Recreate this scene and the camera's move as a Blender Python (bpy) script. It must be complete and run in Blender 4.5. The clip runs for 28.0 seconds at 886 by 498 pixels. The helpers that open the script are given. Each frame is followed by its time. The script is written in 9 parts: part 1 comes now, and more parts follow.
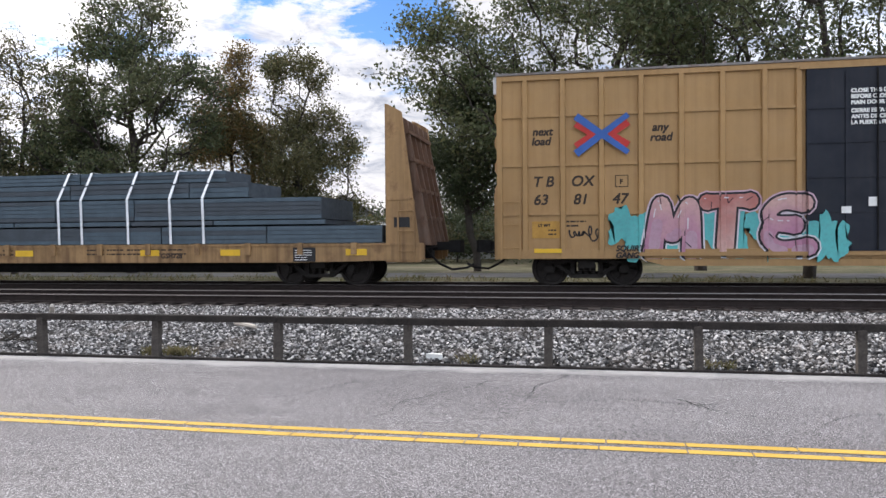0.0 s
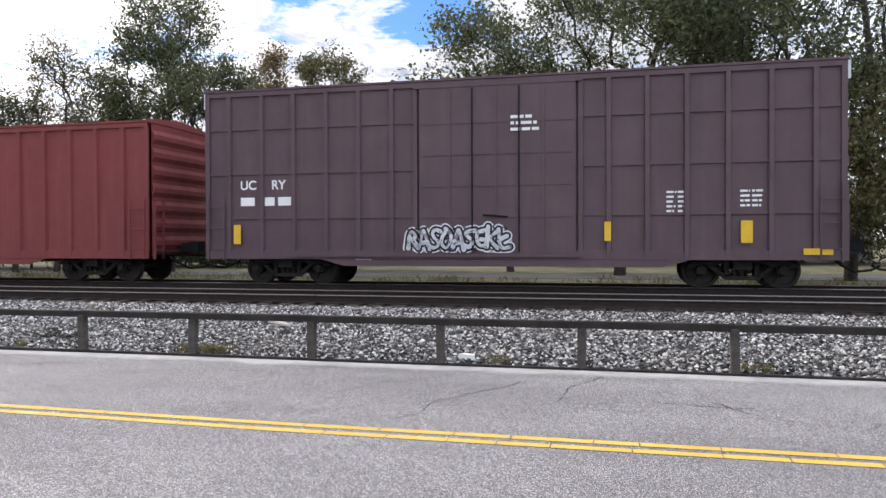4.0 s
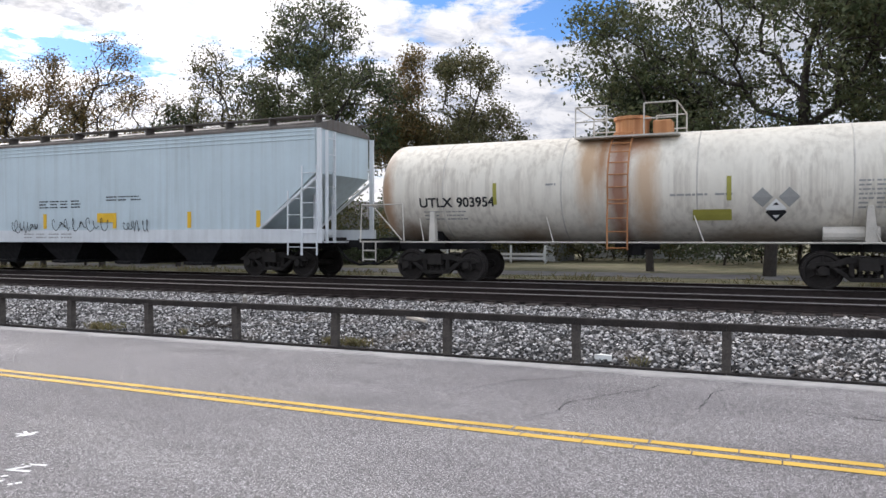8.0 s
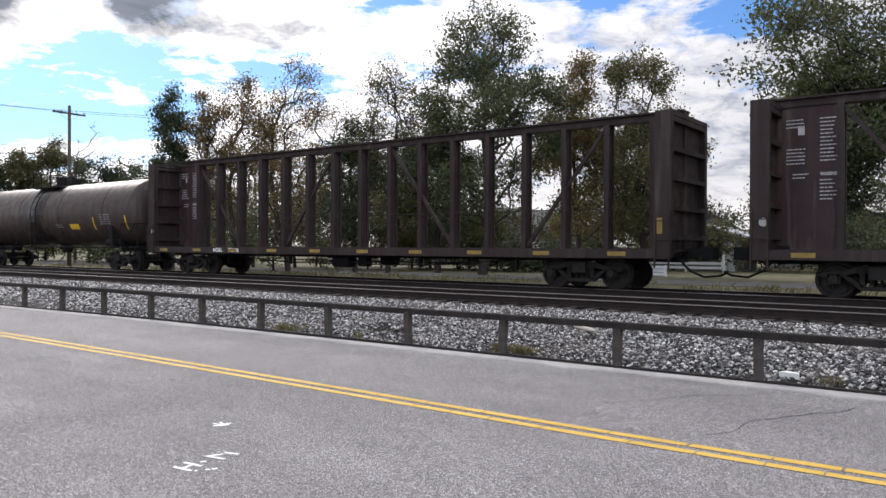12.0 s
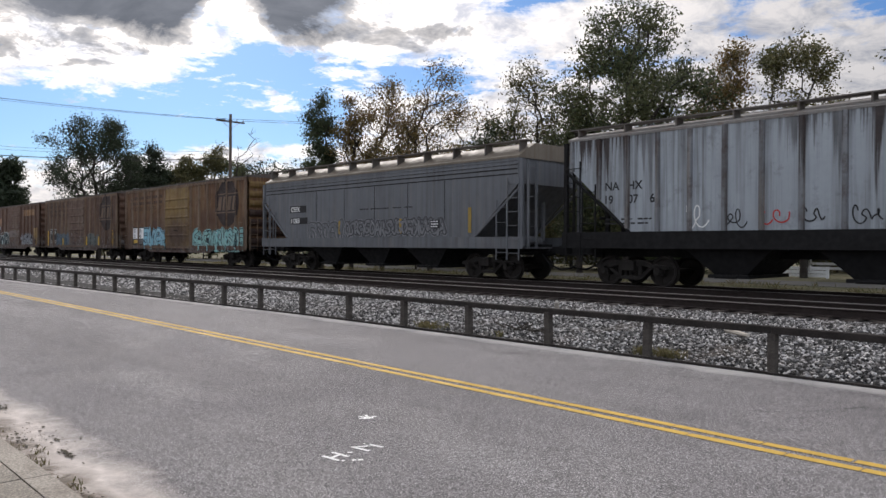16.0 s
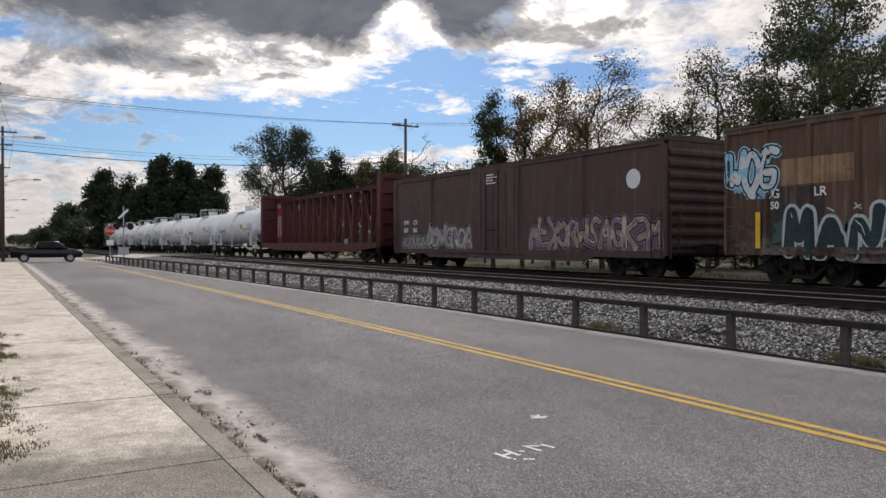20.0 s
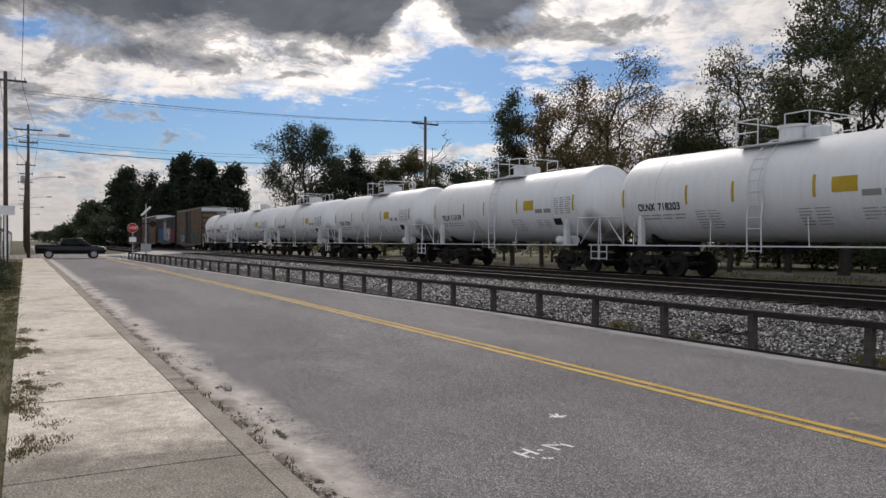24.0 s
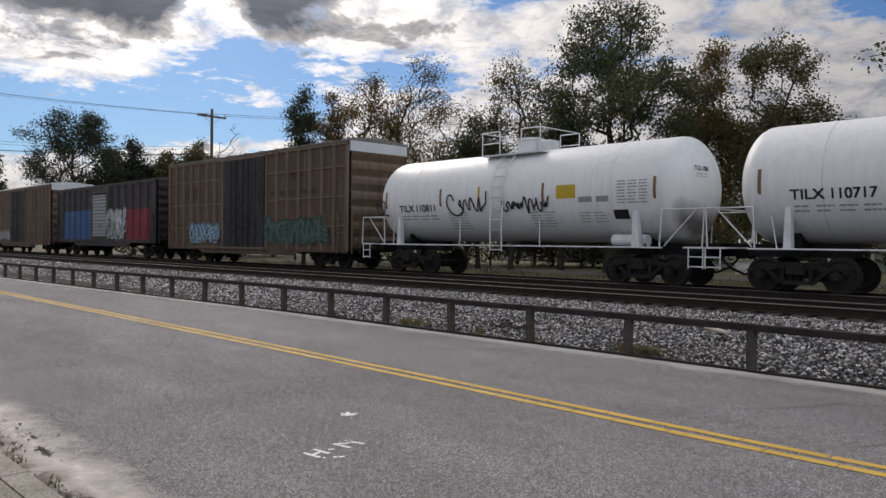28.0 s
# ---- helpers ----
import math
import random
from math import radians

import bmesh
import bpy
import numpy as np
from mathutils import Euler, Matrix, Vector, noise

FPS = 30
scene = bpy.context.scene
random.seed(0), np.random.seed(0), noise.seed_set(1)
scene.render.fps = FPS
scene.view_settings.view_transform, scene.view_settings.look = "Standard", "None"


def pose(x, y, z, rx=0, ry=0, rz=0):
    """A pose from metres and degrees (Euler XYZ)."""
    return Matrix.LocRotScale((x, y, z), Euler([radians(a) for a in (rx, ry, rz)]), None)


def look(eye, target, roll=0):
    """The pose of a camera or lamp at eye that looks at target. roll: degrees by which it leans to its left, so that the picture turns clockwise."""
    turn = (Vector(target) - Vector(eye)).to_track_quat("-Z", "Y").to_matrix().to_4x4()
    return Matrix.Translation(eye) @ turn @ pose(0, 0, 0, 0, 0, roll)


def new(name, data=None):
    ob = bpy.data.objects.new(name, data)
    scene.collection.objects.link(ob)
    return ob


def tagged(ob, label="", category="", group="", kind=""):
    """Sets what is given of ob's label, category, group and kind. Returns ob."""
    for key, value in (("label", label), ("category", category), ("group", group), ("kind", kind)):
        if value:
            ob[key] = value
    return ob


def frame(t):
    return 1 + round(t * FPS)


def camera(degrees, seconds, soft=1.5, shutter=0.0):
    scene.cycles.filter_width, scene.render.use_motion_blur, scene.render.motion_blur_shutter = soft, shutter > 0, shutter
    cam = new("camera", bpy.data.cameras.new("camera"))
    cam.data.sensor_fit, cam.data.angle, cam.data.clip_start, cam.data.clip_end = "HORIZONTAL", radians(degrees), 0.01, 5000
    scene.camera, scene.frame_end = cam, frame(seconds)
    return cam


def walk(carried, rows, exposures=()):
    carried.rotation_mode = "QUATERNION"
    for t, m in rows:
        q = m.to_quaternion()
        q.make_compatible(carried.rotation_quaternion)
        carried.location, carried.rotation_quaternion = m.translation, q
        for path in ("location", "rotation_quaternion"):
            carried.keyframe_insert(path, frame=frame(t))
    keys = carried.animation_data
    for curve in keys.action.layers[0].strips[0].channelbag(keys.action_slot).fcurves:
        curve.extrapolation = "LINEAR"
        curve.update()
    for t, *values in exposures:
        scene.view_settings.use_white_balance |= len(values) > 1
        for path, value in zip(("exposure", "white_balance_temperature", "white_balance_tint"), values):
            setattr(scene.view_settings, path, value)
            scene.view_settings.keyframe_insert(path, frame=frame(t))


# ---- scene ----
# One street beside a double track: x runs along the track, y across it, z up; the road surface is z = 0.
# The camera stands on the near pavement and turns to meet the train, which rolls towards +x.
EYE = 1.63
cam = camera(60.4, 28.0, soft=1.5)
# seconds, yaw, pitch, roll in degrees
PATH = [
    (0, 11.18, -0.69, 0.44), (0.5, 11.45, -0.62, 0.42), (1, 11.78, -0.60, 0.36),
    (1.5, 12.18, -0.62, 0.28), (2, 12.62, -0.64, 0.25), (2.5, 12.98, -0.64, 0.19),
    (3, 13.26, -0.63, 0.22), (3.5, 13.51, -0.63, 0.21), (5.5, 14.09, -0.88, 0.25),
    (6, 14.62, -1.00, 0.27), (6.5, 15.83, -1.08, 0.33), (7, 17.91, -1.07, 0.19),
    (7.5, 20.69, -0.96, 0.11), (8, 23.81, -0.80, -0.01), (8.5, 26.74, -0.69, -0.13),
    (9, 29.15, -0.62, -0.16), (9.5, 30.94, -0.57, -0.22), (10, 32.27, -0.53, -0.20),
    (10.5, 33.32, -0.47, -0.21), (11, 34.33, -0.37, -0.20), (11.5, 35.36, -0.30, -0.17),
    (12, 36.41, -0.23, -0.18), (12.5, 37.41, -0.17, -0.30), (14.5, 41.44, -0.15, -0.60),
    (15, 42.89, -0.21, -0.51), (15.5, 44.74, -0.27, -0.37), (16, 46.94, -0.31, -0.24),
    (16.5, 49.27, -0.33, -0.12), (17, 51.55, -0.31, -0.03), (17.5, 53.65, -0.31, 0.03),
    (18, 55.51, -0.29, 0.11), (18.5, 57.01, -0.29, 0.15), (19, 58.22, -0.33, 0.14),
    (19.5, 59.13, -0.36, 0.09), (20, 59.75, -0.39, 0.04), (20.5, 60.20, -0.41, -0.02),
    (21, 60.55, -0.42, -0.10), (21.5, 60.88, -0.43, -0.15), (23.5, 61.23, -0.50, -0.26),
    (24, 61.20, -0.53, -0.19), (24.5, 61.14, -0.57, -0.17), (25, 61.06, -0.64, -0.16),
    (25.5, 60.90, -0.69, -0.07), (26, 60.55, -0.71, -0.06), (26.5, 59.42, -0.71, -0.15),
    (27, 56.74, -0.65, -0.25), (27.5, 52.10, -0.57, -0.38), (28, 45.62, -0.53, -0.51),
]
# seconds, stops, white balance in kelvin
EXPOSURES = [(t, e, k, 14) for t, e, k in ((0.0, 1.22, 6350), (2.0, 1.25, 6340), (3.5, 1.36, 6330), (7.0, 1.20, 6300), (9.0, 0.98, 6300), (11.0, 1.02, 6320), (14.5, 0.70, 6420), (17.0, 0.36, 6580), (20.0, 0.17, 6680), (25.0, -0.05, 6620), (27.0, -0.03, 6610), (28.0, 0.10, 6600))]
walk(cam, [(t, pose(0, 0, EYE, 90 + p, r, y)) for t, y, p, r in PATH], EXPOSURES)

# ---- light ----
SUN_YAW, SUN_UP = 66.0, 34.0      # degrees: bearing to the left of +y, height


def build_world():
    w = bpy.data.worlds.new("sky")
    scene.world = w
    w.use_nodes = True
    nt = w.node_tree
    N, L = nt.nodes, nt.links
    N.clear()
    out = N.new("ShaderNodeOutputWorld")
    bg = N.new("ShaderNodeBackground")
    L.new(bg.outputs[0], out.inputs[0])
    sky = N.new("ShaderNodeTexSky")
    sky.sky_type = "NISHITA"
    sky.sun_disc = False
    sky.sun_elevation = radians(SUN_UP)
    sky.sun_rotation = radians(-SUN_YAW)
    sky.air_density, sky.dust_density, sky.ozone_density = 1.0, 0.6, 2.0
    tc = N.new("ShaderNodeTexCoord")
    sep = N.new("ShaderNodeSeparateXYZ")
    L.new(tc.outputs["Generated"], sep.inputs[0])

    def math_node(op, a, b=None, clamp=False):
        n = N.new("ShaderNodeMath")
        n.operation, n.use_clamp = op, clamp
        for i, v in enumerate((a, b)):
            if v is None:
                continue
            if isinstance(v, (int, float)):
                n.inputs[i].default_value = v
            else:
                L.new(v, n.inputs[i])
        return n.outputs[0]

    # a flat cloud deck: directions are thrown on to a plane overhead
    up = math_node("MAXIMUM", sep.outputs["Z"], 0.02)
    den = math_node("ADD", up, 0.26)
    cx = math_node("DIVIDE", sep.outputs["X"], den)
    cy = math_node("DIVIDE", sep.outputs["Y"], den)
    comb = N.new("ShaderNodeCombineXYZ")
    L.new(cx, comb.inputs[0])
    L.new(cy, comb.inputs[1])

    def noise_tex(scale, detail, rough, offset, dist=0.0):
        mp = N.new("ShaderNodeMapping")
        mp.inputs["Location"].default_value = offset
        L.new(comb.outputs[0], mp.inputs["Vector"])
        n = N.new("ShaderNodeTexNoise")
        n.inputs["Scale"].default_value = scale
        n.inputs["Detail"].default_value = detail
        n.inputs["Roughness"].default_value = rough
        n.inputs["Distortion"].default_value = dist
        L.new(mp.outputs[0], n.inputs["Vector"])
        return n.outputs["Fac"]

    def ramp(fac, stops):
        r = N.new("ShaderNodeValToRGB")
        els = r.color_ramp.elements
        while len(els) < len(stops):
            els.new(0.5)
        for e, (p, c) in zip(els, stops):
            e.position, e.color = p, (*c, 1)
        L.new(fac, r.inputs[0])
        return r.outputs[0]

    def mix(fac, a, b):
        m = N.new("ShaderNodeMix")
        m.data_type = "RGBA"
        for sock, v in ((m.inputs["Factor"], fac), (m.inputs["A"], a), (m.inputs["B"], b)):
            if isinstance(v, tuple):
                sock.default_value = (*v, 1)
            else:
                L.new(v, sock)
        return m.outputs["Result"]

    # bearing to the left of +y and height above the horizon, in degrees
    az = math_node("MULTIPLY", math_node("ARCTAN2", math_node("MULTIPLY", sep.outputs["X"], -1.0), sep.outputs["Y"]), 57.3)
    el = math_node("MULTIPLY", sep.outputs["Z"], 57.3)

    def heap(parts):
        """A sum of soft mounds (bearing, height, half width, half height, amount)."""
        total = None
        for a, e, wa, we, amount in parts:
            u = math_node("DIVIDE", math_node("SUBTRACT", az, a), wa)
            v = math_node("DIVIDE", math_node("SUBTRACT", el, e), we)
            d2 = math_node("ADD", math_node("MULTIPLY", u, u), math_node("MULTIPLY", v, v))
            g = math_node("MULTIPLY", math_node("POWER", 2.718, math_node("MULTIPLY", d2, -1.0)), amount)
            total = g if total is None else math_node("ADD", total, g)
        return total

    # streaks that lie flat near the horizon
    band = N.new("ShaderNodeCombineXYZ")
    L.new(math_node("DIVIDE", az, 9.0), band.inputs[0])
    L.new(math_node("DIVIDE", el, 1.5), band.inputs[1])
    wisp = N.new("ShaderNodeTexNoise")
    for key, value in (("Scale", 1.0), ("Detail", 9.0), ("Roughness", 0.62), ("Distortion", 0.5)):
        wisp.inputs[key].default_value = value
    L.new(band.outputs[0], wisp.inputs["Vector"])
    gaps = heap([(58.5, 12.8, 6.5, 1.9, -0.24), (66, 8.6, 12, 2.2, -0.28), (80, 7.2, 10, 2.0, -0.27), (88, 13.6, 4, 0.9, -0.18), (14.4, 16.2, 3.6, 2.4, -0.26), (25, 18, 6, 1.6, -0.17),
                 (40, 17.5, 4, 1.4, -0.15), (47, 12.2, 5, 1.6, -0.18), (30, 13, 8, 1.5, -0.08)])
    body = math_node("ADD", math_node("MULTIPLY", noise_tex(4.4, 13, 0.68, (3.1, 1.7, 0.0), 0.25), 0.62), math_node("MULTIPLY", wisp.outputs["Fac"], 0.38))
    cover = ramp(math_node("ADD", body, gaps), [(0.355, (0, 0, 0)), (0.40, (0.62, 0.62, 0.62)), (0.455, (1, 1, 1))])
    banks = heap([(78, 19.6, 17, 4.8, 0.72), (68, 18.0, 5.5, 3.0, 0.44), (82.5, 12.8, 5.5, 0.9, 0.20), (57.5, 18.2, 3.6, 2.4, 0.36), (49.5, 15.2, 6.5, 1.0, 0.29), (86, 8.8, 5, 1.4, 0.16), (75, 9.6, 5, 0.9, 0.12), (96, 16, 8, 4, 0.2), (63.2, 15.8, 2.1, 4.0, -0.34), (43, 18, 6.5, 2.0, -0.26)])
    thick = ramp(math_node("ADD", noise_tex(5.2, 12, 0.66, (7.3, 2.2, 0.4), 0.35), banks), [(0.61, (0, 0, 0)), (0.67, (0.6, 0.6, 0.6)), (0.84, (1, 1, 1))])
    cover2 = math_node("MAXIMUM", cover, thick)
    puff = ramp(noise_tex(9.0, 10, 0.66, (0.4, 5.2, 0.0), 0.4), [(0.35, (0.54, 0.58, 0.66)), (0.45, (0.82, 0.84, 0.87)), (0.57, (1.10, 1.09, 1.07))])
    shade = ramp(noise_tex(4.2, 8, 0.6, (1.4, 0.2, 0.9), 0.4), [(0.35, (0.95, 1.08, 1.28)), (0.65, (1.75, 1.9, 2.15))])
    # brighter and warmer cloud towards the sun; unseen cloud opposite raised as fill light
    sun = Vector((-math.sin(radians(SUN_YAW)) * math.cos(radians(SUN_UP)), math.cos(radians(SUN_YAW)) * math.cos(radians(SUN_UP)), math.sin(radians(SUN_UP))))
    dot = N.new("ShaderNodeVectorMath")
    dot.operation = "DOT_PRODUCT"
    L.new(tc.outputs["Generated"], dot.inputs[0])
    dot.inputs[1].default_value = sun
    glow = ramp(dot.outputs["Value"], [(0.0, (8.1, 8.9, 9.9)), (0.25, (4.6, 4.9, 5.3)), (0.45, (3.1, 3.2, 3.4)), (0.58, (3.75, 3.8, 3.9)), (0.76, (5.2, 5.15, 5.15)), (0.86, (7.5, 7.35, 7.2)), (0.92, (10.4, 10.05, 9.6)), (1.0, (12.2, 11.7, 11.0))])
    lit = N.new("ShaderNodeMix")
    lit.data_type, lit.blend_type = "RGBA", "MULTIPLY"
    lit.inputs["Factor"].default_value = 1
    L.new(puff, lit.inputs["A"])
    L.new(glow, lit.inputs["B"])
    cloud = mix(thick, lit.outputs["Result"], shade)
    blue = N.new("ShaderNodeMix")
    blue.data_type, blue.blend_type = "RGBA", "MULTIPLY"
    blue.inputs["Factor"].default_value = 1
    L.new(sky.outputs[0], blue.inputs["A"])
    blue.inputs["B"].default_value = (0.34, 0.51, 0.71, 1)
    final = mix(cover2, blue.outputs["Result"], cloud)
    # haze at the horizon
    haze = ramp(sep.outputs["Z"], [(0.0, (1, 1, 1)), (0.10, (0, 0, 0))])
    final = mix(haze, final, (6.2, 5.9, 5.6))
    L.new(final, bg.inputs["Color"])
    bg.inputs["Strength"].default_value = 0.10
    return w


build_world()
lamp = bpy.data.lights.new("sun", "SUN")
lamp.energy, lamp.angle, lamp.color = 1.6, radians(25), (1.0, 0.95, 0.88)
sun_ob = new("sun", lamp)
sun_ob.matrix_world = look((-40, 30, 40), (-40 + math.sin(radians(SUN_YAW)) * math.cos(radians(SUN_UP)), 30 - math.cos(radians(SUN_YAW)) * math.cos(radians(SUN_UP)), 40 - math.sin(radians(SUN_UP))))


# ---- materials ----
class Nodes:
    """A thin layer over a material's node tree."""

    def __init__(self, name):
        self.m = bpy.data.materials.new(name)
        self.m.use_nodes = True
        self.N, self.L = self.m.node_tree.nodes, self.m.node_tree.links
        self.bsdf = self.N["Principled BSDF"]
        self.pos = self.N.new("ShaderNodeTexCoord").outputs["Object"]
        s = self.N.new("ShaderNodeSeparateXYZ")
        self.L.new(self.pos, s.inputs[0])
        self.x, self.y, self.z = s.outputs

    def put(self, sock, v):
        if isinstance(v, (int, float)):
            sock.default_value = v
        elif isinstance(v, tuple):
            sock.default_value = (*v, 1) if len(v) == 3 and sock.type == "RGBA" else v
        else:
            self.L.new(v, sock)

    def math(self, op, a, b=None, clamp=False):
        n = self.N.new("ShaderNodeMath")
        n.operation, n.use_clamp = op, clamp
        self.put(n.inputs[0], a)
        if b is not None:
            self.put(n.inputs[1], b)
        return n.outputs[0]

    def scaled(self, sx, sy, sz, shift=(0, 0, 0)):
        mp = self.N.new("ShaderNodeMapping")
        mp.inputs["Scale"].default_value = (sx, sy, sz)
        mp.inputs["Location"].default_value = shift
        self.L.new(self.pos, mp.inputs["Vector"])
        return mp.outputs[0]

    def noise(self, scale, detail=5, rough=0.55, vec=None, dist=0.0):
        n = self.N.new("ShaderNodeTexNoise")
        n.inputs["Scale"].default_value, n.inputs["Detail"].default_value = scale, detail
        n.inputs["Roughness"].default_value, n.inputs["Distortion"].default_value = rough, dist
        self.L.new(vec if vec is not None else self.pos, n.inputs["Vector"])
        return n.outputs["Fac"]

    def voronoi(self, scale, vec=None, feature="F1", metric="EUCLIDEAN"):
        n = self.N.new("ShaderNodeTexVoronoi")
        n.feature = feature
        if feature != "DISTANCE_TO_EDGE":
            n.distance = metric
        n.inputs["Scale"].default_value = scale
        self.L.new(vec if vec is not None else self.pos, n.inputs["Vector"])
        return n

    def ramp(self, fac, stops, sharp=False):
        r = self.N.new("ShaderNodeValToRGB")
        if sharp:
            r.color_ramp.interpolation = "CONSTANT"
        els = r.color_ramp.elements
        while len(els) < len(stops):
            els.new(0.5)
        for e, (p, c) in zip(els, stops):
            e.position = p
            e.color = (c, c, c, 1) if isinstance(c, (int, float)) else (*c, 1)
        self.put(r.inputs[0], fac)
        return r.outputs[0]

    def mix(self, fac, a, b, blend="MIX"):
        m = self.N.new("ShaderNodeMix")
        m.data_type, m.blend_type = "RGBA", blend
        self.put(m.inputs["Factor"], fac)
        self.put(m.inputs["A"], a)
        self.put(m.inputs["B"], b)
        return m.outputs["Result"]

    def bump(self, height, strength, distance):
        b = self.N.new("ShaderNodeBump")
        b.inputs["Strength"].default_value, b.inputs["Distance"].default_value = strength, distance
        self.L.new(height, b.inputs["Height"])
        self.L.new(b.outputs[0], self.bsdf.inputs["Normal"])

    def done(self, color, rough=0.6, metal=0.0):
        self.put(self.bsdf.inputs["Base Color"], color)
        self.put(self.bsdf.inputs["Roughness"], rough)
        self.put(self.bsdf.inputs["Metallic"], metal)
        self.bsdf.inputs["Specular IOR Level"].default_value = 0.28
        return self.m


def shade(c, k):
    return tuple(min(1.0, v * k) for v in c)


def plain(name, color, rough=0.6, metal=0.0, var=0.25, scale=2.0, fine=40.0, bump=0.15, dist=0.004):
    n = Nodes(name)
    a = n.ramp(n.noise(scale, 5), [(0.3, shade(color, 1 - var)), (0.7, shade(color, 1 + var))])
    c = n.mix(0.35, a, n.ramp(n.noise(fine, 3), [(0.3, shade(color, 1 - var)), (0.7, shade(color, 1 + var))]))
    r = n.ramp(n.noise(scale * 3, 3), [(0.3, max(0.0, rough - 0.12)), (0.7, min(1.0, rough + 0.12))])
    if bump:
        n.bump(n.noise(fine, 4), bump, dist)
    return n.done(c, r, metal)


TAGS = {}                          # sprayed pieces that go with a paint: x0, x1, z0, z1, colours


def paint(name, base, rust=0.3, rust_color=(0.10, 0.045, 0.022), dirt=0.35, streak=0.4, fade=0.25, rough=0.55, tags=(), patches=(), low=0.0, peel=None, spots=(), flake=None, drip=None):
    """Weathered car paint in the space of its wagon: faded paint, rust, streaks that run down, road dirt low on the sides,
    repainted patches (x0, x1, z0, z1, colour) and sprayed pieces (x0, x1, z0, z1, colours)."""
    n = Nodes(name)
    c = n.ramp(n.noise(0.55, 6), [(0.3, shade(base, 1 - fade)), (0.7, shade(base, 1 + fade))])
    c = n.mix(0.25, c, n.ramp(n.noise(9, 5), [(0.3, shade(base, 1 - fade)), (0.7, shade(base, 1 + fade * 0.8))]))
    for x0, x1, z0, z1, col in patches:
        ex = n.math("GREATER_THAN", n.x, x0), n.math("LESS_THAN", n.x, x1), n.math("GREATER_THAN", n.z, z0), n.math("LESS_THAN", n.z, z1)
        f = n.math("MULTIPLY", n.math("MULTIPLY", ex[0], ex[1]), n.math("MULTIPLY", ex[2], ex[3]))
        c = n.mix(f, c, n.ramp(n.noise(5, 4), [(0.3, shade(col, 0.85)), (0.7, shade(col, 1.1))]))
    if peel:
        amount, z_top, col = peel
        hgt = n.math("SUBTRACT", 1.0, n.math("DIVIDE", n.z, z_top))
        f = n.math("ADD", n.noise(1.3, 8, 0.7, n.scaled(1.6, 1.6, 0.9)), n.math("MULTIPLY", hgt, 0.45))
        f = n.ramp(f, [(0.66 - amount, 0.0), (0.69 - amount, 1.0)])
        c = n.mix(f, c, n.ramp(n.noise(7, 5), [(0.35, shade(col, 0.6)), (0.65, shade(col, 1.4))]))
    if flake:      # paint that has come off in scabs, down to primer and rust
        z_top, amount, sx, sz, tone = flake
        hgt = n.math("MULTIPLY", n.math("SUBTRACT", 1.0, n.math("DIVIDE", n.z, z_top)), 0.62)
        off = n.math("ADD", n.noise(1.5, 10, 0.74, n.scaled(sx, sx, sz)), hgt)
        dark, brown, pale = shade((0.030, 0.024, 0.024), tone), shade((0.12, 0.060, 0.048), tone), shade((0.36, 0.34, 0.34), tone)
        under = n.ramp(n.noise(3.4, 10, 0.75, n.scaled(sx, sx, sz, (3, 1, 5))), [(0.38, dark), (0.44, brown), (0.50, shade(brown, 1.3)), (0.515, pale), (0.64, shade(pale, 1.1))])
        c = n.mix(n.ramp(off, [(0.80 - amount, 0.0), (0.815 - amount, 1.0)]), c, under)
    if streak:
        f = n.ramp(n.noise(1.0, 6, 0.6, n.scaled(7.0, 7.0, 0.22)), [(0.43, 0.0), (0.66, min(1.0, streak * 1.3))])
        f = n.math("MULTIPLY", f, n.ramp(n.noise(0.45, 3), [(0.35, 0.35), (0.6, 1.0)]))
        c = n.mix(f, c, shade(rust_color, 0.8))
        f = n.ramp(n.noise(1.0, 6, 0.6, n.scaled(4.0, 4.0, 0.30, (5, 3, 1))), [(0.52, 0.0), (0.72, streak * 0.6)])
        c = n.mix(f, c, (0.30, 0.25, 0.20) if max(base) < 0.3 else shade(base, 0.7))
    if drip:       # tarry runs from the roof edge
        z_top, k, col = drip
        f = n.math("ADD", n.noise(1.0, 7, 0.62, n.scaled(5.0, 5.0, 0.14)), n.math("MULTIPLY", n.math("SUBTRACT", n.z, z_top), k))
        f = n.math("MULTIPLY", n.ramp(f, [(0.46, 0.0), (0.54, 0.95)]), n.ramp(n.noise(0.30, 2, 0.5, n.scaled(1, 1, 0.3)), [(0.42, 0.15), (0.56, 1.0)]))
        c = n.mix(f, c, n.ramp(n.noise(8, 5), [(0.3, shade(col, 0.6)), (0.7, shade(col, 1.5))]))
    if rust:
        f = n.ramp(n.noise(2.2, 9, 0.72), [(0.62 - 0.2 * rust, 0.0), (0.72, min(1.0, rust * 1.6))])
        c = n.mix(f, c, n.ramp(n.noise(22, 4), [(0.3, shade(rust_color, 0.6)), (0.7, shade(rust_color, 1.7))]))
    for px, pz, rx, rz, col in spots:      # spills and soot with their own ragged shape
        u = n.math("DIVIDE", n.math("SUBTRACT", n.x, px), rx)
        v = n.math("DIVIDE", n.math("SUBTRACT", n.z, pz), rz)
        d = n.math("ADD", n.math("SQRT", n.math("ADD", n.math("MULTIPLY", u, u), n.math("MULTIPLY", v, v))), n.math("MULTIPLY", n.math("SUBTRACT", n.noise(2.5, 6, 0.65, n.scaled(1.6, 1.6, 0.5)), 0.5), 0.7))
        c = n.mix(n.ramp(d, [(0.25, 0.85), (0.95, 0.0)]), c, col)
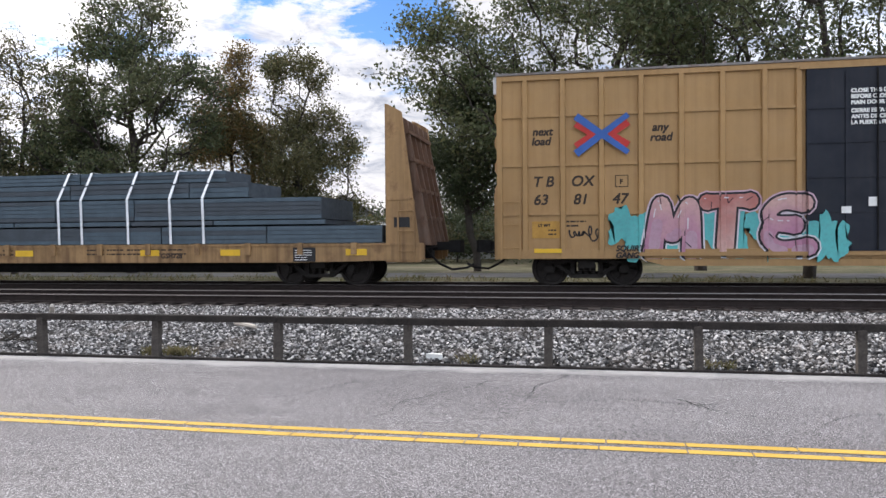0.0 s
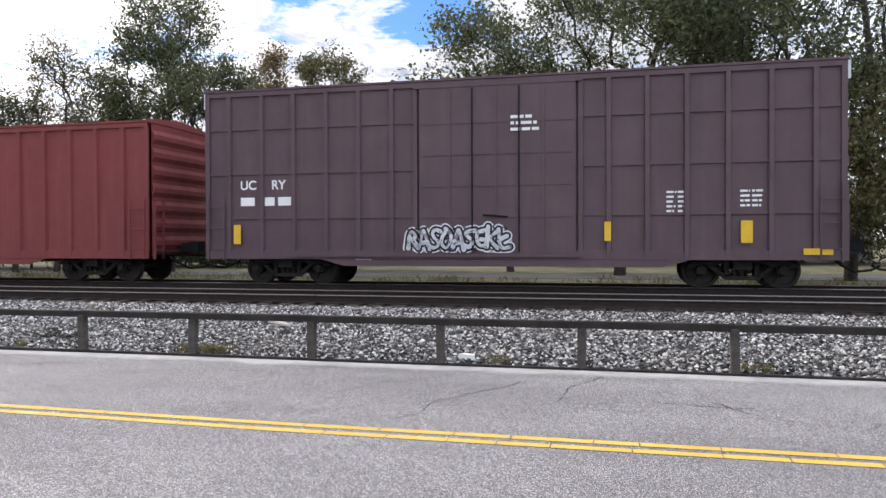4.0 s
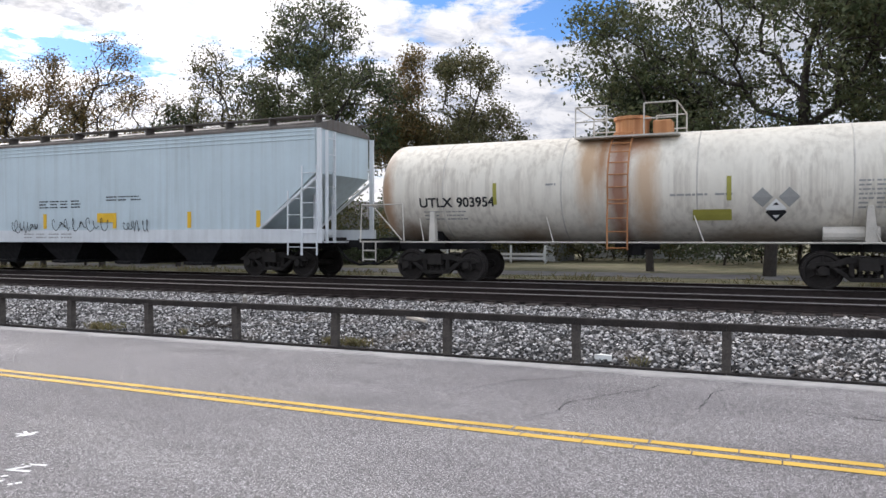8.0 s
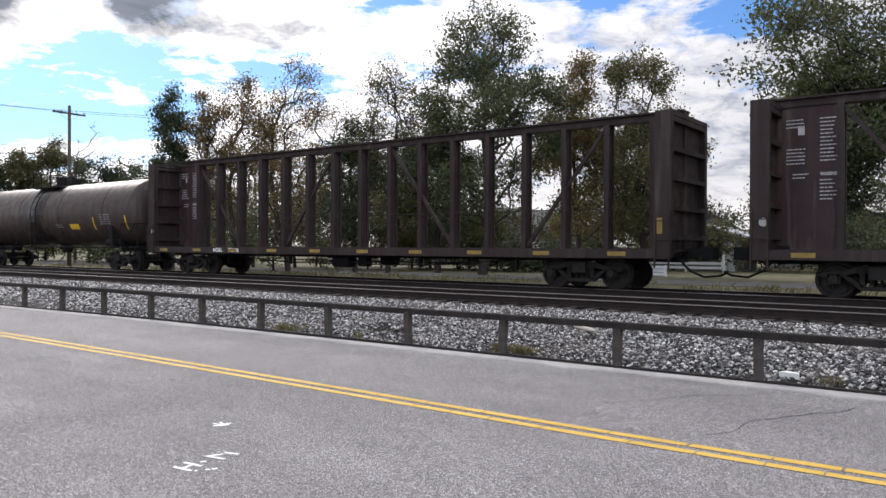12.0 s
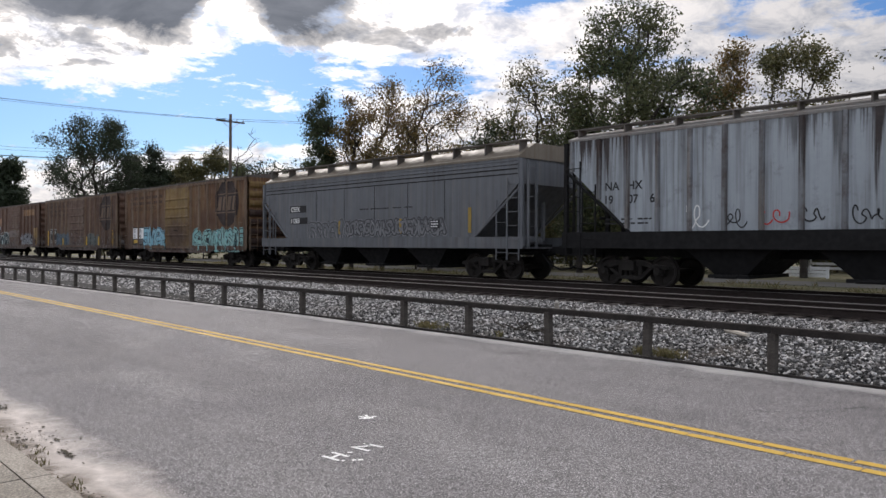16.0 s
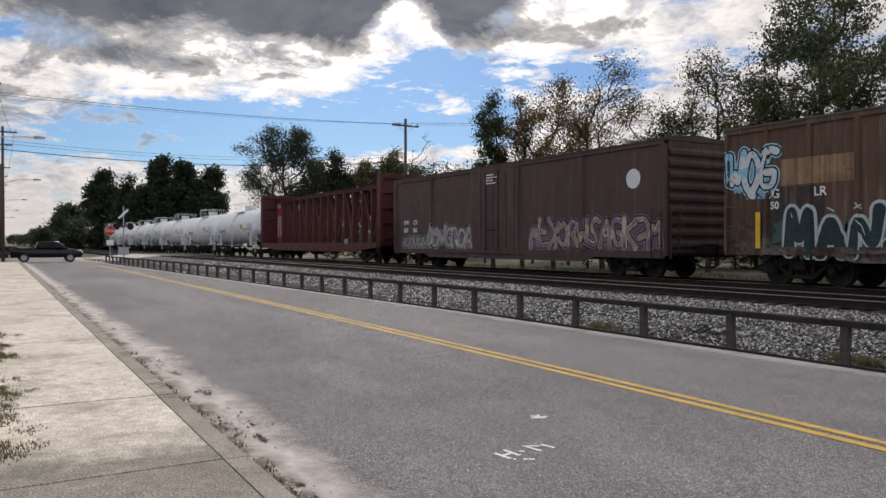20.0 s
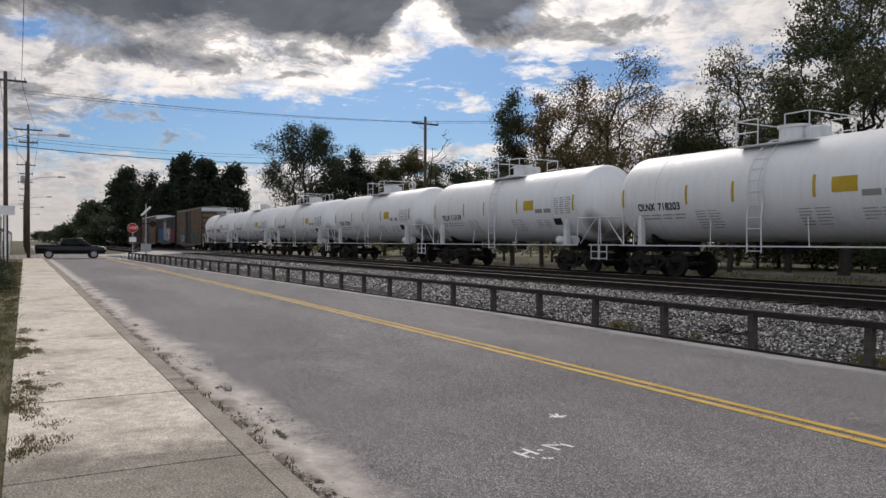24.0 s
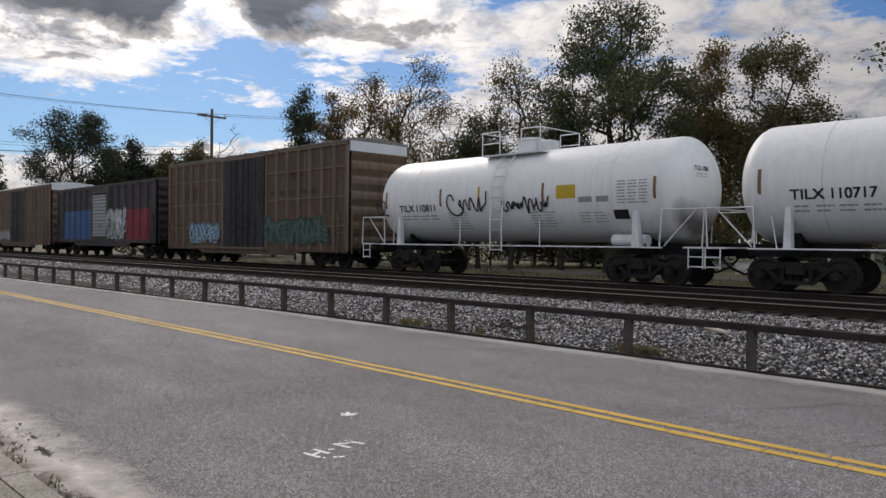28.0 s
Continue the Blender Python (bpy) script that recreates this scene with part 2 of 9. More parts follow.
    if dirt:
        f = n.math("MULTIPLY", n.ramp(n.math("DIVIDE", n.z, 4.0), [(0.1, 1.0), (0.55, 0.15)]), n.ramp(n.noise(1.7, 7, 0.65), [(0.3, 0.25), (0.75, 1.0)]))
        c = n.mix(n.math("MULTIPLY", f, dirt), c, (0.030, 0.026, 0.024))
    n.bump(n.math("ADD", n.noise(14, 5), n.math("MULTIPLY", n.noise(1.4, 3), 3.0)), 0.16, 0.012)
    TAGS[n.m.name] = tags
    return n.done(c, n.ramp(n.noise(3, 4), [(0.3, rough - 0.1), (0.7, rough + 0.15)]))


def ground_mat(name, stops, scale, fine, rough, bump, dist, spots=None):
    n = Nodes(name)
    c = n.ramp(n.noise(scale, 7, 0.6), stops)
    grain = n.noise(fine, 3, 0.6)
    c = n.mix(1.0, c, n.ramp(grain, [(0.28, 0.55), (0.72, 1.45)]), "MULTIPLY")
    if spots:
        col, s, lo, hi = spots
        c = n.mix(n.ramp(n.noise(s, 8, 0.65), [(lo, 0.0), (hi, 1.0)]), c, col)
    n.bump(grain, bump, dist)
    return n.done(c, rough)


def asphalt_mat():
    n = Nodes("asphalt")
    # wheel tracks and patches lie along the road; sand fills the near gutter, dust the far edge
    c = n.ramp(n.noise(0.35, 6, 0.6, n.scaled(0.25, 1.0, 1.0)), [(0.3, (0.123, 0.115, 0.1165)), (0.7, (0.186, 0.1745, 0.1765))])
    dusty = n.ramp(n.noise(0.5, 7, 0.62, n.scaled(0.35, 1.0, 1.0, (4, 2, 0))), [(0.48, 0.0), (0.68, 0.42)])
    c = n.mix(dusty, c, (0.260, 0.2475, 0.244))
    grain = n.noise(180, 2, 0.7)
    coarse = n.noise(60, 3, 0.7)
    cell = n.voronoi(150).outputs["Color"]
    stones_ = n.ramp(cell, [(0.25, 0.42), (0.55, 0.94), (0.68, 1.7), (0.80, 3.0)])
    c = n.mix(1.0, c, n.ramp(grain, [(0.32, 0.15), (0.68, 1.95)]), "MULTIPLY")
    c = n.mix(1.0, c, n.ramp(coarse, [(0.3, 0.70), (0.7, 1.30)]), "MULTIPLY")
    c = n.mix(0.9, c, n.mix(1.0, c, stones_, "MULTIPLY"))
    ragged = n.math("MULTIPLY", n.math("SUBTRACT", n.noise(1.1, 8, 0.68), 0.5), 1.5)
    near = n.ramp(n.math("ADD", n.math("SUBTRACT", 2.40, n.y), n.math("MULTIPLY", ragged, 0.75)), [(0.12, 0.0), (0.50, 0.95)])
    c = n.mix(near, c, n.ramp(n.noise(6, 6, 0.65), [(0.3, (0.46, 0.405, 0.37)), (0.7, (0.74, 0.67, 0.62))]))
    soil = n.math("MULTIPLY", n.ramp(n.math("ADD", n.math("SUBTRACT", 1.88, n.y), n.math("MULTIPLY", ragged, 0.45)), [(0.0, 0.0), (0.2, 1.0)]), n.ramp(n.noise(3.0, 7, 0.72), [(0.40, 0.0), (0.52, 0.9)]))
    c = n.mix(soil, c, n.ramp(n.noise(20, 4), [(0.3, (0.045, 0.034, 0.022)), (0.7, (0.16, 0.12, 0.085))]))
    line_y = n.math("ADD", 9.74, n.math("MULTIPLY", n.math("MINIMUM", n.math("ADD", n.x, 15.0), 0.0), 0.030))
    far = n.ramp(n.math("ADD", n.math("SUBTRACT", n.y, n.math("SUBTRACT", line_y, 0.55)), n.math("MULTIPLY", ragged, 0.35)), [(0.0, 0.0), (0.22, 0.8)])
    c = n.mix(far, c, n.ramp(n.noise(5, 6, 0.65), [(0.3, (0.40, 0.385, 0.37)), (0.7, (0.60, 0.575, 0.55))]))
    n.bump(n.math("ADD", grain, n.math("MULTIPLY", cell, 0.6)), 0.7, 0.007)
    return n.done(c, n.ramp(n.noise(1.2, 4), [(0.3, 0.75), (0.7, 0.95)]))


def concrete_mat():
    n = Nodes("pavement_concrete")
    c = n.ramp(n.noise(0.5, 7, 0.6), [(0.3, (0.58, 0.51, 0.43)), (0.7, (0.74, 0.66, 0.57))])
    grain = n.noise(60, 3, 0.65)
    c = n.mix(1.0, c, n.ramp(n.noise(7, 6, 0.7), [(0.3, 0.72), (0.7, 1.22)]), "MULTIPLY")
    c = n.mix(1.0, c, n.ramp(grain, [(0.28, 0.45), (0.72, 1.55)]), "MULTIPLY")
    c = n.mix(n.ramp(n.noise(0.8, 8, 0.68), [(0.52, 0.0), (0.70, 0.75)]), c, (0.15, 0.132, 0.105))
    edge = n.math("ADD", n.math("MULTIPLY", n.math("ADD", n.x, 6.6), 0.55), n.math("MULTIPLY", n.math("SUBTRACT", n.noise(1.3, 8, 0.7), 0.5), 2.2))
    mossy = n.math("MULTIPLY", n.ramp(edge, [(0.0, 0.0), (0.6, 0.92)]), n.ramp(grain, [(0.25, 1.0), (0.66, 0.65)]))
    c = n.mix(mossy, c, n.ramp(n.noise(11, 6, 0.7), [(0.3, (0.060, 0.056, 0.047)), (0.7, (0.145, 0.133, 0.112))]))
    n.bump(grain, 0.4, 0.005)
    return n.done(c, 0.9)


def stone_mat():
    """Crushed stone: every piece takes its own grey."""
    n = Nodes("crushed_stone")
    geo = n.N.new("ShaderNodeNewGeometry")
    c = n.ramp(geo.outputs["Random Per Island"], [(0.0, (0.010, 0.010, 0.010)), (0.40, (0.046, 0.045, 0.046)), (0.70, (0.20, 0.195, 0.193)), (1.0, (0.62, 0.60, 0.59))])
    c = n.mix(n.ramp(n.noise(0.8, 4), [(0.5, 0.0), (0.8, 0.35)]), c, (0.20, 0.16, 0.13))
    c = n.mix(0.5, c, n.mix(1.0, c, n.ramp(n.noise(25, 4), [(0.3, 0.5), (0.7, 1.5)]), "MULTIPLY"))
    return n.done(c, 0.85)


def leaf_mat(name, cols):
    n = Nodes(name)
    geo = n.N.new("ShaderNodeNewGeometry")
    c = n.ramp(geo.outputs["Random Per Island"], [(i / max(1, len(cols) - 1), col) for i, col in enumerate(cols)])
    c = n.mix(n.ramp(n.noise(0.35, 3), [(0.35, 0.0), (0.7, 0.6)]), c, cols[-1])
    m = n.done(c, 0.55)
    n.bsdf.inputs["Transmission Weight"].default_value = 0.0
    tr = n.N.new("ShaderNodeBsdfTranslucent")
    n.L.new(c, tr.inputs["Color"])
    ms = n.N.new("ShaderNodeMixShader")
    ms.inputs[0].default_value = 0.38
    n.L.new(n.bsdf.outputs[0], ms.inputs[1])
    n.L.new(tr.outputs[0], ms.inputs[2])
    n.L.new(ms.outputs[0], n.N["Material Output"].inputs[0])
    return m


M = {}
M["asphalt"] = asphalt_mat()
M["old_asphalt"] = plain("old_asphalt", (0.12, 0.115, 0.11), 0.9, 0, 0.3, 0.6, 60, 0.4, 0.01)
M["crack"] = plain("crack_fill", (0.022, 0.022, 0.024), 0.9)
M["yellow_line"] = plain("yellow_road_paint", (0.56, 0.36, 0.07), 0.75, 0, 0.22, 1.5, 55, 0.4, 0.003)
M["white_line"] = plain("white_road_paint", (0.80, 0.79, 0.78), 0.75, 0, 0.2, 1.5, 55, 0.4, 0.003)
M["concrete"] = concrete_mat()
M["kerb"] = ground_mat("kerb_concrete", [(0.3, (0.24, 0.21, 0.18)), (0.7, (0.36, 0.325, 0.28))], 1.2, 60, 0.9, 0.3, 0.004, ((0.12, 0.10, 0.08), 1.6, 0.55, 0.7))
M["soil"] = ground_mat("soil", [(0.3, (0.05, 0.043, 0.032)), (0.7, (0.11, 0.095, 0.07))], 3, 60, 0.95, 0.6, 0.02)
M["grass_ground"] = ground_mat("dry_grass", [(0.28, (0.060, 0.062, 0.030)), (0.5, (0.110, 0.102, 0.055)), (0.72, (0.18, 0.16, 0.095))], 0.5, 18, 0.95, 0.7, 0.03, ((0.16, 0.125, 0.09), 0.25, 0.55, 0.7))
# near black: shade in the gaps between stones is put into the bed's colour
M["shaded_ballast_bed"] = ground_mat("shaded_ballast_bed", [(0.3, (0.020, 0.020, 0.020)), (0.7, (0.045, 0.044, 0.044))], 2.0, 22, 0.95, 1.0, 0.03)
# oily stone; the shade around the rails is put into this colour too
M["dark_ballast"] = ground_mat("shaded_oily_ballast", [(0.3, (0.010, 0.008, 0.008)), (0.7, (0.026, 0.021, 0.020))], 2.0, 22, 0.95, 1.0, 0.03)
M["stone"] = stone_mat()
M["tie"] = plain("creosoted_wood", (0.026, 0.019, 0.017), 0.85, 0, 0.4, 3, 30, 0.6, 0.01)
M["rail"] = plain("rusty_rail_steel", (0.023, 0.016, 0.014), 0.8, 0.1, 0.3, 3, 50, 0.3, 0.003)
M["rail_head"] = plain("worn_rail_steel", (0.22, 0.20, 0.19), 0.38, 0.9, 0.15, 2, 60, 0.1, 0.001)
M["fence_wood"] = plain("weathered_fence_wood", (0.023, 0.019, 0.017), 0.92, 0, 0.8, 2.2, 35, 0.6, 0.01)
M["fence_post"] = plain("grey_post_wood", (0.066, 0.057, 0.050), 0.9, 0, 0.75, 3, 35, 0.6, 0.01)
M["frame_black"] = plain("grimy_black_steel", (0.009, 0.0085, 0.009), 0.8, 0.1, 0.4, 2.5, 30, 0.3, 0.006)
M["bogie"] = plain("brown_cast_steel", (0.022, 0.019, 0.017), 0.8, 0.2, 0.4, 3, 30, 0.4, 0.008)
M["wheel"] = plain("wheel_steel", (0.026, 0.022, 0.020), 0.7, 0.3, 0.3, 4, 40, 0.2, 0.003)
M["galv"] = plain("galvanised_steel", (0.38, 0.385, 0.39), 0.5, 0.7, 0.2, 2, 30, 0.1, 0.002)
M["white_paint"] = plain("white_stencil_paint", (0.74, 0.74, 0.72), 0.6, 0, 0.12, 3, 30, 0)
M["black_paint"] = plain("black_stencil_paint", (0.02, 0.02, 0.022), 0.6, 0, 0.2, 3, 30, 0)
M["yellow_paint"] = plain("yellow_stencil_paint", (0.66, 0.40, 0.03), 0.55, 0, 0.15, 3, 30, 0)
M["brown_paint"] = plain("dark_brown_stencil_paint", (0.035, 0.024, 0.018), 0.65, 0, 0.2, 3, 30, 0)
M["amber"] = plain("amber_reflector", (0.55, 0.28, 0.03), 0.45, 0, 0.15, 3, 30, 0)
M["dull_amber"] = plain("faded_amber_paint", (0.40, 0.22, 0.045), 0.55, 0, 0.25, 3, 30, 0)
M["red_paint"] = plain("red_paint", (0.42, 0.03, 0.025), 0.5, 0, 0.15, 3, 30, 0)
M["blue_paint"] = plain("blue_paint", (0.035, 0.10, 0.33), 0.5, 0, 0.15, 3, 30, 0)
M["bark"] = plain("bark", (0.045, 0.038, 0.032), 0.9, 0, 0.4, 4, 25, 0.8, 0.03)
M["leaf_green"] = leaf_mat("oak_leaves", [(0.041, 0.060, 0.028), (0.067, 0.092, 0.043), (0.098, 0.118, 0.056), (0.112, 0.110, 0.052)])
M["leaf_dark"] = leaf_mat("dark_leaves", [(0.026, 0.038, 0.020), (0.045, 0.061, 0.031), (0.066, 0.080, 0.040)])
M["leaf_yellow"] = leaf_mat("autumn_leaves", [(0.070, 0.072, 0.030), (0.125, 0.108, 0.043), (0.190, 0.142, 0.052), (0.18, 0.105, 0.044)])
M["leaf_olive"] = leaf_mat("olive_leaves", [(0.052, 0.062, 0.028), (0.095, 0.100, 0.044), (0.14, 0.118, 0.052)])
M["leaf_pine"] = leaf_mat("pine_needles", [(0.016, 0.024, 0.014), (0.028, 0.040, 0.022), (0.042, 0.054, 0.030)])
M["grass_blade"] = leaf_mat("grass_blades", [(0.09, 0.10, 0.04), (0.11, 0.10, 0.045), (0.18, 0.145, 0.075)])
M["pole_wood"] = plain("pole_wood", (0.085, 0.065, 0.052), 0.9, 0, 0.35, 2, 25, 0.6, 0.01)
M["cable"] = plain("black_cable", (0.02, 0.02, 0.02), 0.6, 0, 0.1, 2, 20, 0)
M["glass"] = plain("dark_window_glass", (0.015, 0.017, 0.02), 0.08, 0.0, 0.2, 1, 10, 0)
M["rubber"] = plain("tyre_rubber", (0.018, 0.018, 0.018), 0.85, 0, 0.2, 5, 60, 0.2, 0.003)
M["siding"] = plain("pale_house_siding", (0.46, 0.46, 0.45), 0.7, 0, 0.12, 1, 20, 0.1, 0.004)
M["grey_siding"] = plain("grey_house_siding", (0.22, 0.225, 0.23), 0.75, 0, 0.15, 1, 20, 0.1, 0.004)
M["roof"] = plain("asphalt_shingle", (0.085, 0.08, 0.078), 0.9, 0, 0.3, 2, 30, 0.5, 0.01)
M["metal_roof"] = plain("pale_metal_roof", (0.62, 0.63, 0.64), 0.45, 0.3, 0.1, 1, 20, 0.1, 0.003)
M["white_board"] = plain("white_painted_board", (0.72, 0.72, 0.71), 0.6, 0, 0.12, 1.5, 25, 0.15, 0.003)
M["brick"] = plain("dull_brick", (0.20, 0.095, 0.07), 0.85, 0, 0.3, 3, 40, 0.4, 0.006)


# ---- mesh helpers ----
def box(bm, x0, x1, y0, y1, z0, z1):
    v = [bm.verts.new(p) for p in ((x0, y0, z0), (x1, y0, z0), (x1, y1, z0), (x0, y1, z0), (x0, y0, z1), (x1, y0, z1), (x1, y1, z1), (x0, y1, z1))]
    for f in ((0, 3, 2, 1), (4, 5, 6, 7), (0, 1, 5, 4), (1, 2, 6, 5), (2, 3, 7, 6), (3, 0, 4, 7)):
        bm.faces.new([v[i] for i in f])
    return v


def chamfer_box(bm, x0, x1, y0, y1, z0, z1, c=0.01):
    """A box with its upper edges and uprights broken."""
    ring = lambda s, z: [bm.verts.new(p) for p in ((x0 + c - s, y0 + s * 0 - s + c, z), (x1 - c + s, y0 - s + c, z), (x1 - c + s, y1 + s - c, z), (x0 + c - s, y1 + s - c, z))]
    r = [ring(c, z0), ring(c, z1 - c), ring(0, z1)]
    bm.faces.new(r[0][::-1])
    bm.faces.new(r[2])
    for a, b in zip(r, r[1:]):
        for i in range(4):
            bm.faces.new((a[i], a[(i + 1) % 4], b[(i + 1) % 4], b[i]))


def rod(bm, p, q, r, n=8, r2=None, caps=True):
    p, q = Vector(p), Vector(q)
    r2 = r if r2 is None else r2
    d = (q - p).normalized()
    a = d.orthogonal().normalized()
    b = d.cross(a)
    rings = []
    for c, rr in ((p, r), (q, r2)):
        rings.append([bm.verts.new(c + (a * math.cos(k * math.tau / n) + b * math.sin(k * math.tau / n)) * rr) for k in range(n)])
    for i in range(n):
        bm.faces.new((rings[0][i], rings[0][(i + 1) % n], rings[1][(i + 1) % n], rings[1][i]))
    if caps:
        bm.faces.new(rings[0][::-1])
        bm.faces.new(rings[1])


def tube(bm, pts, r, n=6):
    """A bent bar through pts, in one piece."""
    pts = [Vector(p) for p in pts]
    rings = []
    for i, p in enumerate(pts):
        d = (pts[min(i + 1, len(pts) - 1)] - pts[max(i - 1, 0)]).normalized()
        u = d.cross(Vector((0.37, 0.21, 0.90))).normalized()
        v = d.cross(u)
        rings.append([bm.verts.new(p + (u * math.cos(k * math.tau / n) + v * math.sin(k * math.tau / n)) * r) for k in range(n)])
    for a, b in zip(rings, rings[1:]):
        for k in range(n):
            bm.faces.new((a[k], a[(k + 1) % n], b[(k + 1) % n], b[k]))
    bm.faces.new(rings[0][::-1])
    bm.faces.new(rings[-1])


def prism(bm, profile, lo, hi, axis="x"):
    """Sweeps a closed profile: axis x takes (y, z) points, axis y takes (x, z), axis z takes (x, y)."""
    def at(p, t):
        return {"x": (t, p[0], p[1]), "y": (p[0], t, p[1]), "z": (p[0], p[1], t)}[axis]
    a = [bm.verts.new(at(p, lo)) for p in profile]
    b = [bm.verts.new(at(p, hi)) for p in profile]
    n = len(profile)
    for i in range(n):
        bm.faces.new((a[i], a[(i + 1) % n], b[(i + 1) % n], b[i]))
    bm.faces.new(a[::-1])
    bm.faces.new(b)


def mesh_of(bm, name, material, smooth=False):
    bmesh.ops.recalc_face_normals(bm, faces=bm.faces)
    me = bpy.data.meshes.new(name)
    bm.to_mesh(me)
    bm.free()
    me.materials.append(material)
    if smooth:
        me.polygons.foreach_set("use_smooth", [True] * len(me.polygons))
    return me


def part(name, bm, material, parent=None, label="", smooth=False):
    ob = new(name, bm if isinstance(bm, bpy.types.Mesh) else mesh_of(bm, name, material, smooth))
    ob.parent = parent
    return tagged(ob, label) if label else ob


def thing(name, label, category, group="", at=None, kind=""):
    ob = new(name)
    ob.empty_display_size = 0.5
    if at is not None:
        ob.matrix_basis = at
    return tagged(ob, label, category, group, kind)


def made(fn):
    bm = bmesh.new()
    fn(bm)
    return bm


def boxes(*dims):
    bm = bmesh.new()
    for d in dims:
        box(bm, *d)
    return bm


def lettering(name, words, x, z, height, material, parent, y=-1.6, width=None, label="", bold=0.0, slant=0.0):
    """Painted writing on the side that faces the road; x is its left end, z its foot."""
    cu = bpy.data.curves.new("writing", "FONT")
    cu.body, cu.size, cu.extrude = words, height * 1.38, 0.0
    cu.shear = slant
    tmp = bpy.data.objects.new("writing", cu)
    scene.collection.objects.link(tmp)
    me = bpy.data.meshes.new_from_object(tmp.evaluated_get(bpy.context.evaluated_depsgraph_get()))
    bpy.data.objects.remove(tmp)
    bpy.data.curves.remove(cu)
    if not me.vertices:
        return None
    if bold:       # a bold stroke: the writing laid over itself, a little aside
        co = [v.co.copy() for v in me.vertices]
        fs = [tuple(p.vertices) for p in me.polygons]
        b = bold * 0.6
        shifts = ((-b, -b, 0.0), (b, -b, 0.0004), (-b, b, 0.0008), (b, b, 0.0012))
        me = bpy.data.meshes.new("writing")
        me.from_pydata([(c.x + dx, c.y + dy, dz) for dx, dy, dz in shifts for c in co], [], [tuple(i + k * len(co) for i in f) for k in range(4) for f in fs])
    xs = [v.co.x for v in me.vertices]
    k = width / (max(xs) - min(xs)) if width else 1.0
    x_min = min(xs)
    for v in me.vertices:
        v.co = ((v.co.x - x_min) * k + x, y - v.co.z, v.co.y + z)
    me.materials.clear()
    me.materials.append(material)
    ob = new(name, me)
    ob.parent = parent
    return tagged(ob, label) if label else ob


# ---- the ground, the road and the track bed ----
RAIL = 0.48                       # height of the rail heads over the road
BODY = 0.60                       # height from which the wagon bodies are measured
NEAR_TRACK, FAR_TRACK = 15.85, 19.80


def structure(name, bm, material, label, smooth=False):
    return tagged(part(name, bm, material, None, "", smooth), label, name.split("_")[0], kind="structure")


def fence_y(x):
    """The timber rail and the road's far edge draw in towards the crossing."""
    return 9.74 - max(0.0, -15.0 - x) * 0.030


def strip(bm, xs, lo, hi, z):
    """A ribbon of quads along x between the curves lo(x) and hi(x)."""
    a = [bm.verts.new((x, lo(x), z)) for x in xs]
    b = [bm.verts.new((x, hi(x), z)) for x in xs]
    for i in range(len(xs) - 1):
        bm.faces.new((a[i], a[i + 1], b[i + 1], b[i]))


XS = [160 - 5 * i for i in range(113)]       # 160 .. -400


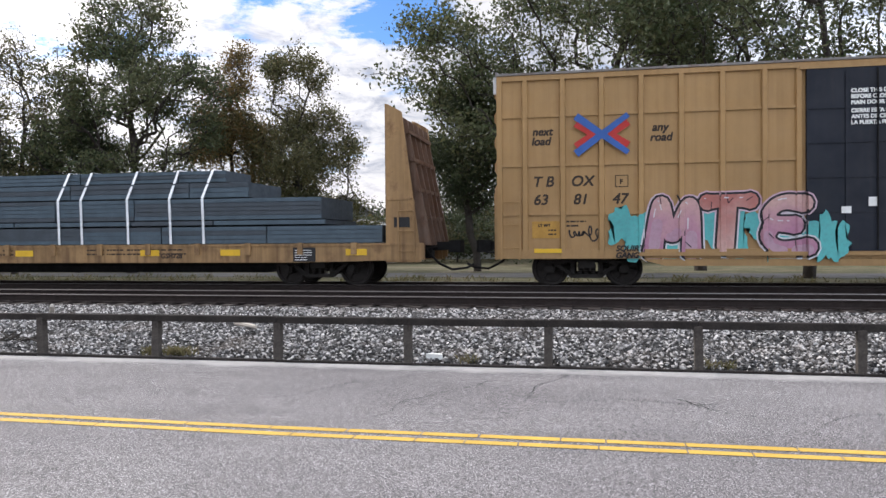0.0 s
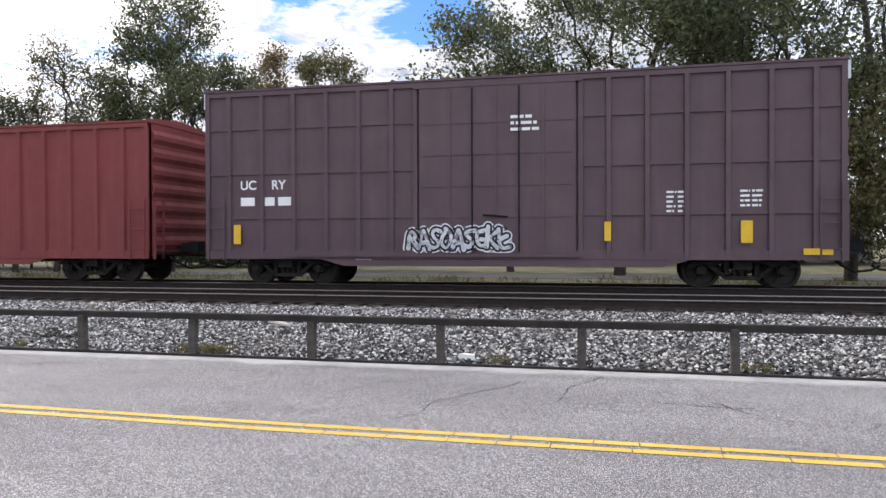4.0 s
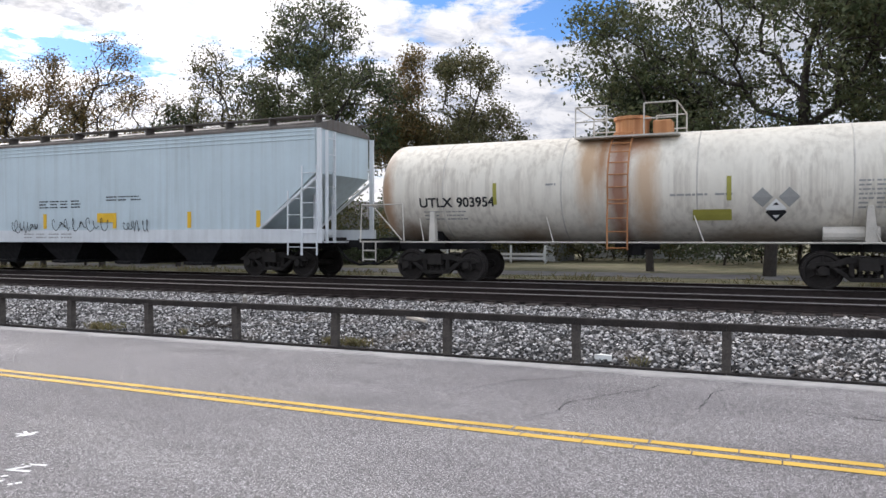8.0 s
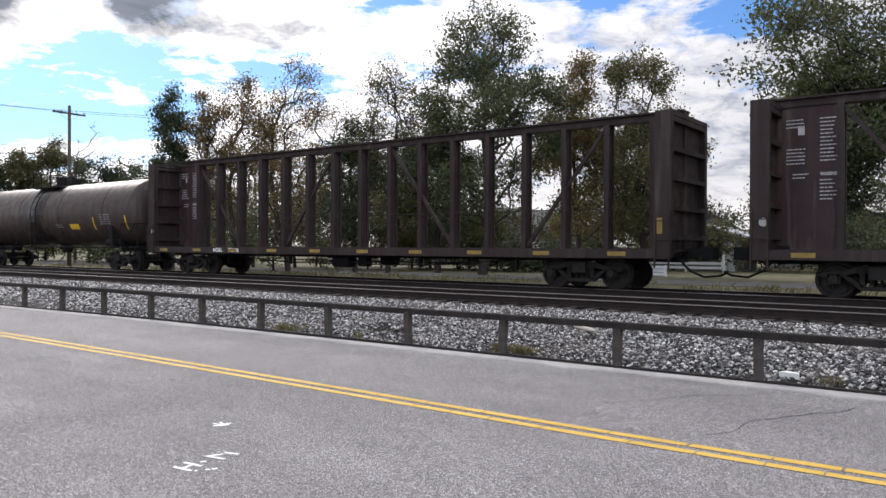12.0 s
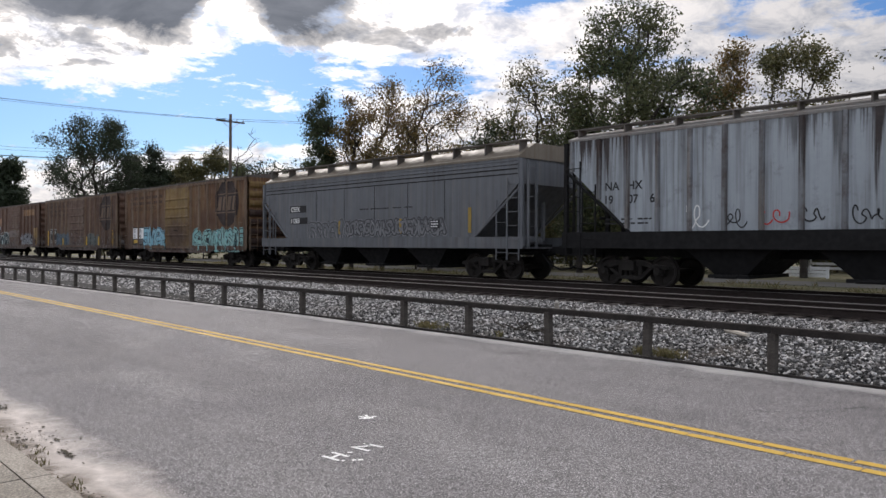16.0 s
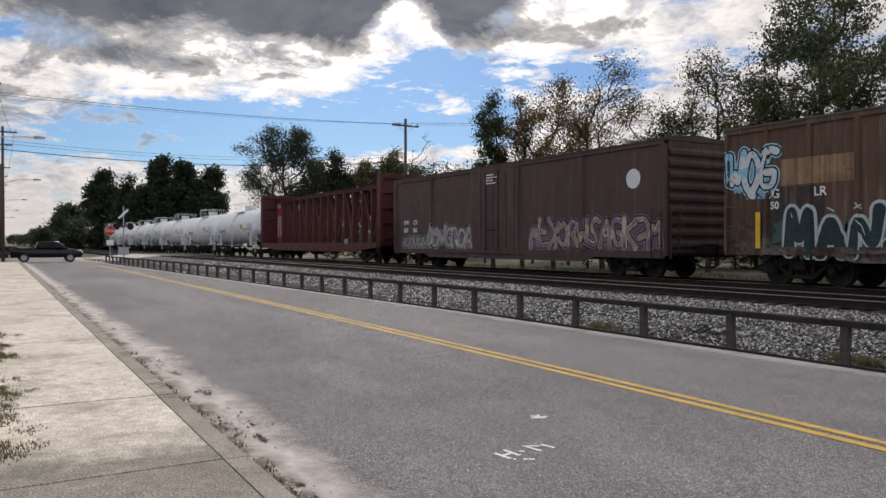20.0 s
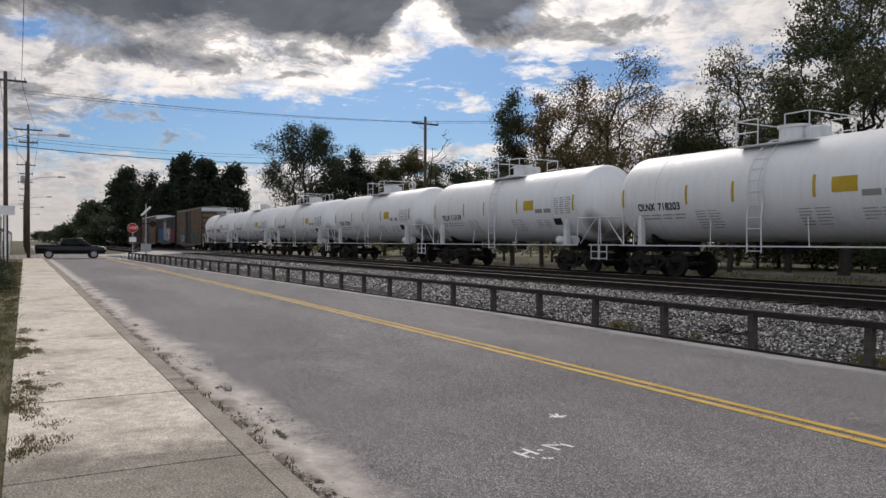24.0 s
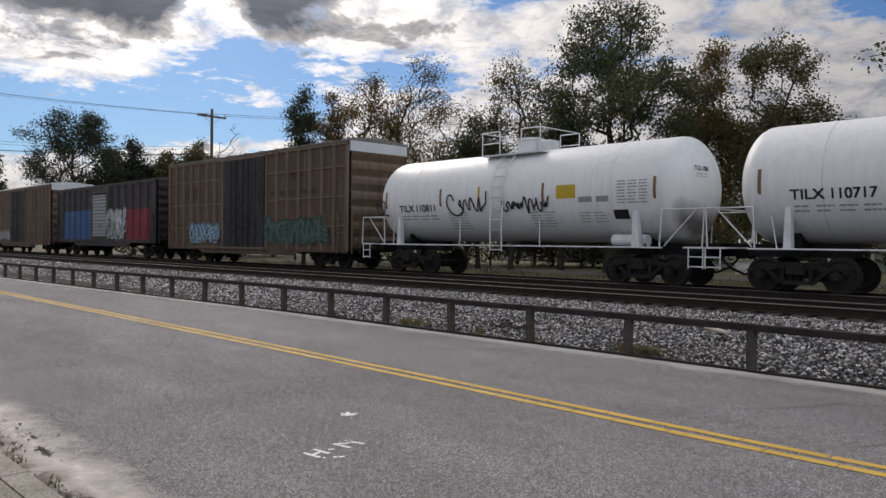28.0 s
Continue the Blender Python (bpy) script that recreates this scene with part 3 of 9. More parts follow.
def build_ground():
    bm = bmesh.new()
    g = [-3000, -1200, -500, -300, -200, -150, -100, -70, -40, -20, 0, 20, 40, 70, 120, 300, 1000, 3000]
    rows = [[bm.verts.new((x, y, -0.035)) for x in g] for y in g]
    for r, s in zip(rows, rows[1:]):
        for i in range(len(g) - 1):
            bm.faces.new((r[i], r[i + 1], s[i + 1], s[i]))
    structure("ground", bm, M["grass_ground"], "flat dry grass and bare soil along the railway")

    bm = bmesh.new()
    strip(bm, XS, lambda x: 1.30, lambda x: fence_y(x) + 0.02, 0.0)
    strip(bm, [-73, -78, -82, -86, -90, -94, -98, -100], lambda x: -60, lambda x: 1.30, 0.0)
    strip(bm, [-73, -78, -82, -86, -90, -94, -98, -100], lambda x: fence_y(x) + 0.02, lambda x: 13.2, 0.004)
    structure("road", bm, M["asphalt"], "worn grey asphalt road with cracks and dusty edges")

    rnd = random.Random(5)
    bm = bmesh.new()
    heaps = [(rnd.uniform(-34, 3), rnd.uniform(1.57, 1.95), rnd.uniform(0.10, 0.45)) for _ in range(46)]
    for i in range(2600):
        hx, hy, hr = rnd.choice(heaps)
        x, y = hx + rnd.gauss(0, hr), max(1.545, hy + rnd.gauss(0, hr * 0.22))
        r = rnd.choice((0.004, 0.006, 0.009, 0.015)) * rnd.uniform(0.7, 1.3)
        n = 7
        ring = [bm.verts.new((x + math.cos(k * math.tau / n) * r * rnd.uniform(0.8, 2.6), y + math.sin(k * math.tau / n) * r * rnd.uniform(0.5, 1.0), 0.009)) for k in range(n)]
        top = bm.verts.new((x, y, 0.009 + r * 0.35))
        for k in range(n):
            bm.faces.new((ring[k], ring[(k + 1) % n], top))
    tagged(part("gutter_debris", bm, M["soil"]), "dark crumbs of soil and leaf litter in the gutter", "debris", kind="stuff")

    # a double yellow line, worn through at the joints
    bend = lambda x: 0.50 * (1 - math.exp(min(0.0, x + 3.0) / 17.0))
    for k, y in enumerate((6.02, 6.22)):
        bm = bmesh.new()
        x = 14.0
        while x > -84:
            step = rnd.uniform(0.35, 0.85)
            g0 = 0.012 if rnd.random() < 0.9 else 0.022
            x1 = max(-84.0, x - step + g0)
            w = 0.052 + rnd.uniform(-0.0015, 0.0015)
            v = [bm.verts.new(p) for p in ((x, y + bend(x) - w, 0.005), (x1, y + bend(x1) - w, 0.005), (x1, y + bend(x1) + w, 0.005), (x, y + bend(x) + w, 0.005))]
            bm.faces.new(v[::-1])
            x -= step
        structure(f"road_line_{k + 1}", bm, M["yellow_line"], "worn yellow centre line painted on the asphalt")
    bm = bmesh.new()
    box(bm, -80.5, -80.1, 1.6, 7.6, 0.004, 0.007)
    box(bm, -77.0, -79.5, 7.8, 9.0, 0.004, 0.007)
    structure("road_line_stop", bm, M["white_line"], "faded white stop line across the side road")

    # hairline cracks wander over the lanes
    bm = bmesh.new()
    starts = [(-2.1, 8.9, 215, 2.0), (-1.2, 8.7, 245, 2.3), (-4.4, 8.8, 205, 2.4), (-7.1, 8.8, 200, 2.2), (0.8, 8.0, 300, 1.4), (1.2, 7.8, 190, 1.8), (-9.8, 8.9, 210, 2.0), (3.5, 8.8, 230, 2.5), (-0.3, 9.2, 265, 1.6)]
    for x, y, ang, length in starts:
        a, done_len, w = radians(ang), 0.0, 0.011
        pts = [(x, y)]
        while done_len < length:
            a += rnd.uniform(-0.55, 0.55)
            a = radians(ang) + (a - radians(ang)) * 0.7
            st = rnd.uniform(0.06, 0.16)
            x, y = x + math.cos(a) * st, y + math.sin(a) * st
            done_len += st
            pts.append((x, y))
        for i, ((x0, y0), (x1, y1)) in enumerate(zip(pts, pts[1:])):
            ww = w * rnd.uniform(0.5, 1.1) * (1 - i / len(pts) * 0.6)
            nx, ny = -(y1 - y0), x1 - x0
            s = ww / math.hypot(nx, ny)
            v = [bm.verts.new(p) for p in ((x0 - nx * s, y0 - ny * s, 0.003), (x1 - nx * s, y1 - ny * s, 0.003), (x1 + nx * s, y1 + ny * s, 0.003), (x0 + nx * s, y0 + ny * s, 0.003))]
            bm.faces.new(v)
    structure("road_cracks", bm, M["crack"], "thin dark cracks in the asphalt")

    # surveyors' paint on the near lane: an H, a dot, an M and a dab above them
    def strokes(name, segs, w, label):
        b = bmesh.new()
        for (x0, y0), (x1, y1) in segs:
            nx, ny = -(y1 - y0), x1 - x0
            s = w / 2 / math.hypot(nx, ny)
            v = [b.verts.new(p) for p in ((x0 - nx * s, y0 - ny * s, 0.004), (x1 - nx * s, y1 - ny * s, 0.004), (x1 + nx * s * 0.8, y1 + ny * s * 0.8, 0.004), (x0 + nx * s, y0 + ny * s, 0.004))]
            b.faces.new(v)
        structure(name, b, M["white_line"], label)
    strokes("road_mark_letters", [((-4.90, 3.32), (-4.71, 3.34)), ((-4.94, 3.435), (-4.75, 3.455)), ((-4.81, 3.34), (-4.84, 3.44)), ((-4.85, 3.515), (-4.83, 3.555)),
                                  ((-4.77, 3.675), (-4.96, 3.635)), ((-4.95, 3.64), (-4.88, 3.77)), ((-4.88, 3.76), (-4.97, 3.79)), ((-4.98, 3.775), (-4.79, 3.825)),
                                  ((-4.69, 3.35), (-4.685, 3.37)), ((-4.65, 3.415), (-4.64, 3.445)), ((-4.63, 3.455), (-4.61, 3.49))], 0.034, "white sprayed surveyor letters on the asphalt")
    strokes("road_mark_dab", [((-5.72, 4.28), (-5.69, 4.46)), ((-5.69, 4.31), (-5.65, 4.40)), ((-5.80, 4.34), (-5.70, 4.37)), ((-5.80, 4.42), (-5.69, 4.37)), ((-5.69, 4.34), (-5.68, 4.42))], 0.028, "small white sprayed dab on the asphalt")

    # track bed
    bm = bmesh.new()
    prof = [(9.80, -0.03), (10.1, 0.05), (13.3, 0.245), (13.9, 0.265), (14.5, 0.265), (21.3, 0.265), (22.2, 0.22), (25.2, -0.03)]
    a = None
    for x in [200, 100, 40, 14] + [10 - 4 * i for i in range(30)] + [-140, -200, -300, -450, -800]:
        shift = fence_y(max(x, -72)) - 9.74 if x > -78 else 3.4
        b = [bm.verts.new((x, y + (shift if i < 2 else 0), z)) for i, (y, z) in enumerate(prof)]
        if a:
            for i in range(len(prof) - 1):
                bm.faces.new((a[i], b[i], b[i + 1], a[i + 1]))
        a = b
    structure("track_bed", bm, M["shaded_ballast_bed"], "bank of crushed grey stone under the tracks")
    # a strip darkened for dirt and for the shade at the rails
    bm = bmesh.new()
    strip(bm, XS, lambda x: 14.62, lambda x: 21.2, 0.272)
    structure("track_bed_top", bm, M["dark_ballast"], "oily stone between the rails, with shade darkened into its colour")


def build_pavement():
    rnd = random.Random(8)
    walkway = thing("pavement", "pale concrete pavement with dark joints, stained", "pavement", kind="structure")
    tagged(walkway, kind="structure")
    x, i = 7.6, 0
    while x > -72:
        x1 = x - 2.6
        bm = bmesh.new()
        dz = rnd.uniform(-0.004, 0.004)
        box(bm, x1 + 0.009, x - 0.009, -0.12, 1.352, -0.05, 0.12 + dz)
        part("paving_slab", bm, M["concrete"], walkway)
        bm = bmesh.new()
        box(bm, x1 + 0.005, x - 0.005, 1.367, 1.53, -0.05, 0.117 + dz)
        part("kerb_stone", bm, M["kerb"], walkway)
        x = x1
    # crumbled joint fill under the slabs
    structure("pavement_bed", boxes((-72, 7.6, -0.11, 1.52, -0.06, 0.085)), M["soil"], "dark soil in the pavement joints")
    structure("verge", boxes((-72, 8, -9, -0.115, -0.05, 0.10)), M["grass_ground"], "patchy grass verge beside the pavement")


def stones(name, x0, x1, count, size, seed, label, beyond_track=False):
    """Loose ballast on the bank: every stone is a small crooked octahedron."""
    rng = np.random.default_rng(seed)
    x = rng.uniform(x0, x1, count)
    v = rng.uniform(0, 1, count)
    fy = 9.74 - np.maximum(0, -15 - x) * 0.03
    y = 21.15 + v * 2.6 if beyond_track else fy + 0.10 + v * (14.62 - fy - 0.10)
    z = np.interp(y, [9.8, 10.1, 13.3, 13.9, 21.3, 22.2, 25.2], [-0.02, 0.05, 0.245, 0.265, 0.265, 0.22, -0.03]) + rng.uniform(-0.012, 0.02, count)
    s = size * rng.uniform(0.55, 1.35, count)
    base = np.array([(1, 0, 0), (0, 1, 0), (-1, 0, 0), (0, -1, 0), (0, 0, 0.75), (0, 0, -0.75)], float)
    pts = base[None] * rng.uniform(0.65, 1.3, (count, 6, 1))
    a, b = rng.uniform(0, math.tau, count), rng.uniform(-0.7, 0.7, count)
    ca, sa, cb, sb = np.cos(a), np.sin(a), np.cos(b), np.sin(b)
    X = pts[..., 0] * ca[:, None] - pts[..., 1] * sa[:, None]
    Y = pts[..., 0] * sa[:, None] + pts[..., 1] * ca[:, None]
    Z = pts[..., 2]
    Y, Z = Y * cb[:, None] - Z * sb[:, None], Y * sb[:, None] + Z * cb[:, None]
    P = np.stack([X * s[:, None] + x[:, None], Y * s[:, None] + y[:, None], Z * s[:, None] + z[:, None]], -1).reshape(-1, 3)
    tri = np.array([(0, 1, 4), (1, 2, 4), (2, 3, 4), (3, 0, 4), (0, 3, 5), (3, 2, 5)])
    T = (np.arange(count)[:, None, None] * 6 + tri[None]).reshape(-1, 3)
    me = bpy.data.meshes.new(name)
    me.vertices.add(len(P))
    me.vertices.foreach_set("co", P.ravel())
    me.loops.add(T.size)
    me.loops.foreach_set("vertex_index", T.ravel().astype(np.int32))
    me.polygons.add(len(T))
    me.polygons.foreach_set("loop_start", np.arange(0, T.size, 3, dtype=np.int32))
    me.update(calc_edges=True)
    me.materials.append(M["stone"])
    tagged(new(name, me), label, "ballast", kind="stuff")


def rail_mesh(x0, x1, name):
    bm = bmesh.new()
    prism(bm, [(-0.075, 0), (0.075, 0), (0.075, 0.012), (0.012, 0.03), (0.009, 0.125), (0.036, 0.135), (0.036, 0.158), (-0.036, 0.158), (-0.036, 0.135), (-0.009, 0.125), (-0.012, 0.03), (-0.075, 0.012)], x0, x1)
    me = mesh_of(bm, name, M["rail"])
    return me


def build_tracks():
    foot = RAIL - 0.172
    web = rail_mesh(-800, 200, "rail_body")
    head = mesh_of(made(lambda b: prism(b, [(-0.036, 0.159), (0.036, 0.159), (0.028, 0.172), (-0.028, 0.172)], -800, 200)), "rail_head", M["rail_head"])
    tie = mesh_of(made(lambda b: chamfer_box(b, -0.115, 0.115, -1.30, 1.30, -0.15, 0.0, 0.015)), "wooden_tie", M["tie"])
    plate = mesh_of(boxes((-0.09, 0.09, -0.17, 0.17, 0.0, 0.016)), "tie_plate", M["rail"])
    rnd = random.Random(3)
    for yc, label in ((NEAR_TRACK, "railway track with dark wooden ties, nearer the road"), (FAR_TRACK, "railway track that carries the freight train")):
        track = thing("railway_track", label, "railway track", kind="structure", at=pose(0, yc, foot))
        for s in (-0.753, 0.753):
            r = part("rail", web, None, track)
            r.location = (0, s, 0)
            h = part("rail_head", head, None, r, "worn shiny running surface")
        n = 0
        x = 12.0
        bm = bmesh.new()
        while x > -190:
            if x > -62 and n < 150:
                t = part("wooden_tie", tie, None, track)
                t.location = (x, rnd.uniform(-0.05, 0.05), rnd.uniform(-0.012, 0.004))
                t.rotation_euler = (0, 0, rnd.uniform(-0.02, 0.02))
                n += 1
                if yc == NEAR_TRACK and x > -30:
                    q = part("tie_plate", plate, None, track)
                    q.location = (x, -0.753, 0.002)
            else:
                box(bm, x - 0.115, x + 0.115, -1.3, 1.3, -0.15, 0.0)
            x -= 0.5 if x > -62 else 1.0
        tagged(part("far_ties", bm, M["tie"], track), kind="stuff")


def build_fence():
    rnd = random.Random(12)
    fence = thing("guard_fence", "low weathered timber guard fence with square posts along the tracks", "fence", at=pose(0, 0, 0))
    x = 14.07
    pts = []
    while x > -72:
        pts.append((x, fence_y(x)))
        x -= 1.83
    post = mesh_of(made(lambda b: chamfer_box(b, -0.05, 0.05, -0.055, 0.055, -0.1, 0.545, 0.012)), "fence_post", M["fence_post"])
    for i, (x, y) in enumerate(pts):
        p = part("fence_post", post, None, fence)
        p.location = (x, y, rnd.uniform(-0.012, 0.01))
        p.rotation_euler = (rnd.uniform(-0.02, 0.02), rnd.uniform(-0.025, 0.025), rnd.uniform(-0.05, 0.05))
    for (x, y), (x2, y2) in zip(pts, pts[1:]):
        ang = math.atan2(y2 - y, x2 - x)
        L = math.hypot(x2 - x, y2 - y)
        bm = bmesh.new()
        sag = rnd.uniform(-0.008, 0.008)
        chamfer_box(bm, 0.0, L - 0.006, -0.055, 0.055, -0.046, 0.046, 0.010)
        b = part("fence_rail", bm, M["fence_wood"], fence)
        b.matrix_basis = Matrix.Translation((x, y + 0.0, 0.560 + sag * 0.5)) @ Matrix.Rotation(ang, 4, "Z")
    for (x, y), (x2, y2) in zip(pts[::2], pts[2::2]):
        ang = math.atan2(y2 - y, x2 - x)
        L = math.hypot(x2 - x, y2 - y)
        bm = bmesh.new()
        box(bm, 0.0, L - 0.01, -0.03, 0.03, -0.03, 0.022)
        b = part("ground_board", bm, M["fence_wood"], fence, "dark board lying along the foot of the posts")
        b.matrix_basis = Matrix.Translation((x, y - 0.105, 0.012 + rnd.uniform(-0.01, 0.01))) @ Matrix.Rotation(ang + rnd.uniform(-0.004, 0.004), 4, "Z")


def build_litter():
    """A stick, a pale stone and scraps on the bank."""
    tagged(part("broken_stick", made(lambda b: rod(b, (-5.75, 11.55, 0.30), (-5.28, 11.30, 0.27), 0.045, 7, 0.03)), plain("bleached_wood", (0.42, 0.38, 0.33), 0.8), None), "short bleached stick lying on the crushed stone", "stick")
    tagged(part("broken_stick", made(lambda b: rod(b, (-9.75, 12.3, 0.36), (-9.6, 12.1, 0.50), 0.05, 7, 0.035)), plain("pale_wood", (0.42, 0.39, 0.35), 0.8), None), "pale broken stick leaning on the stones", "stick")
    bm = bmesh.new()
    prism(bm, [(-2.22, 9.98), (-1.98, 9.93), (-2.00, 10.02), (-2.16, 10.09)], 0.03, 0.10, "z")
    tagged(part("concrete_lump", bm, M["white_paint"]), "white lump of broken concrete at the foot of the bank", "rubble")
    bm = bmesh.new()
    rnd = random.Random(4)
    for i in range(14):
        x, y = -8.9 + rnd.gauss(0, 0.35), 10.35 + rnd.gauss(0, 0.12)
        a = rnd.uniform(0, math.pi)
        d = rnd.uniform(0.15, 0.5)
        rod(bm, (x, y, 0.10), (x + math.cos(a) * d, y + math.sin(a) * d * 0.4, 0.14 + rnd.uniform(0, 0.08)), 0.018, 5, 0.01)
    tagged(part("brushwood", bm, M["bark"]), "small pile of dark twigs on the stones", "twigs", kind="stuff")


def grass_tufts(name, spots, blades, h, seed, label, material="grass_blade"):
    rnd = random.Random(seed)
    verts, faces = [], []
    for x, y, z, r in spots:
        for _ in range(blades):
            px, py = x + rnd.gauss(0, r), y + rnd.gauss(0, r * 0.6)
            a, lean, hh, w = rnd.uniform(0, math.tau), rnd.uniform(0.1, 0.9), h * rnd.uniform(0.4, 1.2), rnd.uniform(0.004, 0.010)
            dx, dy = math.cos(a) * lean * hh, math.sin(a) * lean * hh
            i = len(verts)
            verts += [(px - w * math.sin(a), py + w * math.cos(a), z), (px + w * math.sin(a), py - w * math.cos(a), z), (px + dx * 0.5, py + dy * 0.5, z + hh * 0.75), (px + dx, py + dy, z + hh)]
            faces += [(i, i + 1, i + 2), (i, i + 2, i + 3)]
    me = bpy.data.meshes.new(name)
    me.from_pydata(verts, [], faces)
    me.materials.append(M[material])
    tagged(new(name, me), label, "grass", kind="stuff")


build_ground()
build_pavement()
build_tracks()
build_fence()
build_litter()
stones("ballast_stones", -30, 9, 12000, 0.055, 24, "pale crushed stones on the far shoulder of the tracks", True)
stones("ballast_stones", -18, 7, 92000, 0.030, 21, "crushed grey ballast stones on the bank")
stones("ballast_stones", -42, -18, 42000, 0.043, 22, "crushed grey ballast stones on the bank")
stones("ballast_stones", -90, -42, 22000, 0.075, 23, "crushed grey ballast stones on the bank")


# ---- rolling stock: every wagon is built round x = 0, its rail head at z = 0, the road side at -y ----
CARS = []                          # (wagon, x of its middle at the clip's start)
WHEELS_FRONT, WHEELS_BACK = [], []


def wheel_pair_mesh():
    bm = bmesh.new()
    for s in (-1, 1):
        y = 0.72 * s
        rings = [(0.44, y - 0.07 * -s * 1.0), (0.42, y + 0.065 * s), (0.36, y + 0.065 * s), (0.33, y + 0.02 * s), (0.14, y + 0.03 * s), (0.11, y + 0.085 * s), (0.0, y + 0.085 * s)]
        n = 28
        prev = None
        for r, yy in [(0.455, y - 0.07 * s), (0.455, y - 0.045 * s), (0.42, y - 0.035 * s)] + rings[1:]:
            ring = [bm.verts.new((math.cos(k * math.tau / n) * max(r, 0.001), yy, math.sin(k * math.tau / n) * max(r, 0.001))) for k in range(n)]
            if prev:
                for k in range(n):
                    bm.faces.new((prev[k], prev[(k + 1) % n], ring[(k + 1) % n], ring[k]))
            prev = ring
        for k in range(3):         # raised ribs on the plate, so that the turning shows
            a = k * math.tau / 3
            c, d = math.cos(a), math.sin(a)
            rod(bm, (c * 0.13, y + 0.04 * s, d * 0.13), (c * 0.34, y + 0.035 * s, d * 0.34), 0.02, 5)
    rod(bm, (0, -1.02, 0), (0, 1.02, 0), 0.08, 10)
    return mesh_of(bm, "axle", M["wheel"])


def bogie_mesh():
    bm = bmesh.new()
    for s in (-1, 1):
        y0, y1 = sorted((0.93 * s, 1.07 * s))
        # cast side frame: arched top chord, dipped lower chord, pedestal ends
        prism(bm, [(-1.22, 0.52), (-1.10, 0.60), (-0.70, 0.62), (-0.42, 0.74), (0.42, 0.74), (0.70, 0.62), (1.10, 0.60), (1.22, 0.52), (1.08, 0.48), (0.74, 0.50), (0.46, 0.58), (-0.46, 0.58), (-0.74, 0.50), (-1.08, 0.48)], y0, y1, "y")
        prism(bm, [(-0.72, 0.50), (-0.36, 0.20), (0.36, 0.20), (0.72, 0.50), (0.58, 0.50), (0.30, 0.29), (-0.30, 0.29), (-0.58, 0.50)], y0, y1, "y")
        for x in (-0.33, 0.33):
            box(bm, x - 0.05, x + 0.05, y0, y1, 0.28, 0.60)
        for x in (-0.16, 0.0, 0.16):   # coil springs
            for k in range(5):
                rod(bm, (x, (y0 + y1) / 2, 0.30 + k * 0.05), (x, (y0 + y1) / 2, 0.33 + k * 0.05), 0.065, 8)
        for x in (-0.89, 0.89):    # bearing boxes and end caps
            box(bm, x - 0.13, x + 0.13, y0, y1, 0.33, 0.55)
            rod(bm, (x, 1.0 * s, 0.44), (x, 1.13 * s, 0.44), 0.10, 12)
        rod(bm, (-0.52, s * 0.72, 0.42), (-0.36, s * 0.72, 0.40), 0.12, 8)
        rod(bm, (0.36, s * 0.72, 0.40), (0.52, s * 0.72, 0.42), 0.12, 8)
    box(bm, -0.2, 0.2, -1.2, 1.2, 0.45, 0.72)
    return mesh_of(bm, "bogie", M["bogie"])


def coupler_mesh():
    bm = bmesh.new()
    box(bm, -0.65, 0.32, -0.10, 0.10, 0.76, 0.98)
    prism(bm, [(0.30, -0.16), (0.62, -0.22), (0.70, -0.05), (0.58, 0.02), (0.60, 0.20), (0.30, 0.17)], 0.70, 1.02, "z")
    box(bm, -0.65, -0.40, -0.34, 0.34, 0.66, 1.06)
    tube(bm, [(-0.25, -0.42, 0.78), (0.10, -0.44, 0.42), (0.42, -0.30, 0.26), (0.80, -0.22, 0.30), (0.98, -0.2, 0.40)], 0.032, 7)
    rod(bm, (0.0, -0.15, 0.86), (-0.35, -1.35, 0.78), 0.016, 6)
    return mesh_of(bm, "coupler", M["frame_black"])


WHEEL_ME, BOGIE_ME, COUPLER_ME = wheel_pair_mesh(), bogie_mesh(), coupler_mesh()


def running_gear(car, L, inset=2.1, sill=0.75, reach=0.75):
    """Bogies with their wheel pairs, couplers and the spine under the floor."""
    for s in (-1, 1):
        b = part("bogie", BOGIE_ME, None, car)
        b.location = (s * (L / 2 - inset), 0, RAIL - BODY)
        for x, store in ((0.89, WHEELS_FRONT), (-0.89, WHEELS_BACK)):
            w = part("axle", WHEEL_ME, None, b)
            w.location = (x, 0, 0.42)
            store.append(w)
        c = part("coupler", COUPLER_ME, None, car)
        c.matrix_basis = pose(s * (L / 2 + reach - 0.70), 0, 0, 0, 0, 0 if s > 0 else 180)
    part("centre_sill", boxes((-L / 2 + 0.1, L / 2 - 0.1, -0.20, 0.20, sill, sill + 0.28)), M["frame_black"], car)


def brake_gear(car, x=0.0, z=0.45):
    bm = bmesh.new()
    rod(bm, (x - 0.9, -0.75, z + 0.2), (x - 0.1, -0.75, z + 0.2), 0.20, 12)
    rod(bm, (x + 0.5, 0.2, z + 0.22), (x + 1.1, 0.2, z + 0.22), 0.15, 10)
    box(bm, x + 0.3, x + 0.65, -0.9, -0.6, z + 0.05, z + 0.4)
    rod(bm, (x - 3.6, -0.55, z + 0.25), (x + 3.6, -0.55, z + 0.22), 0.022, 6)
    rod(bm, (x - 4.6, -1.0, z + 0.18), (x + 4.6, -1.0, z + 0.25), 0.018, 6)
    for k in (-3.2, -1.6, 1.4, 3.0):
        box(bm, x + k, x + k + 0.05, -1.02, -0.98, z + 0.02, z + 0.4)
    part("brake_gear", bm, M["frame_black"], car)


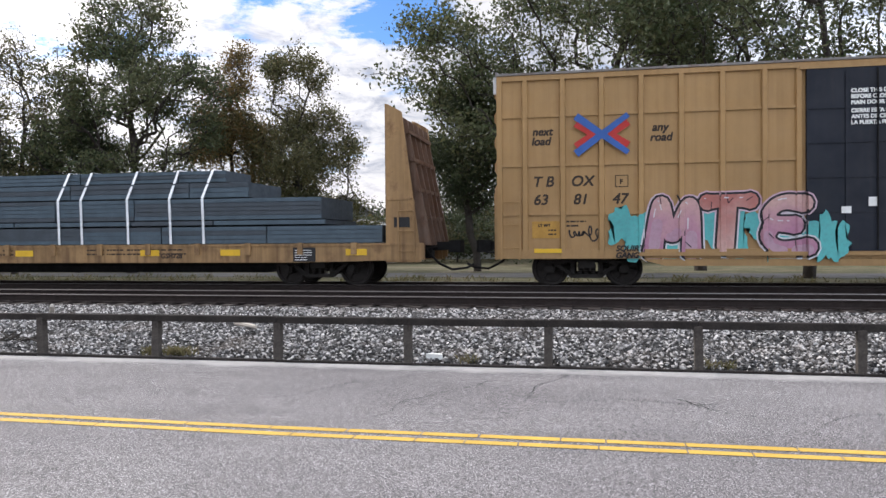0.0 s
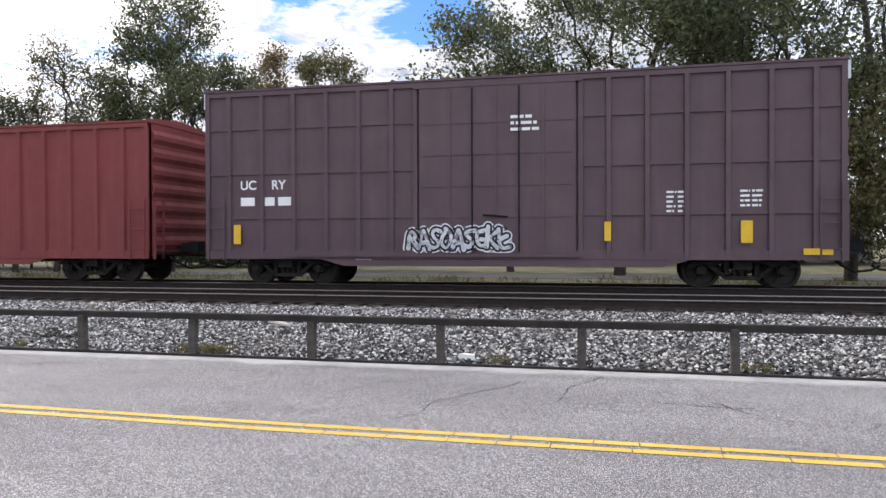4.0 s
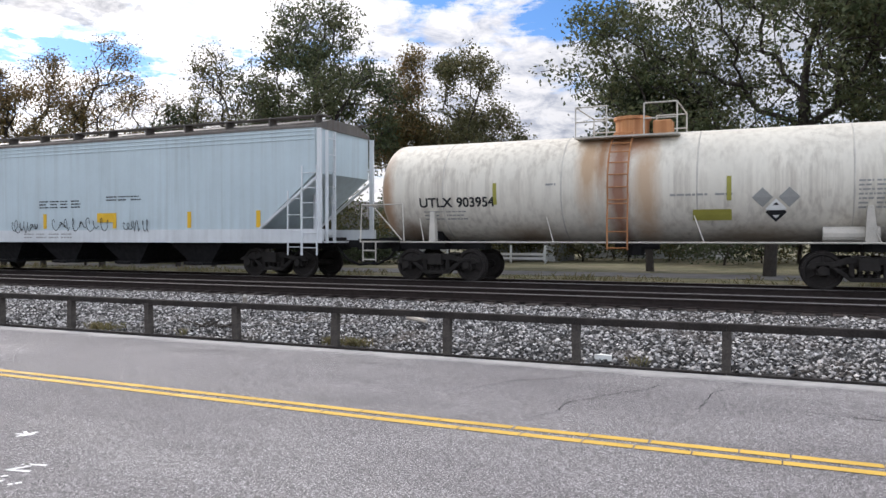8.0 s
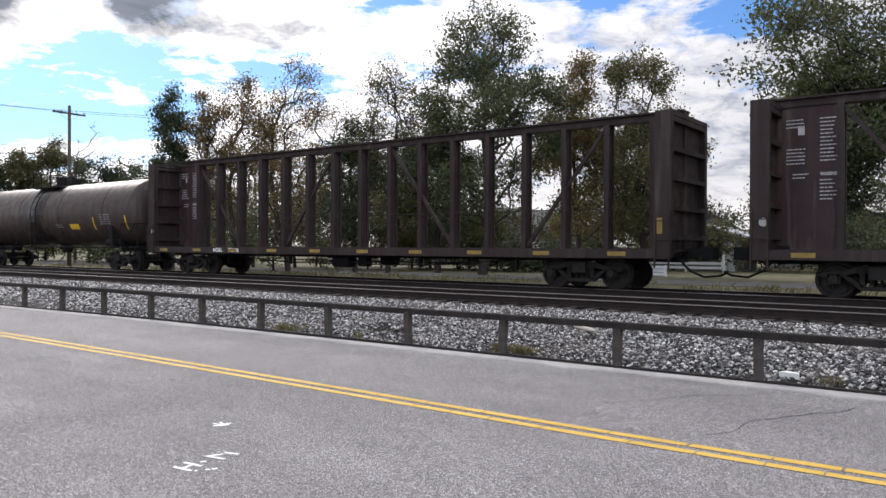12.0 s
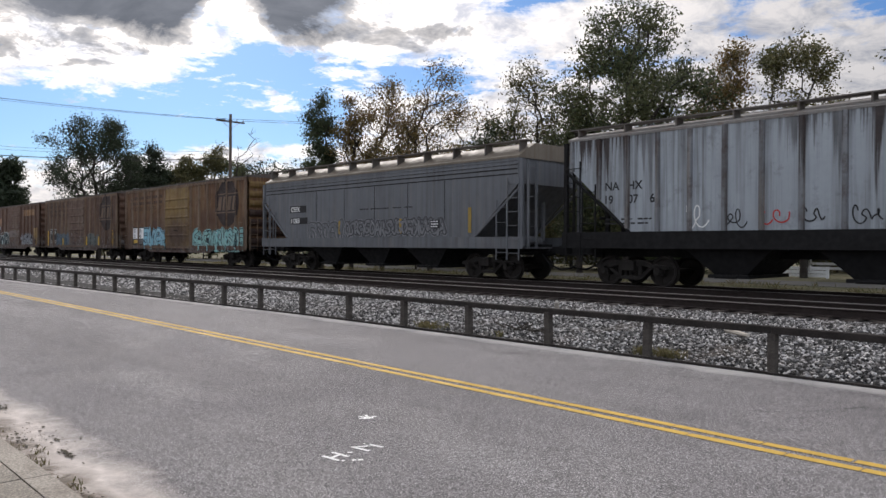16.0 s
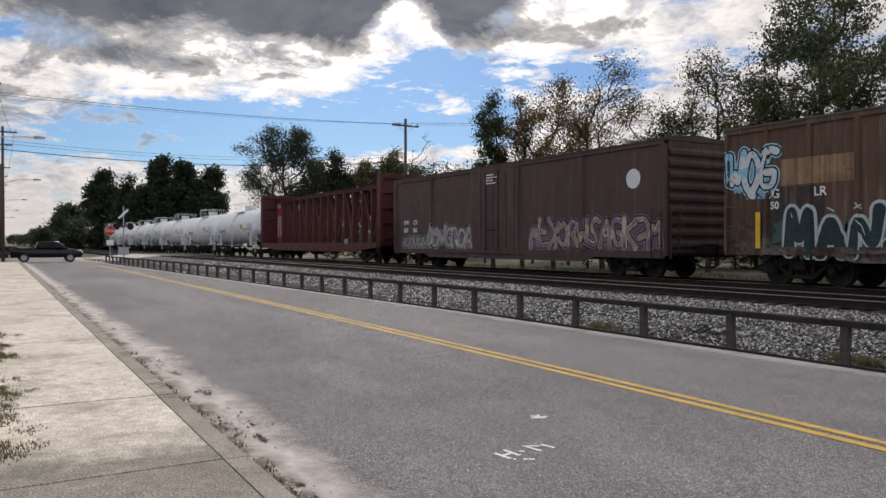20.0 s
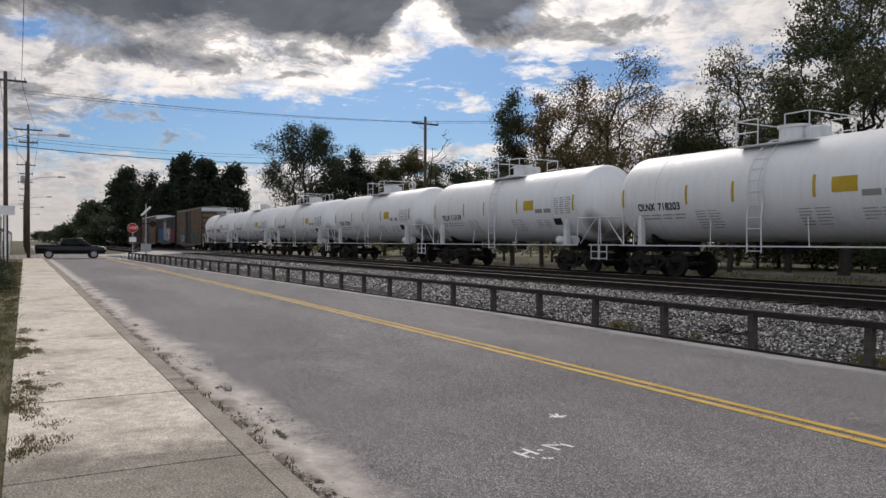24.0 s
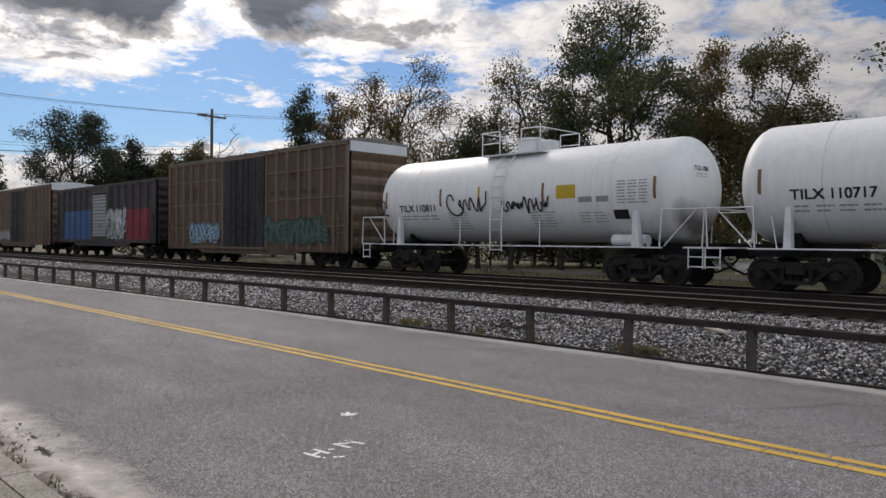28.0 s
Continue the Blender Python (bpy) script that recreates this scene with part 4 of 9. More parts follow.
def ladder(car, x, y, z0, z1, material, w=0.42, name="ladder", n=None):
    bm = bmesh.new()
    n = n or max(3, int((z1 - z0) / 0.42))
    for k in range(n):
        z = z0 + (z1 - z0) * (k + 0.5) / n
        tube(bm, [(x - w / 2, y + 0.07, z), (x - w / 2, y, z), (x + w / 2, y, z), (x + w / 2, y + 0.07, z)], 0.013, 5)
    for s in (-1, 1):
        box(bm, x + s * w / 2 - 0.02, x + s * w / 2 + 0.02, y + 0.03, y + 0.06, z0, z1)
    return part(name, bm, material, car)


def end_ladder(car, x, y, z0, z1, material, s):
    bm = bmesh.new()
    n = max(3, int((z1 - z0) / 0.42))
    for k in range(n):
        z = z0 + (z1 - z0) * (k + 0.5) / n
        rod(bm, (x + s * 0.08, y - 0.2, z), (x + s * 0.08, y + 0.2, z), 0.013, 5)
    for d in (-0.2, 0.2):
        box(bm, min(x, x + s * 0.09), max(x, x + s * 0.09), y + d - 0.018, y + d + 0.018, z0, z1)
    return part("end_ladder", bm, material, car)


def bars(car, x, z, w, rows, h=0.05, gap=0.05, material=None, y=-1.6, seed=0, name="stencil_block", cols=1):
    """Small stencilled lines that cannot be read, as plain bars of word length."""
    rnd = random.Random(seed + int(abs(x) * 100) + rows)
    bm = bmesh.new()
    for r in range(rows):
        zz = z - r * (h + gap)
        thin = h * 0.80 if h < 0.1 else h
        for c in range(cols):
            xa = x + c * w / cols
            end = xa + w / cols * rnd.uniform(0.62, 0.94)
            while xa < end - h * 0.4:
                xb = min(end, xa + h * (rnd.uniform(0.8, 3.6) if h < 0.1 else rnd.uniform(2.0, 5.0)))
                bm.faces.new([bm.verts.new(p) for p in ((xa, y, zz), (xb, y, zz), (xb, y, zz + thin), (xa, y, zz + thin))])
                xa = xb + h * 0.45
    return tagged(part(name, bm, material or M["white_paint"], car), kind="stuff")


def plates(car, spots, material, y, name="reflector", t=0.008):
    for x0, x1, z0, z1 in spots:
        part(name, boxes((x0, x1, y - t, y, z0, z1)), material, car)


def brake_wheel(car, x, z, s):
    bm = bmesh.new()
    n = 14
    pts = [(x + s * 0.16, 0.55 + math.cos(k * math.tau / n) * 0.28, z + math.sin(k * math.tau / n) * 0.28) for k in range(n + 1)]
    tube(bm, pts, 0.016, 5)
    for k in range(0, n, 4):
        rod(bm, (x + s * 0.16, 0.55, z), pts[k], 0.012, 5)
    rod(bm, (x, 0.55, z), (x + s * 0.17, 0.55, z), 0.05, 8)
    part("brake_wheel", bm, M["frame_black"], car)


SPRAY = {}


def spray_mat(a, b):
    """Sprayed paint that fades from one colour to another, patchily."""
    key = (a, b)
    if key not in SPRAY:
        n = Nodes("spray_paint")
        f = n.math("ADD", n.math("MULTIPLY", n.math("SUBTRACT", n.z, 0.6), 0.55), n.math("MULTIPLY", n.math("SUBTRACT", n.noise(1.6, 4), 0.5), 1.2))
        c = n.ramp(f, [(0.15, a), (0.75, b)])
        c = n.mix(n.ramp(n.noise(11, 6, 0.7), [(0.45, 0.0), (0.8, 0.35)]), c, (0.10, 0.085, 0.08))
        SPRAY[key] = n.done(c, n.ramp(n.noise(4, 3), [(0.3, 0.5), (0.7, 0.75)]))
    return SPRAY[key]


def blob(rnd, cx, cz, hw, hh, grow, lobes, n=30):
    pts = []
    for k in range(n):
        a = k * math.tau / n
        c, s = math.cos(a), math.sin(a)
        e = (abs(c) ** 3.2 + abs(s) ** 3.2) ** (-1 / 3.2)
        r = e * (1 + sum(am * math.sin(f * a + ph) for f, am, ph in lobes))
        pts.append((cx + c * (r * hw + grow), cz + s * (r * hh + grow)))
    return pts


def ribbon(p, q, w):
    dx, dz = q[0] - p[0], q[1] - p[1]
    d = math.hypot(dx, dz) or 1
    nx, nz = -dz / d * w, dx / d * w
    return [(p[0] - nx, p[1] - nz), (q[0] - nx * 0.7, q[1] - nz * 0.7), (q[0] + nx * 0.7, q[1] + nz * 0.7), (p[0] + nx, p[1] + nz)]


def lay(car, polys, material, depth, steps, flat, name="sprayed_piece"):
    """Lays flat paint shapes on to a ribbed wall: they rise over every post (x, half width, depth) they cross."""
    bm = bmesh.new()
    for k, poly in enumerate(polys):
        vs = [bm.verts.new((x, (k % 13) * 0.00023, z)) for x, z in poly]
        bm.faces.new(vs)
    bmesh.ops.triangulate(bm, faces=bm.faces[:])
    lo, hi = min(v.co.x for v in bm.verts), max(v.co.x for v in bm.verts)
    for x, hw, _ in steps:
        for e in (x - hw - 0.006, x - hw + 0.028, x + hw - 0.028, x + hw + 0.006):
            if lo < e < hi:
                bmesh.ops.bisect_plane(bm, geom=bm.verts[:] + bm.edges[:] + bm.faces[:], plane_co=(e, 0, 0), plane_no=(1, 0, 0))
    for v in bm.verts:
        y = flat
        for x, hw, out in steps:
            if abs(v.co.x - x) <= hw - 0.026:
                y = max(y, out)
        v.co.y = -(y + depth + v.co.y)
    return tagged(part(name, bm, material, car), kind="stuff")


# strokes of fat letters in a unit square
LETTERS = {"K": [[(0.10, 0.0), (0.08, 1.0)], [(0.92, 1.0), (0.14, 0.46), (0.96, 0.0)]],
           "M": [[(0.02, 0.0), (0.08, 1.0), (0.20, 0.96), (0.48, 0.14), (0.78, 0.96), (0.90, 1.0), (1.0, 0.0)]],
           "T": [[(0.0, 0.90), (0.5, 0.96), (1.0, 0.92)], [(0.50, 0.92), (0.46, 0.04)]],
           "E": [[(0.94, 0.92), (0.45, 1.0), (0.12, 0.80), (0.22, 0.54), (0.72, 0.52)], [(0.22, 0.54), (0.04, 0.28), (0.30, 0.02), (0.98, 0.10)]],
           "D": [[(0.10, 0.0), (0.12, 1.0), (0.62, 0.94), (0.94, 0.56), (0.72, 0.08), (0.08, 0.02)]],
           "A": [[(0.02, 0.0), (0.44, 1.0), (0.96, 0.0)], [(0.20, 0.32), (0.80, 0.34)]],
           "N": [[(0.06, 0.0), (0.10, 0.96), (0.86, 0.06), (0.94, 1.0)]],
           "H": [[(0.08, 0.0), (0.06, 1.0)], [(0.92, 0.0), (0.96, 1.0)], [(0.08, 0.48), (0.94, 0.54)]],
           "R": [[(0.08, 0.0), (0.10, 1.0), (0.68, 0.96), (0.86, 0.74), (0.64, 0.50), (0.14, 0.48)], [(0.44, 0.48), (0.96, 0.0)]],
           "O": [[(0.50, 1.0), (0.14, 0.82), (0.06, 0.34), (0.36, 0.02), (0.78, 0.10), (0.96, 0.56), (0.78, 0.94), (0.50, 1.0)]],
           "U": [[(0.06, 1.0), (0.10, 0.32), (0.34, 0.02), (0.70, 0.04), (0.90, 0.34), (0.94, 1.0)]],
           "S": [[(0.94, 0.84), (0.52, 1.0), (0.10, 0.80), (0.24, 0.54), (0.80, 0.44), (0.90, 0.18), (0.50, 0.0), (0.04, 0.14)]],
           "B": [[(0.10, 0.0), (0.08, 1.0), (0.62, 0.97), (0.78, 0.74), (0.58, 0.54), (0.14, 0.52)], [(0.58, 0.54), (0.94, 0.34), (0.74, 0.04), (0.10, 0.0)]]}
# hooks, loops and zigzags that only look like letters
SHAPES = [[[(0.05, 0.0), (0.12, 0.9), (0.55, 1.0), (0.85, 0.7), (0.5, 0.45)], [(0.5, 0.45), (0.98, 0.02)]], [[(0.95, 0.85), (0.5, 1.0), (0.1, 0.75), (0.8, 0.32), (0.5, 0.0), (0.05, 0.1)]],
          [[(0.5, 1.0), (0.1, 0.7), (0.1, 0.25), (0.5, 0.0), (0.92, 0.3), (0.9, 0.75), (0.5, 1.0)]], [[(0.05, 0.95), (0.3, 0.05), (0.5, 0.7), (0.75, 0.05), (0.98, 1.0)]],
          [[(0.08, 1.0), (0.1, 0.0), (0.95, 0.06)], [(0.1, 0.55), (0.7, 0.6)]], [[(0.02, 0.0), (0.4, 1.0), (0.6, 0.95), (0.98, 0.0)], [(0.25, 0.38), (0.8, 0.36)]],
          [[(0.9, 0.95), (0.3, 0.98), (0.08, 0.6), (0.3, 0.1), (0.85, 0.05), (0.9, 0.45), (0.5, 0.45)]], [[(0.1, 0.0), (0.08, 1.0)], [(0.9, 1.0), (0.15, 0.48), (0.95, 0.0)]]]


def curved(pts):
    """Rounds off a run of points by cutting its corners twice."""
    for _ in range(2):
        out = [pts[0]]
        for (x0, z0), (x1, z1) in zip(pts, pts[1:]):
            out += [(x0 * 0.75 + x1 * 0.25, z0 * 0.75 + z1 * 0.25), (x0 * 0.25 + x1 * 0.75, z0 * 0.25 + z1 * 0.75)]
        pts = out + [pts[-1]]
    return pts


def capsule(p, q, r0, r1):
    """A stroke with round ends."""
    a = math.atan2(q[1] - p[1], q[0] - p[0])
    out = [(q[0] + math.cos(a + f) * r1, q[1] + math.sin(a + f) * r1) for f in (-1.57, -0.9, -0.3, 0.3, 0.9, 1.57)]
    return out + [(p[0] + math.cos(a + f) * r0, p[1] + math.sin(a + f) * r0) for f in (1.57, 2.2, 2.84, 3.44, 4.05, 4.71)]


def sprayed(car, x0, x1, z0, z1, cols, seed, steps, flat, word=None):
    """A sprayed piece: a ragged cloud, fat round letters with a rim and a dark outline, drips and shine; word gives letters that can be read and their span."""
    rnd = random.Random(seed)
    H = z1 - z0
    n = max(3, round((x1 - x0) / (H * 0.50)))
    left, pitch = x0, (x1 - x0) / n
    if word:
        n, left = len(word[0]), word[1]
        pitch = (word[2] - word[1]) / n
    cloud, halo, line, fills, tint, inner, shine = [], [], [], ([], []), [], [], []
    x = x0 + H * 0.2
    while x < x1 - H * 0.15:
        cloud.append(blob(rnd, x, z0 + H * rnd.uniform(0.18, 0.55), H * rnd.uniform(0.14, 0.28), H * rnd.uniform(0.12, 0.34), 0.0, [(3, 0.14, rnd.uniform(0, 6)), (5, 0.14, rnd.uniform(0, 6)), (9, 0.10, rnd.uniform(0, 6)), (13, 0.07, rnd.uniform(0, 6))], 40))
        x += H * rnd.uniform(0.14, 0.30)
    last = -1
    dim = sum(cols[1]) < 0.2       # dark letters with a pale rim
    muted = not word and max(max(c) for c in cols) < 0.3
    for i in range(n):
        w = min(pitch * ((0.145 if not dim else 0.155) if word else 0.17), H * 0.12) * rnd.uniform(0.95, 1.15)
        cx, cz = left + pitch * (i + 0.5), z0 + H * rnd.uniform(0.48, 0.53)
        hw, hh = pitch * (0.50 if word else 0.66) - w * 0.85, H * rnd.uniform(0.44, 0.49) - w
        lean = rnd.uniform(-0.10, 0.16) * hw
        turn = 0.0 if word else rnd.uniform(-0.16, 0.16) + rnd.choice((0.0, 0.0, 3.14))
        ct, st = math.cos(turn), math.sin(turn)
        pick = rnd.choice([k for k in range(len(SHAPES)) if k != last])
        last = pick
        for path in (LETTERS[word[0][i]] if word else SHAPES[pick]):
            jit = 0.03 if word else 0.09
            pts = [(u - 0.5 + rnd.uniform(-jit, jit), v - 0.5 + rnd.uniform(-jit, jit)) for u, v in path]
            pts = [(0.5 + u * ct - v * st, 0.5 + u * st + v * ct) for u, v in pts]
            pts = [(cx + (u - 0.5) * 2 * hw + (v - 0.5) * 2 * lean, cz + (v - 0.5) * 2 * hh) for u, v in (curved(pts) if len(pts) > 2 else pts)]
            k = len(pts) - 1
            rad = [w * (1.12 - 0.30 * math.sin(math.pi * j / k)) for j in range(k + 1)]
            for j in range(k):
                p, q, ra, rb = pts[j], pts[j + 1], rad[j], rad[j + 1]
                halo.append(capsule(p, q, ra + 0.085, rb + 0.085))
                line.append(capsule(p, q, ra + 0.050, rb + 0.050))
                fills[i % 2 if word else rnd.randrange(2)].append(capsule(p, q, ra, rb))
                if p[1] < cz - hh * 0.15 and rnd.random() < 0.8:
                    tint.append(capsule((p[0], p[1] - ra * 0.3), (q[0], q[1] - rb * 0.3), ra * 0.62, rb * 0.62))
                if p[1] > cz and rnd.random() < 0.30:
                    shine.append(ribbon((p[0] - ra * 0.4, p[1] + ra * 0.45), (q[0] - rb * 0.4, q[1] + rb * 0.45), 0.013))
            for _ in range(2):     # cuts and cracks inside the strokes
                j = rnd.randrange(k)
                a = rnd.uniform(0, math.tau)
                inner.append(ribbon(pts[j], (pts[j][0] + math.cos(a) * w, pts[j][1] + math.sin(a) * w), 0.012))
        for _ in range(2 if word else 4):         # flicks, arrows and runs of paint
            ax, az_ = cx + rnd.uniform(-1.0, 1.0) * hw, cz + rnd.choice((-1, 1)) * hh
            a = rnd.uniform(0.3, 2.8) * (1 if az_ > cz else -1)
            line.append(ribbon((ax, az_), (ax + math.cos(a) * H * 0.16, az_ + math.sin(a) * H * 0.14), 0.022))
    keep = lambda polys: [[(min(max(a, x0 - 0.14), x1 + 0.14), min(max(b, z0 - 0.03), z1 + 0.14)) for a, b in poly] for poly in polys]
    bright, dark = (0.60, 0.61, 0.64), (0.014, 0.014, 0.018)
    edge, rim = (dark, bright) if not word or not dim else ((0.46, 0.52, 0.51), dark)
    if word and dim:
        tint = []
    if muted:
        edge, bright = shade(cols[0], 0.45), shade(cols[-1], 1.2)
    layers = ((cloud, spray_mat(cols[0], shade(cols[0], 0.75)), 0.001), (halo, spray_mat(shade(cols[-1], 1.15), shade(cols[0], 1.2)) if not word else spray_mat(rim, cols[-1]), 0.004), (line, spray_mat(edge, edge), 0.009),
              (fills[0], spray_mat(cols[1 % len(cols)], cols[2 % len(cols)]), 0.014), (fills[1], spray_mat(cols[2 % len(cols)], cols[3 % len(cols)]), 0.0174), (tint, spray_mat(shade(cols[-1], 0.8), cols[1 % len(cols)]), 0.0222), (inner, spray_mat(dark, shade(cols[1 % len(cols)], 0.12)), 0.0264), (shine, spray_mat(bright, bright), 0.030))
    for polys, m, depth in layers:
        if polys:
            lay(car, keep(polys), m, depth, steps, flat)


def boxcar(label, x_r, x_l, H, mat, roof=None, door=(-1.5, 1.5, "panel"), door_mat=None, posts=8, style="post", sill=0.50, floor=0.64, end_mat=None,
           cap=None, rib_mat=None, half=1.56, end_ribs=7, peak=0.16, sill_mat=None, post_x=None, emblem=None):
    """A closed goods wagon. style: post (upright hat sections), grid (posts and level stiffeners), smooth (few flat posts)."""
    L = x_r - x_l
    car = thing("boxcar", label, "boxcar", "wagons of the freight train")
    h = L / 2
    w = half - 0.06
    rib_mat = rib_mat or mat
    part("body", boxes((-h, h, -w, w, floor, H - 0.02)), mat, car)
    # roof: low gable with cross seams and an eave that stands proud
    bm = bmesh.new()
    prism(bm, [(-half - 0.03, H - 0.02), (half + 0.03, H - 0.02), (half + 0.03, H + 0.03), (0, H + peak), (-half - 0.03, H + 0.03)], -h - 0.03, h + 0.03)
    n = int(L / 1.25)
    for i in range(n + 1):
        x = -h + L * i / n
        prism(bm, [(-half, H + 0.03), (0, H + peak), (half, H + 0.03), (half, H + 0.075), (0, H + peak + 0.045), (-half, H + 0.075)], x - 0.03, x + 0.03)
    part("roof", bm, roof or M["roof_galv"], car)
    part("top_rail", boxes((-h, h, -half - 0.005, -half + 0.05, H - 0.15, H - 0.03), (-h, h, half - 0.05, half + 0.005, H - 0.15, H - 0.03)), rib_mat, car)
    d0, d1, kind = door
    # uprights on each side of the door
    wide = {"post": 0.055, "grid": 0.05, "smooth": 0.10}[style]
    post_me = mesh_of(made(lambda b: prism(b, [(-wide - 0.025, 0), (-wide, -0.085), (wide, -0.085), (wide + 0.025, 0)], floor, H - 0.15, "z")), "side_post", rib_mat)     # of the far side
    spans = ((-h + 0.05, d0 - 0.12), (d1 + 0.12, h - 0.05))
    if post_x is None:
        post_x = [a + (b - a) * i / posts for a, b in spans for i in range(posts + 1)]
    for x in post_x:
        part("side_post", post_me, None, car).matrix_basis = pose(x, w + 0.001, 0, 0, 0, 180)
        part("side_post", made(lambda b: prism(b, [(x - wide - 0.025, -w - 0.001), (x - wide, -w - 0.086), (x + wide, -w - 0.086), (x + wide + 0.025, -w - 0.001)], floor, H - 0.15, "z")), rib_mat, car)
    if style == "grid":
        for a, b in spans:
            for z in (floor + (H - floor) * k for k in (0.228, 0.497, 0.768)):
                part("side_stiffener", boxes((a, b, -w - 0.045, -w, z - 0.03, z + 0.03)), rib_mat, car)
    for s in (-1, 1):
        part("corner_post", boxes((s * (h - 0.06) - 0.06, s * (h - 0.06) + 0.06, -half - 0.008, -w + 0.1, floor, H - 0.05)), rib_mat, car)
    # sill, deeper under the door
    for s in (-1, 1):
        y0, y1 = sorted((s * (half - 0.04), s * (half + 0.012)))
        part("side_sill", made(lambda b: prism(b, [(-h, floor - 0.08), (h, floor - 0.08), (h, floor + 0.14), (-h, floor + 0.14)], y0, y1, "y")), sill_mat or mat, car)
        part("belly_sill", made(lambda b: prism(b, [(-h + 3.3, floor - 0.09), (-h + 3.9, sill - 0.11), (h - 3.9, sill - 0.11), (h - 3.3, floor - 0.09)], y0, y1, "y")), sill_mat or mat, car)
    # door
    dm = door_mat or mat
    dr = part("door", boxes((d0, d1, -half - 0.045, -w, floor + 0.08, H - 0.2)), dm, car)
    part("door", boxes((d0, d1, w, half + 0.045, floor + 0.08, H - 0.2)), dm, car)
    y = -half - 0.045
    zs = floor + 0.2
    if kind == "slats":
        k = 14
        for i in range(k):
            z = zs + (H - 0.35 - zs) * (i + 0.5) / k
            part("door_rib", made(lambda b: prism(b, [(y, z - 0.07), (y - 0.035, z - 0.03), (y - 0.035, z + 0.03), (y, z + 0.07)], d0 + 0.06, d1 - 0.06)), dm, dr)
    elif kind == "panel":
        for i in range(1, 6):
            z = zs + (H - 0.3 - zs) * i / 6
            part("door_rib", made(lambda b: prism(b, [(y, z - 0.06), (y - 0.04, z - 0.035), (y - 0.04, z + 0.035), (y, z + 0.06)], d0 + 0.04, d1 - 0.04)), dm, dr)
    elif kind == "plug":
        for x in [d0 + (d1 - d0) * f for f in (0.2, 0.5, 0.8)]:
            part("door_stile", boxes((x - 0.03, x + 0.03, y - 0.03, y, floor + 0.2, H - 0.3)), dm, dr)
        for i in range(1, 5):
            z = zs + (H - 0.3 - zs) * i / 5
            part("door_rib", boxes((d0 + 0.05, d1 - 0.05, y - 0.02, y, z - 0.03, z + 0.03)), dm, dr)
        part("locking_bar", made(lambda b: [rod(b, (x, y - 0.05, floor + 0.1), (x, y - 0.05, H - 0.25), 0.02, 6) for x in (d0 + (d1 - d0) * 0.35, d0 + (d1 - d0) * 0.65)]), M["frame_black"], dr)
    part("door_handle", made(lambda b: rod(b, ((d0 + d1) / 2 - 0.3, y - 0.06, floor + 1.0), ((d0 + d1) / 2 + 0.3, y - 0.06, floor + 0.95), 0.022, 6)), M["frame_black"], dr)
    part("door_track", boxes((d0 - (d1 - d0) * 0.95, d1 + 0.1, y - 0.03, y + 0.03, floor - 0.02, floor + 0.07)), rib_mat, car)
    part("door_hood", boxes((d0 - 0.15, d1 + 0.15, y - 0.02, -w, H - 0.2, H - 0.13)), rib_mat, car)
    # ends: pressed ribs across
    for s in (-1, 1):
        for i in range(end_ribs):
            z = floor + 0.35 + (H - floor - 0.75) * i / (end_ribs - 1)
            dz = (H - floor) / end_ribs * 0.36
            part("end_rib", made(lambda b: prism(b, [(s * h, z - dz), (s * (h + 0.075), z - dz * 0.35), (s * (h + 0.075), z + dz * 0.35), (s * h, z + dz)], -w + 0.12, w - 0.12, "y")), end_mat or mat, car)
        if cap:
            part("end_cap", boxes((s * (h + 0.002) - 0.003, s * (h + 0.002) + 0.085 * s, -w + 0.03, w - 0.03, H - 0.42, H - 0.02) if s > 0 else (-h - 0.087, -h - 0.001, -w + 0.03, w - 0.03, H - 0.42, H - 0.02)), cap, car, "pale band across the top of the end wall")
        ladder(car, s * (h - 0.32), -half - 0.10, floor - 0.1, floor + 1.55, rib_mat, 0.44, "side_ladder")
        end_ladder(car, s * h, -1.15, floor - 0.1, floor + 1.5, rib_mat, s)
        brake_wheel(car, s * h, floor + 1.1, s) if s < 0 else None
        part("crossover_step", boxes((s * (h + 0.16) - 0.16, s * (h + 0.16) + 0.16, -1.3, 1.3, floor + 0.05, floor + 0.09)), M["frame_black"], car)
    running_gear(car, L)
    brake_gear(car)
    CARS.append((car, (x_r + x_l) / 2))
    steps = [(x, wide + 0.025, w + 0.088) for x in post_x] + [((d0 + d1) / 2, (d1 - d0) / 2, half + 0.088)]
    for i, (x0, x1, z0, z1, cols, *word) in enumerate(TAGS.get(mat.name, ())):
        sprayed(car, x0, x1, z0, z1, cols, int(abs(x_r) * 7) + i, steps, w + (0.048 if style == "grid" else 0.006), *word)
    if emblem:     # a faded disc with four slanted plain blocks between two lines
        ex, ez, er = emblem
        round_ = [(ex + math.cos(a * math.tau / 40) * er, ez + math.sin(a * math.tau / 40) * er) for a in range(40)]
        lay(car, [round_], M["emblem_dark"], 0.001, steps, w + 0.006, "painted_emblem")
        slab = lambda x0, x1, z0, z1: [(x0 + (z0 - ez) * 0.22, z0), (x1 + (z0 - ez) * 0.22, z0), (x1 + (z1 - ez) * 0.22, z1), (x0 + (z1 - ez) * 0.22, z1)]
        rows = [slab(ex - er * 0.93, ex + er * 0.93, ez + er * k, ez + er * (k + 0.05)) for k in (-0.42, 0.36)]
        rows += [slab(ex + er * (-0.80 + 0.42 * k), ex + er * (-0.50 + 0.42 * k), ez - er * 0.30, ez + er * 0.28) for k in range(4)]
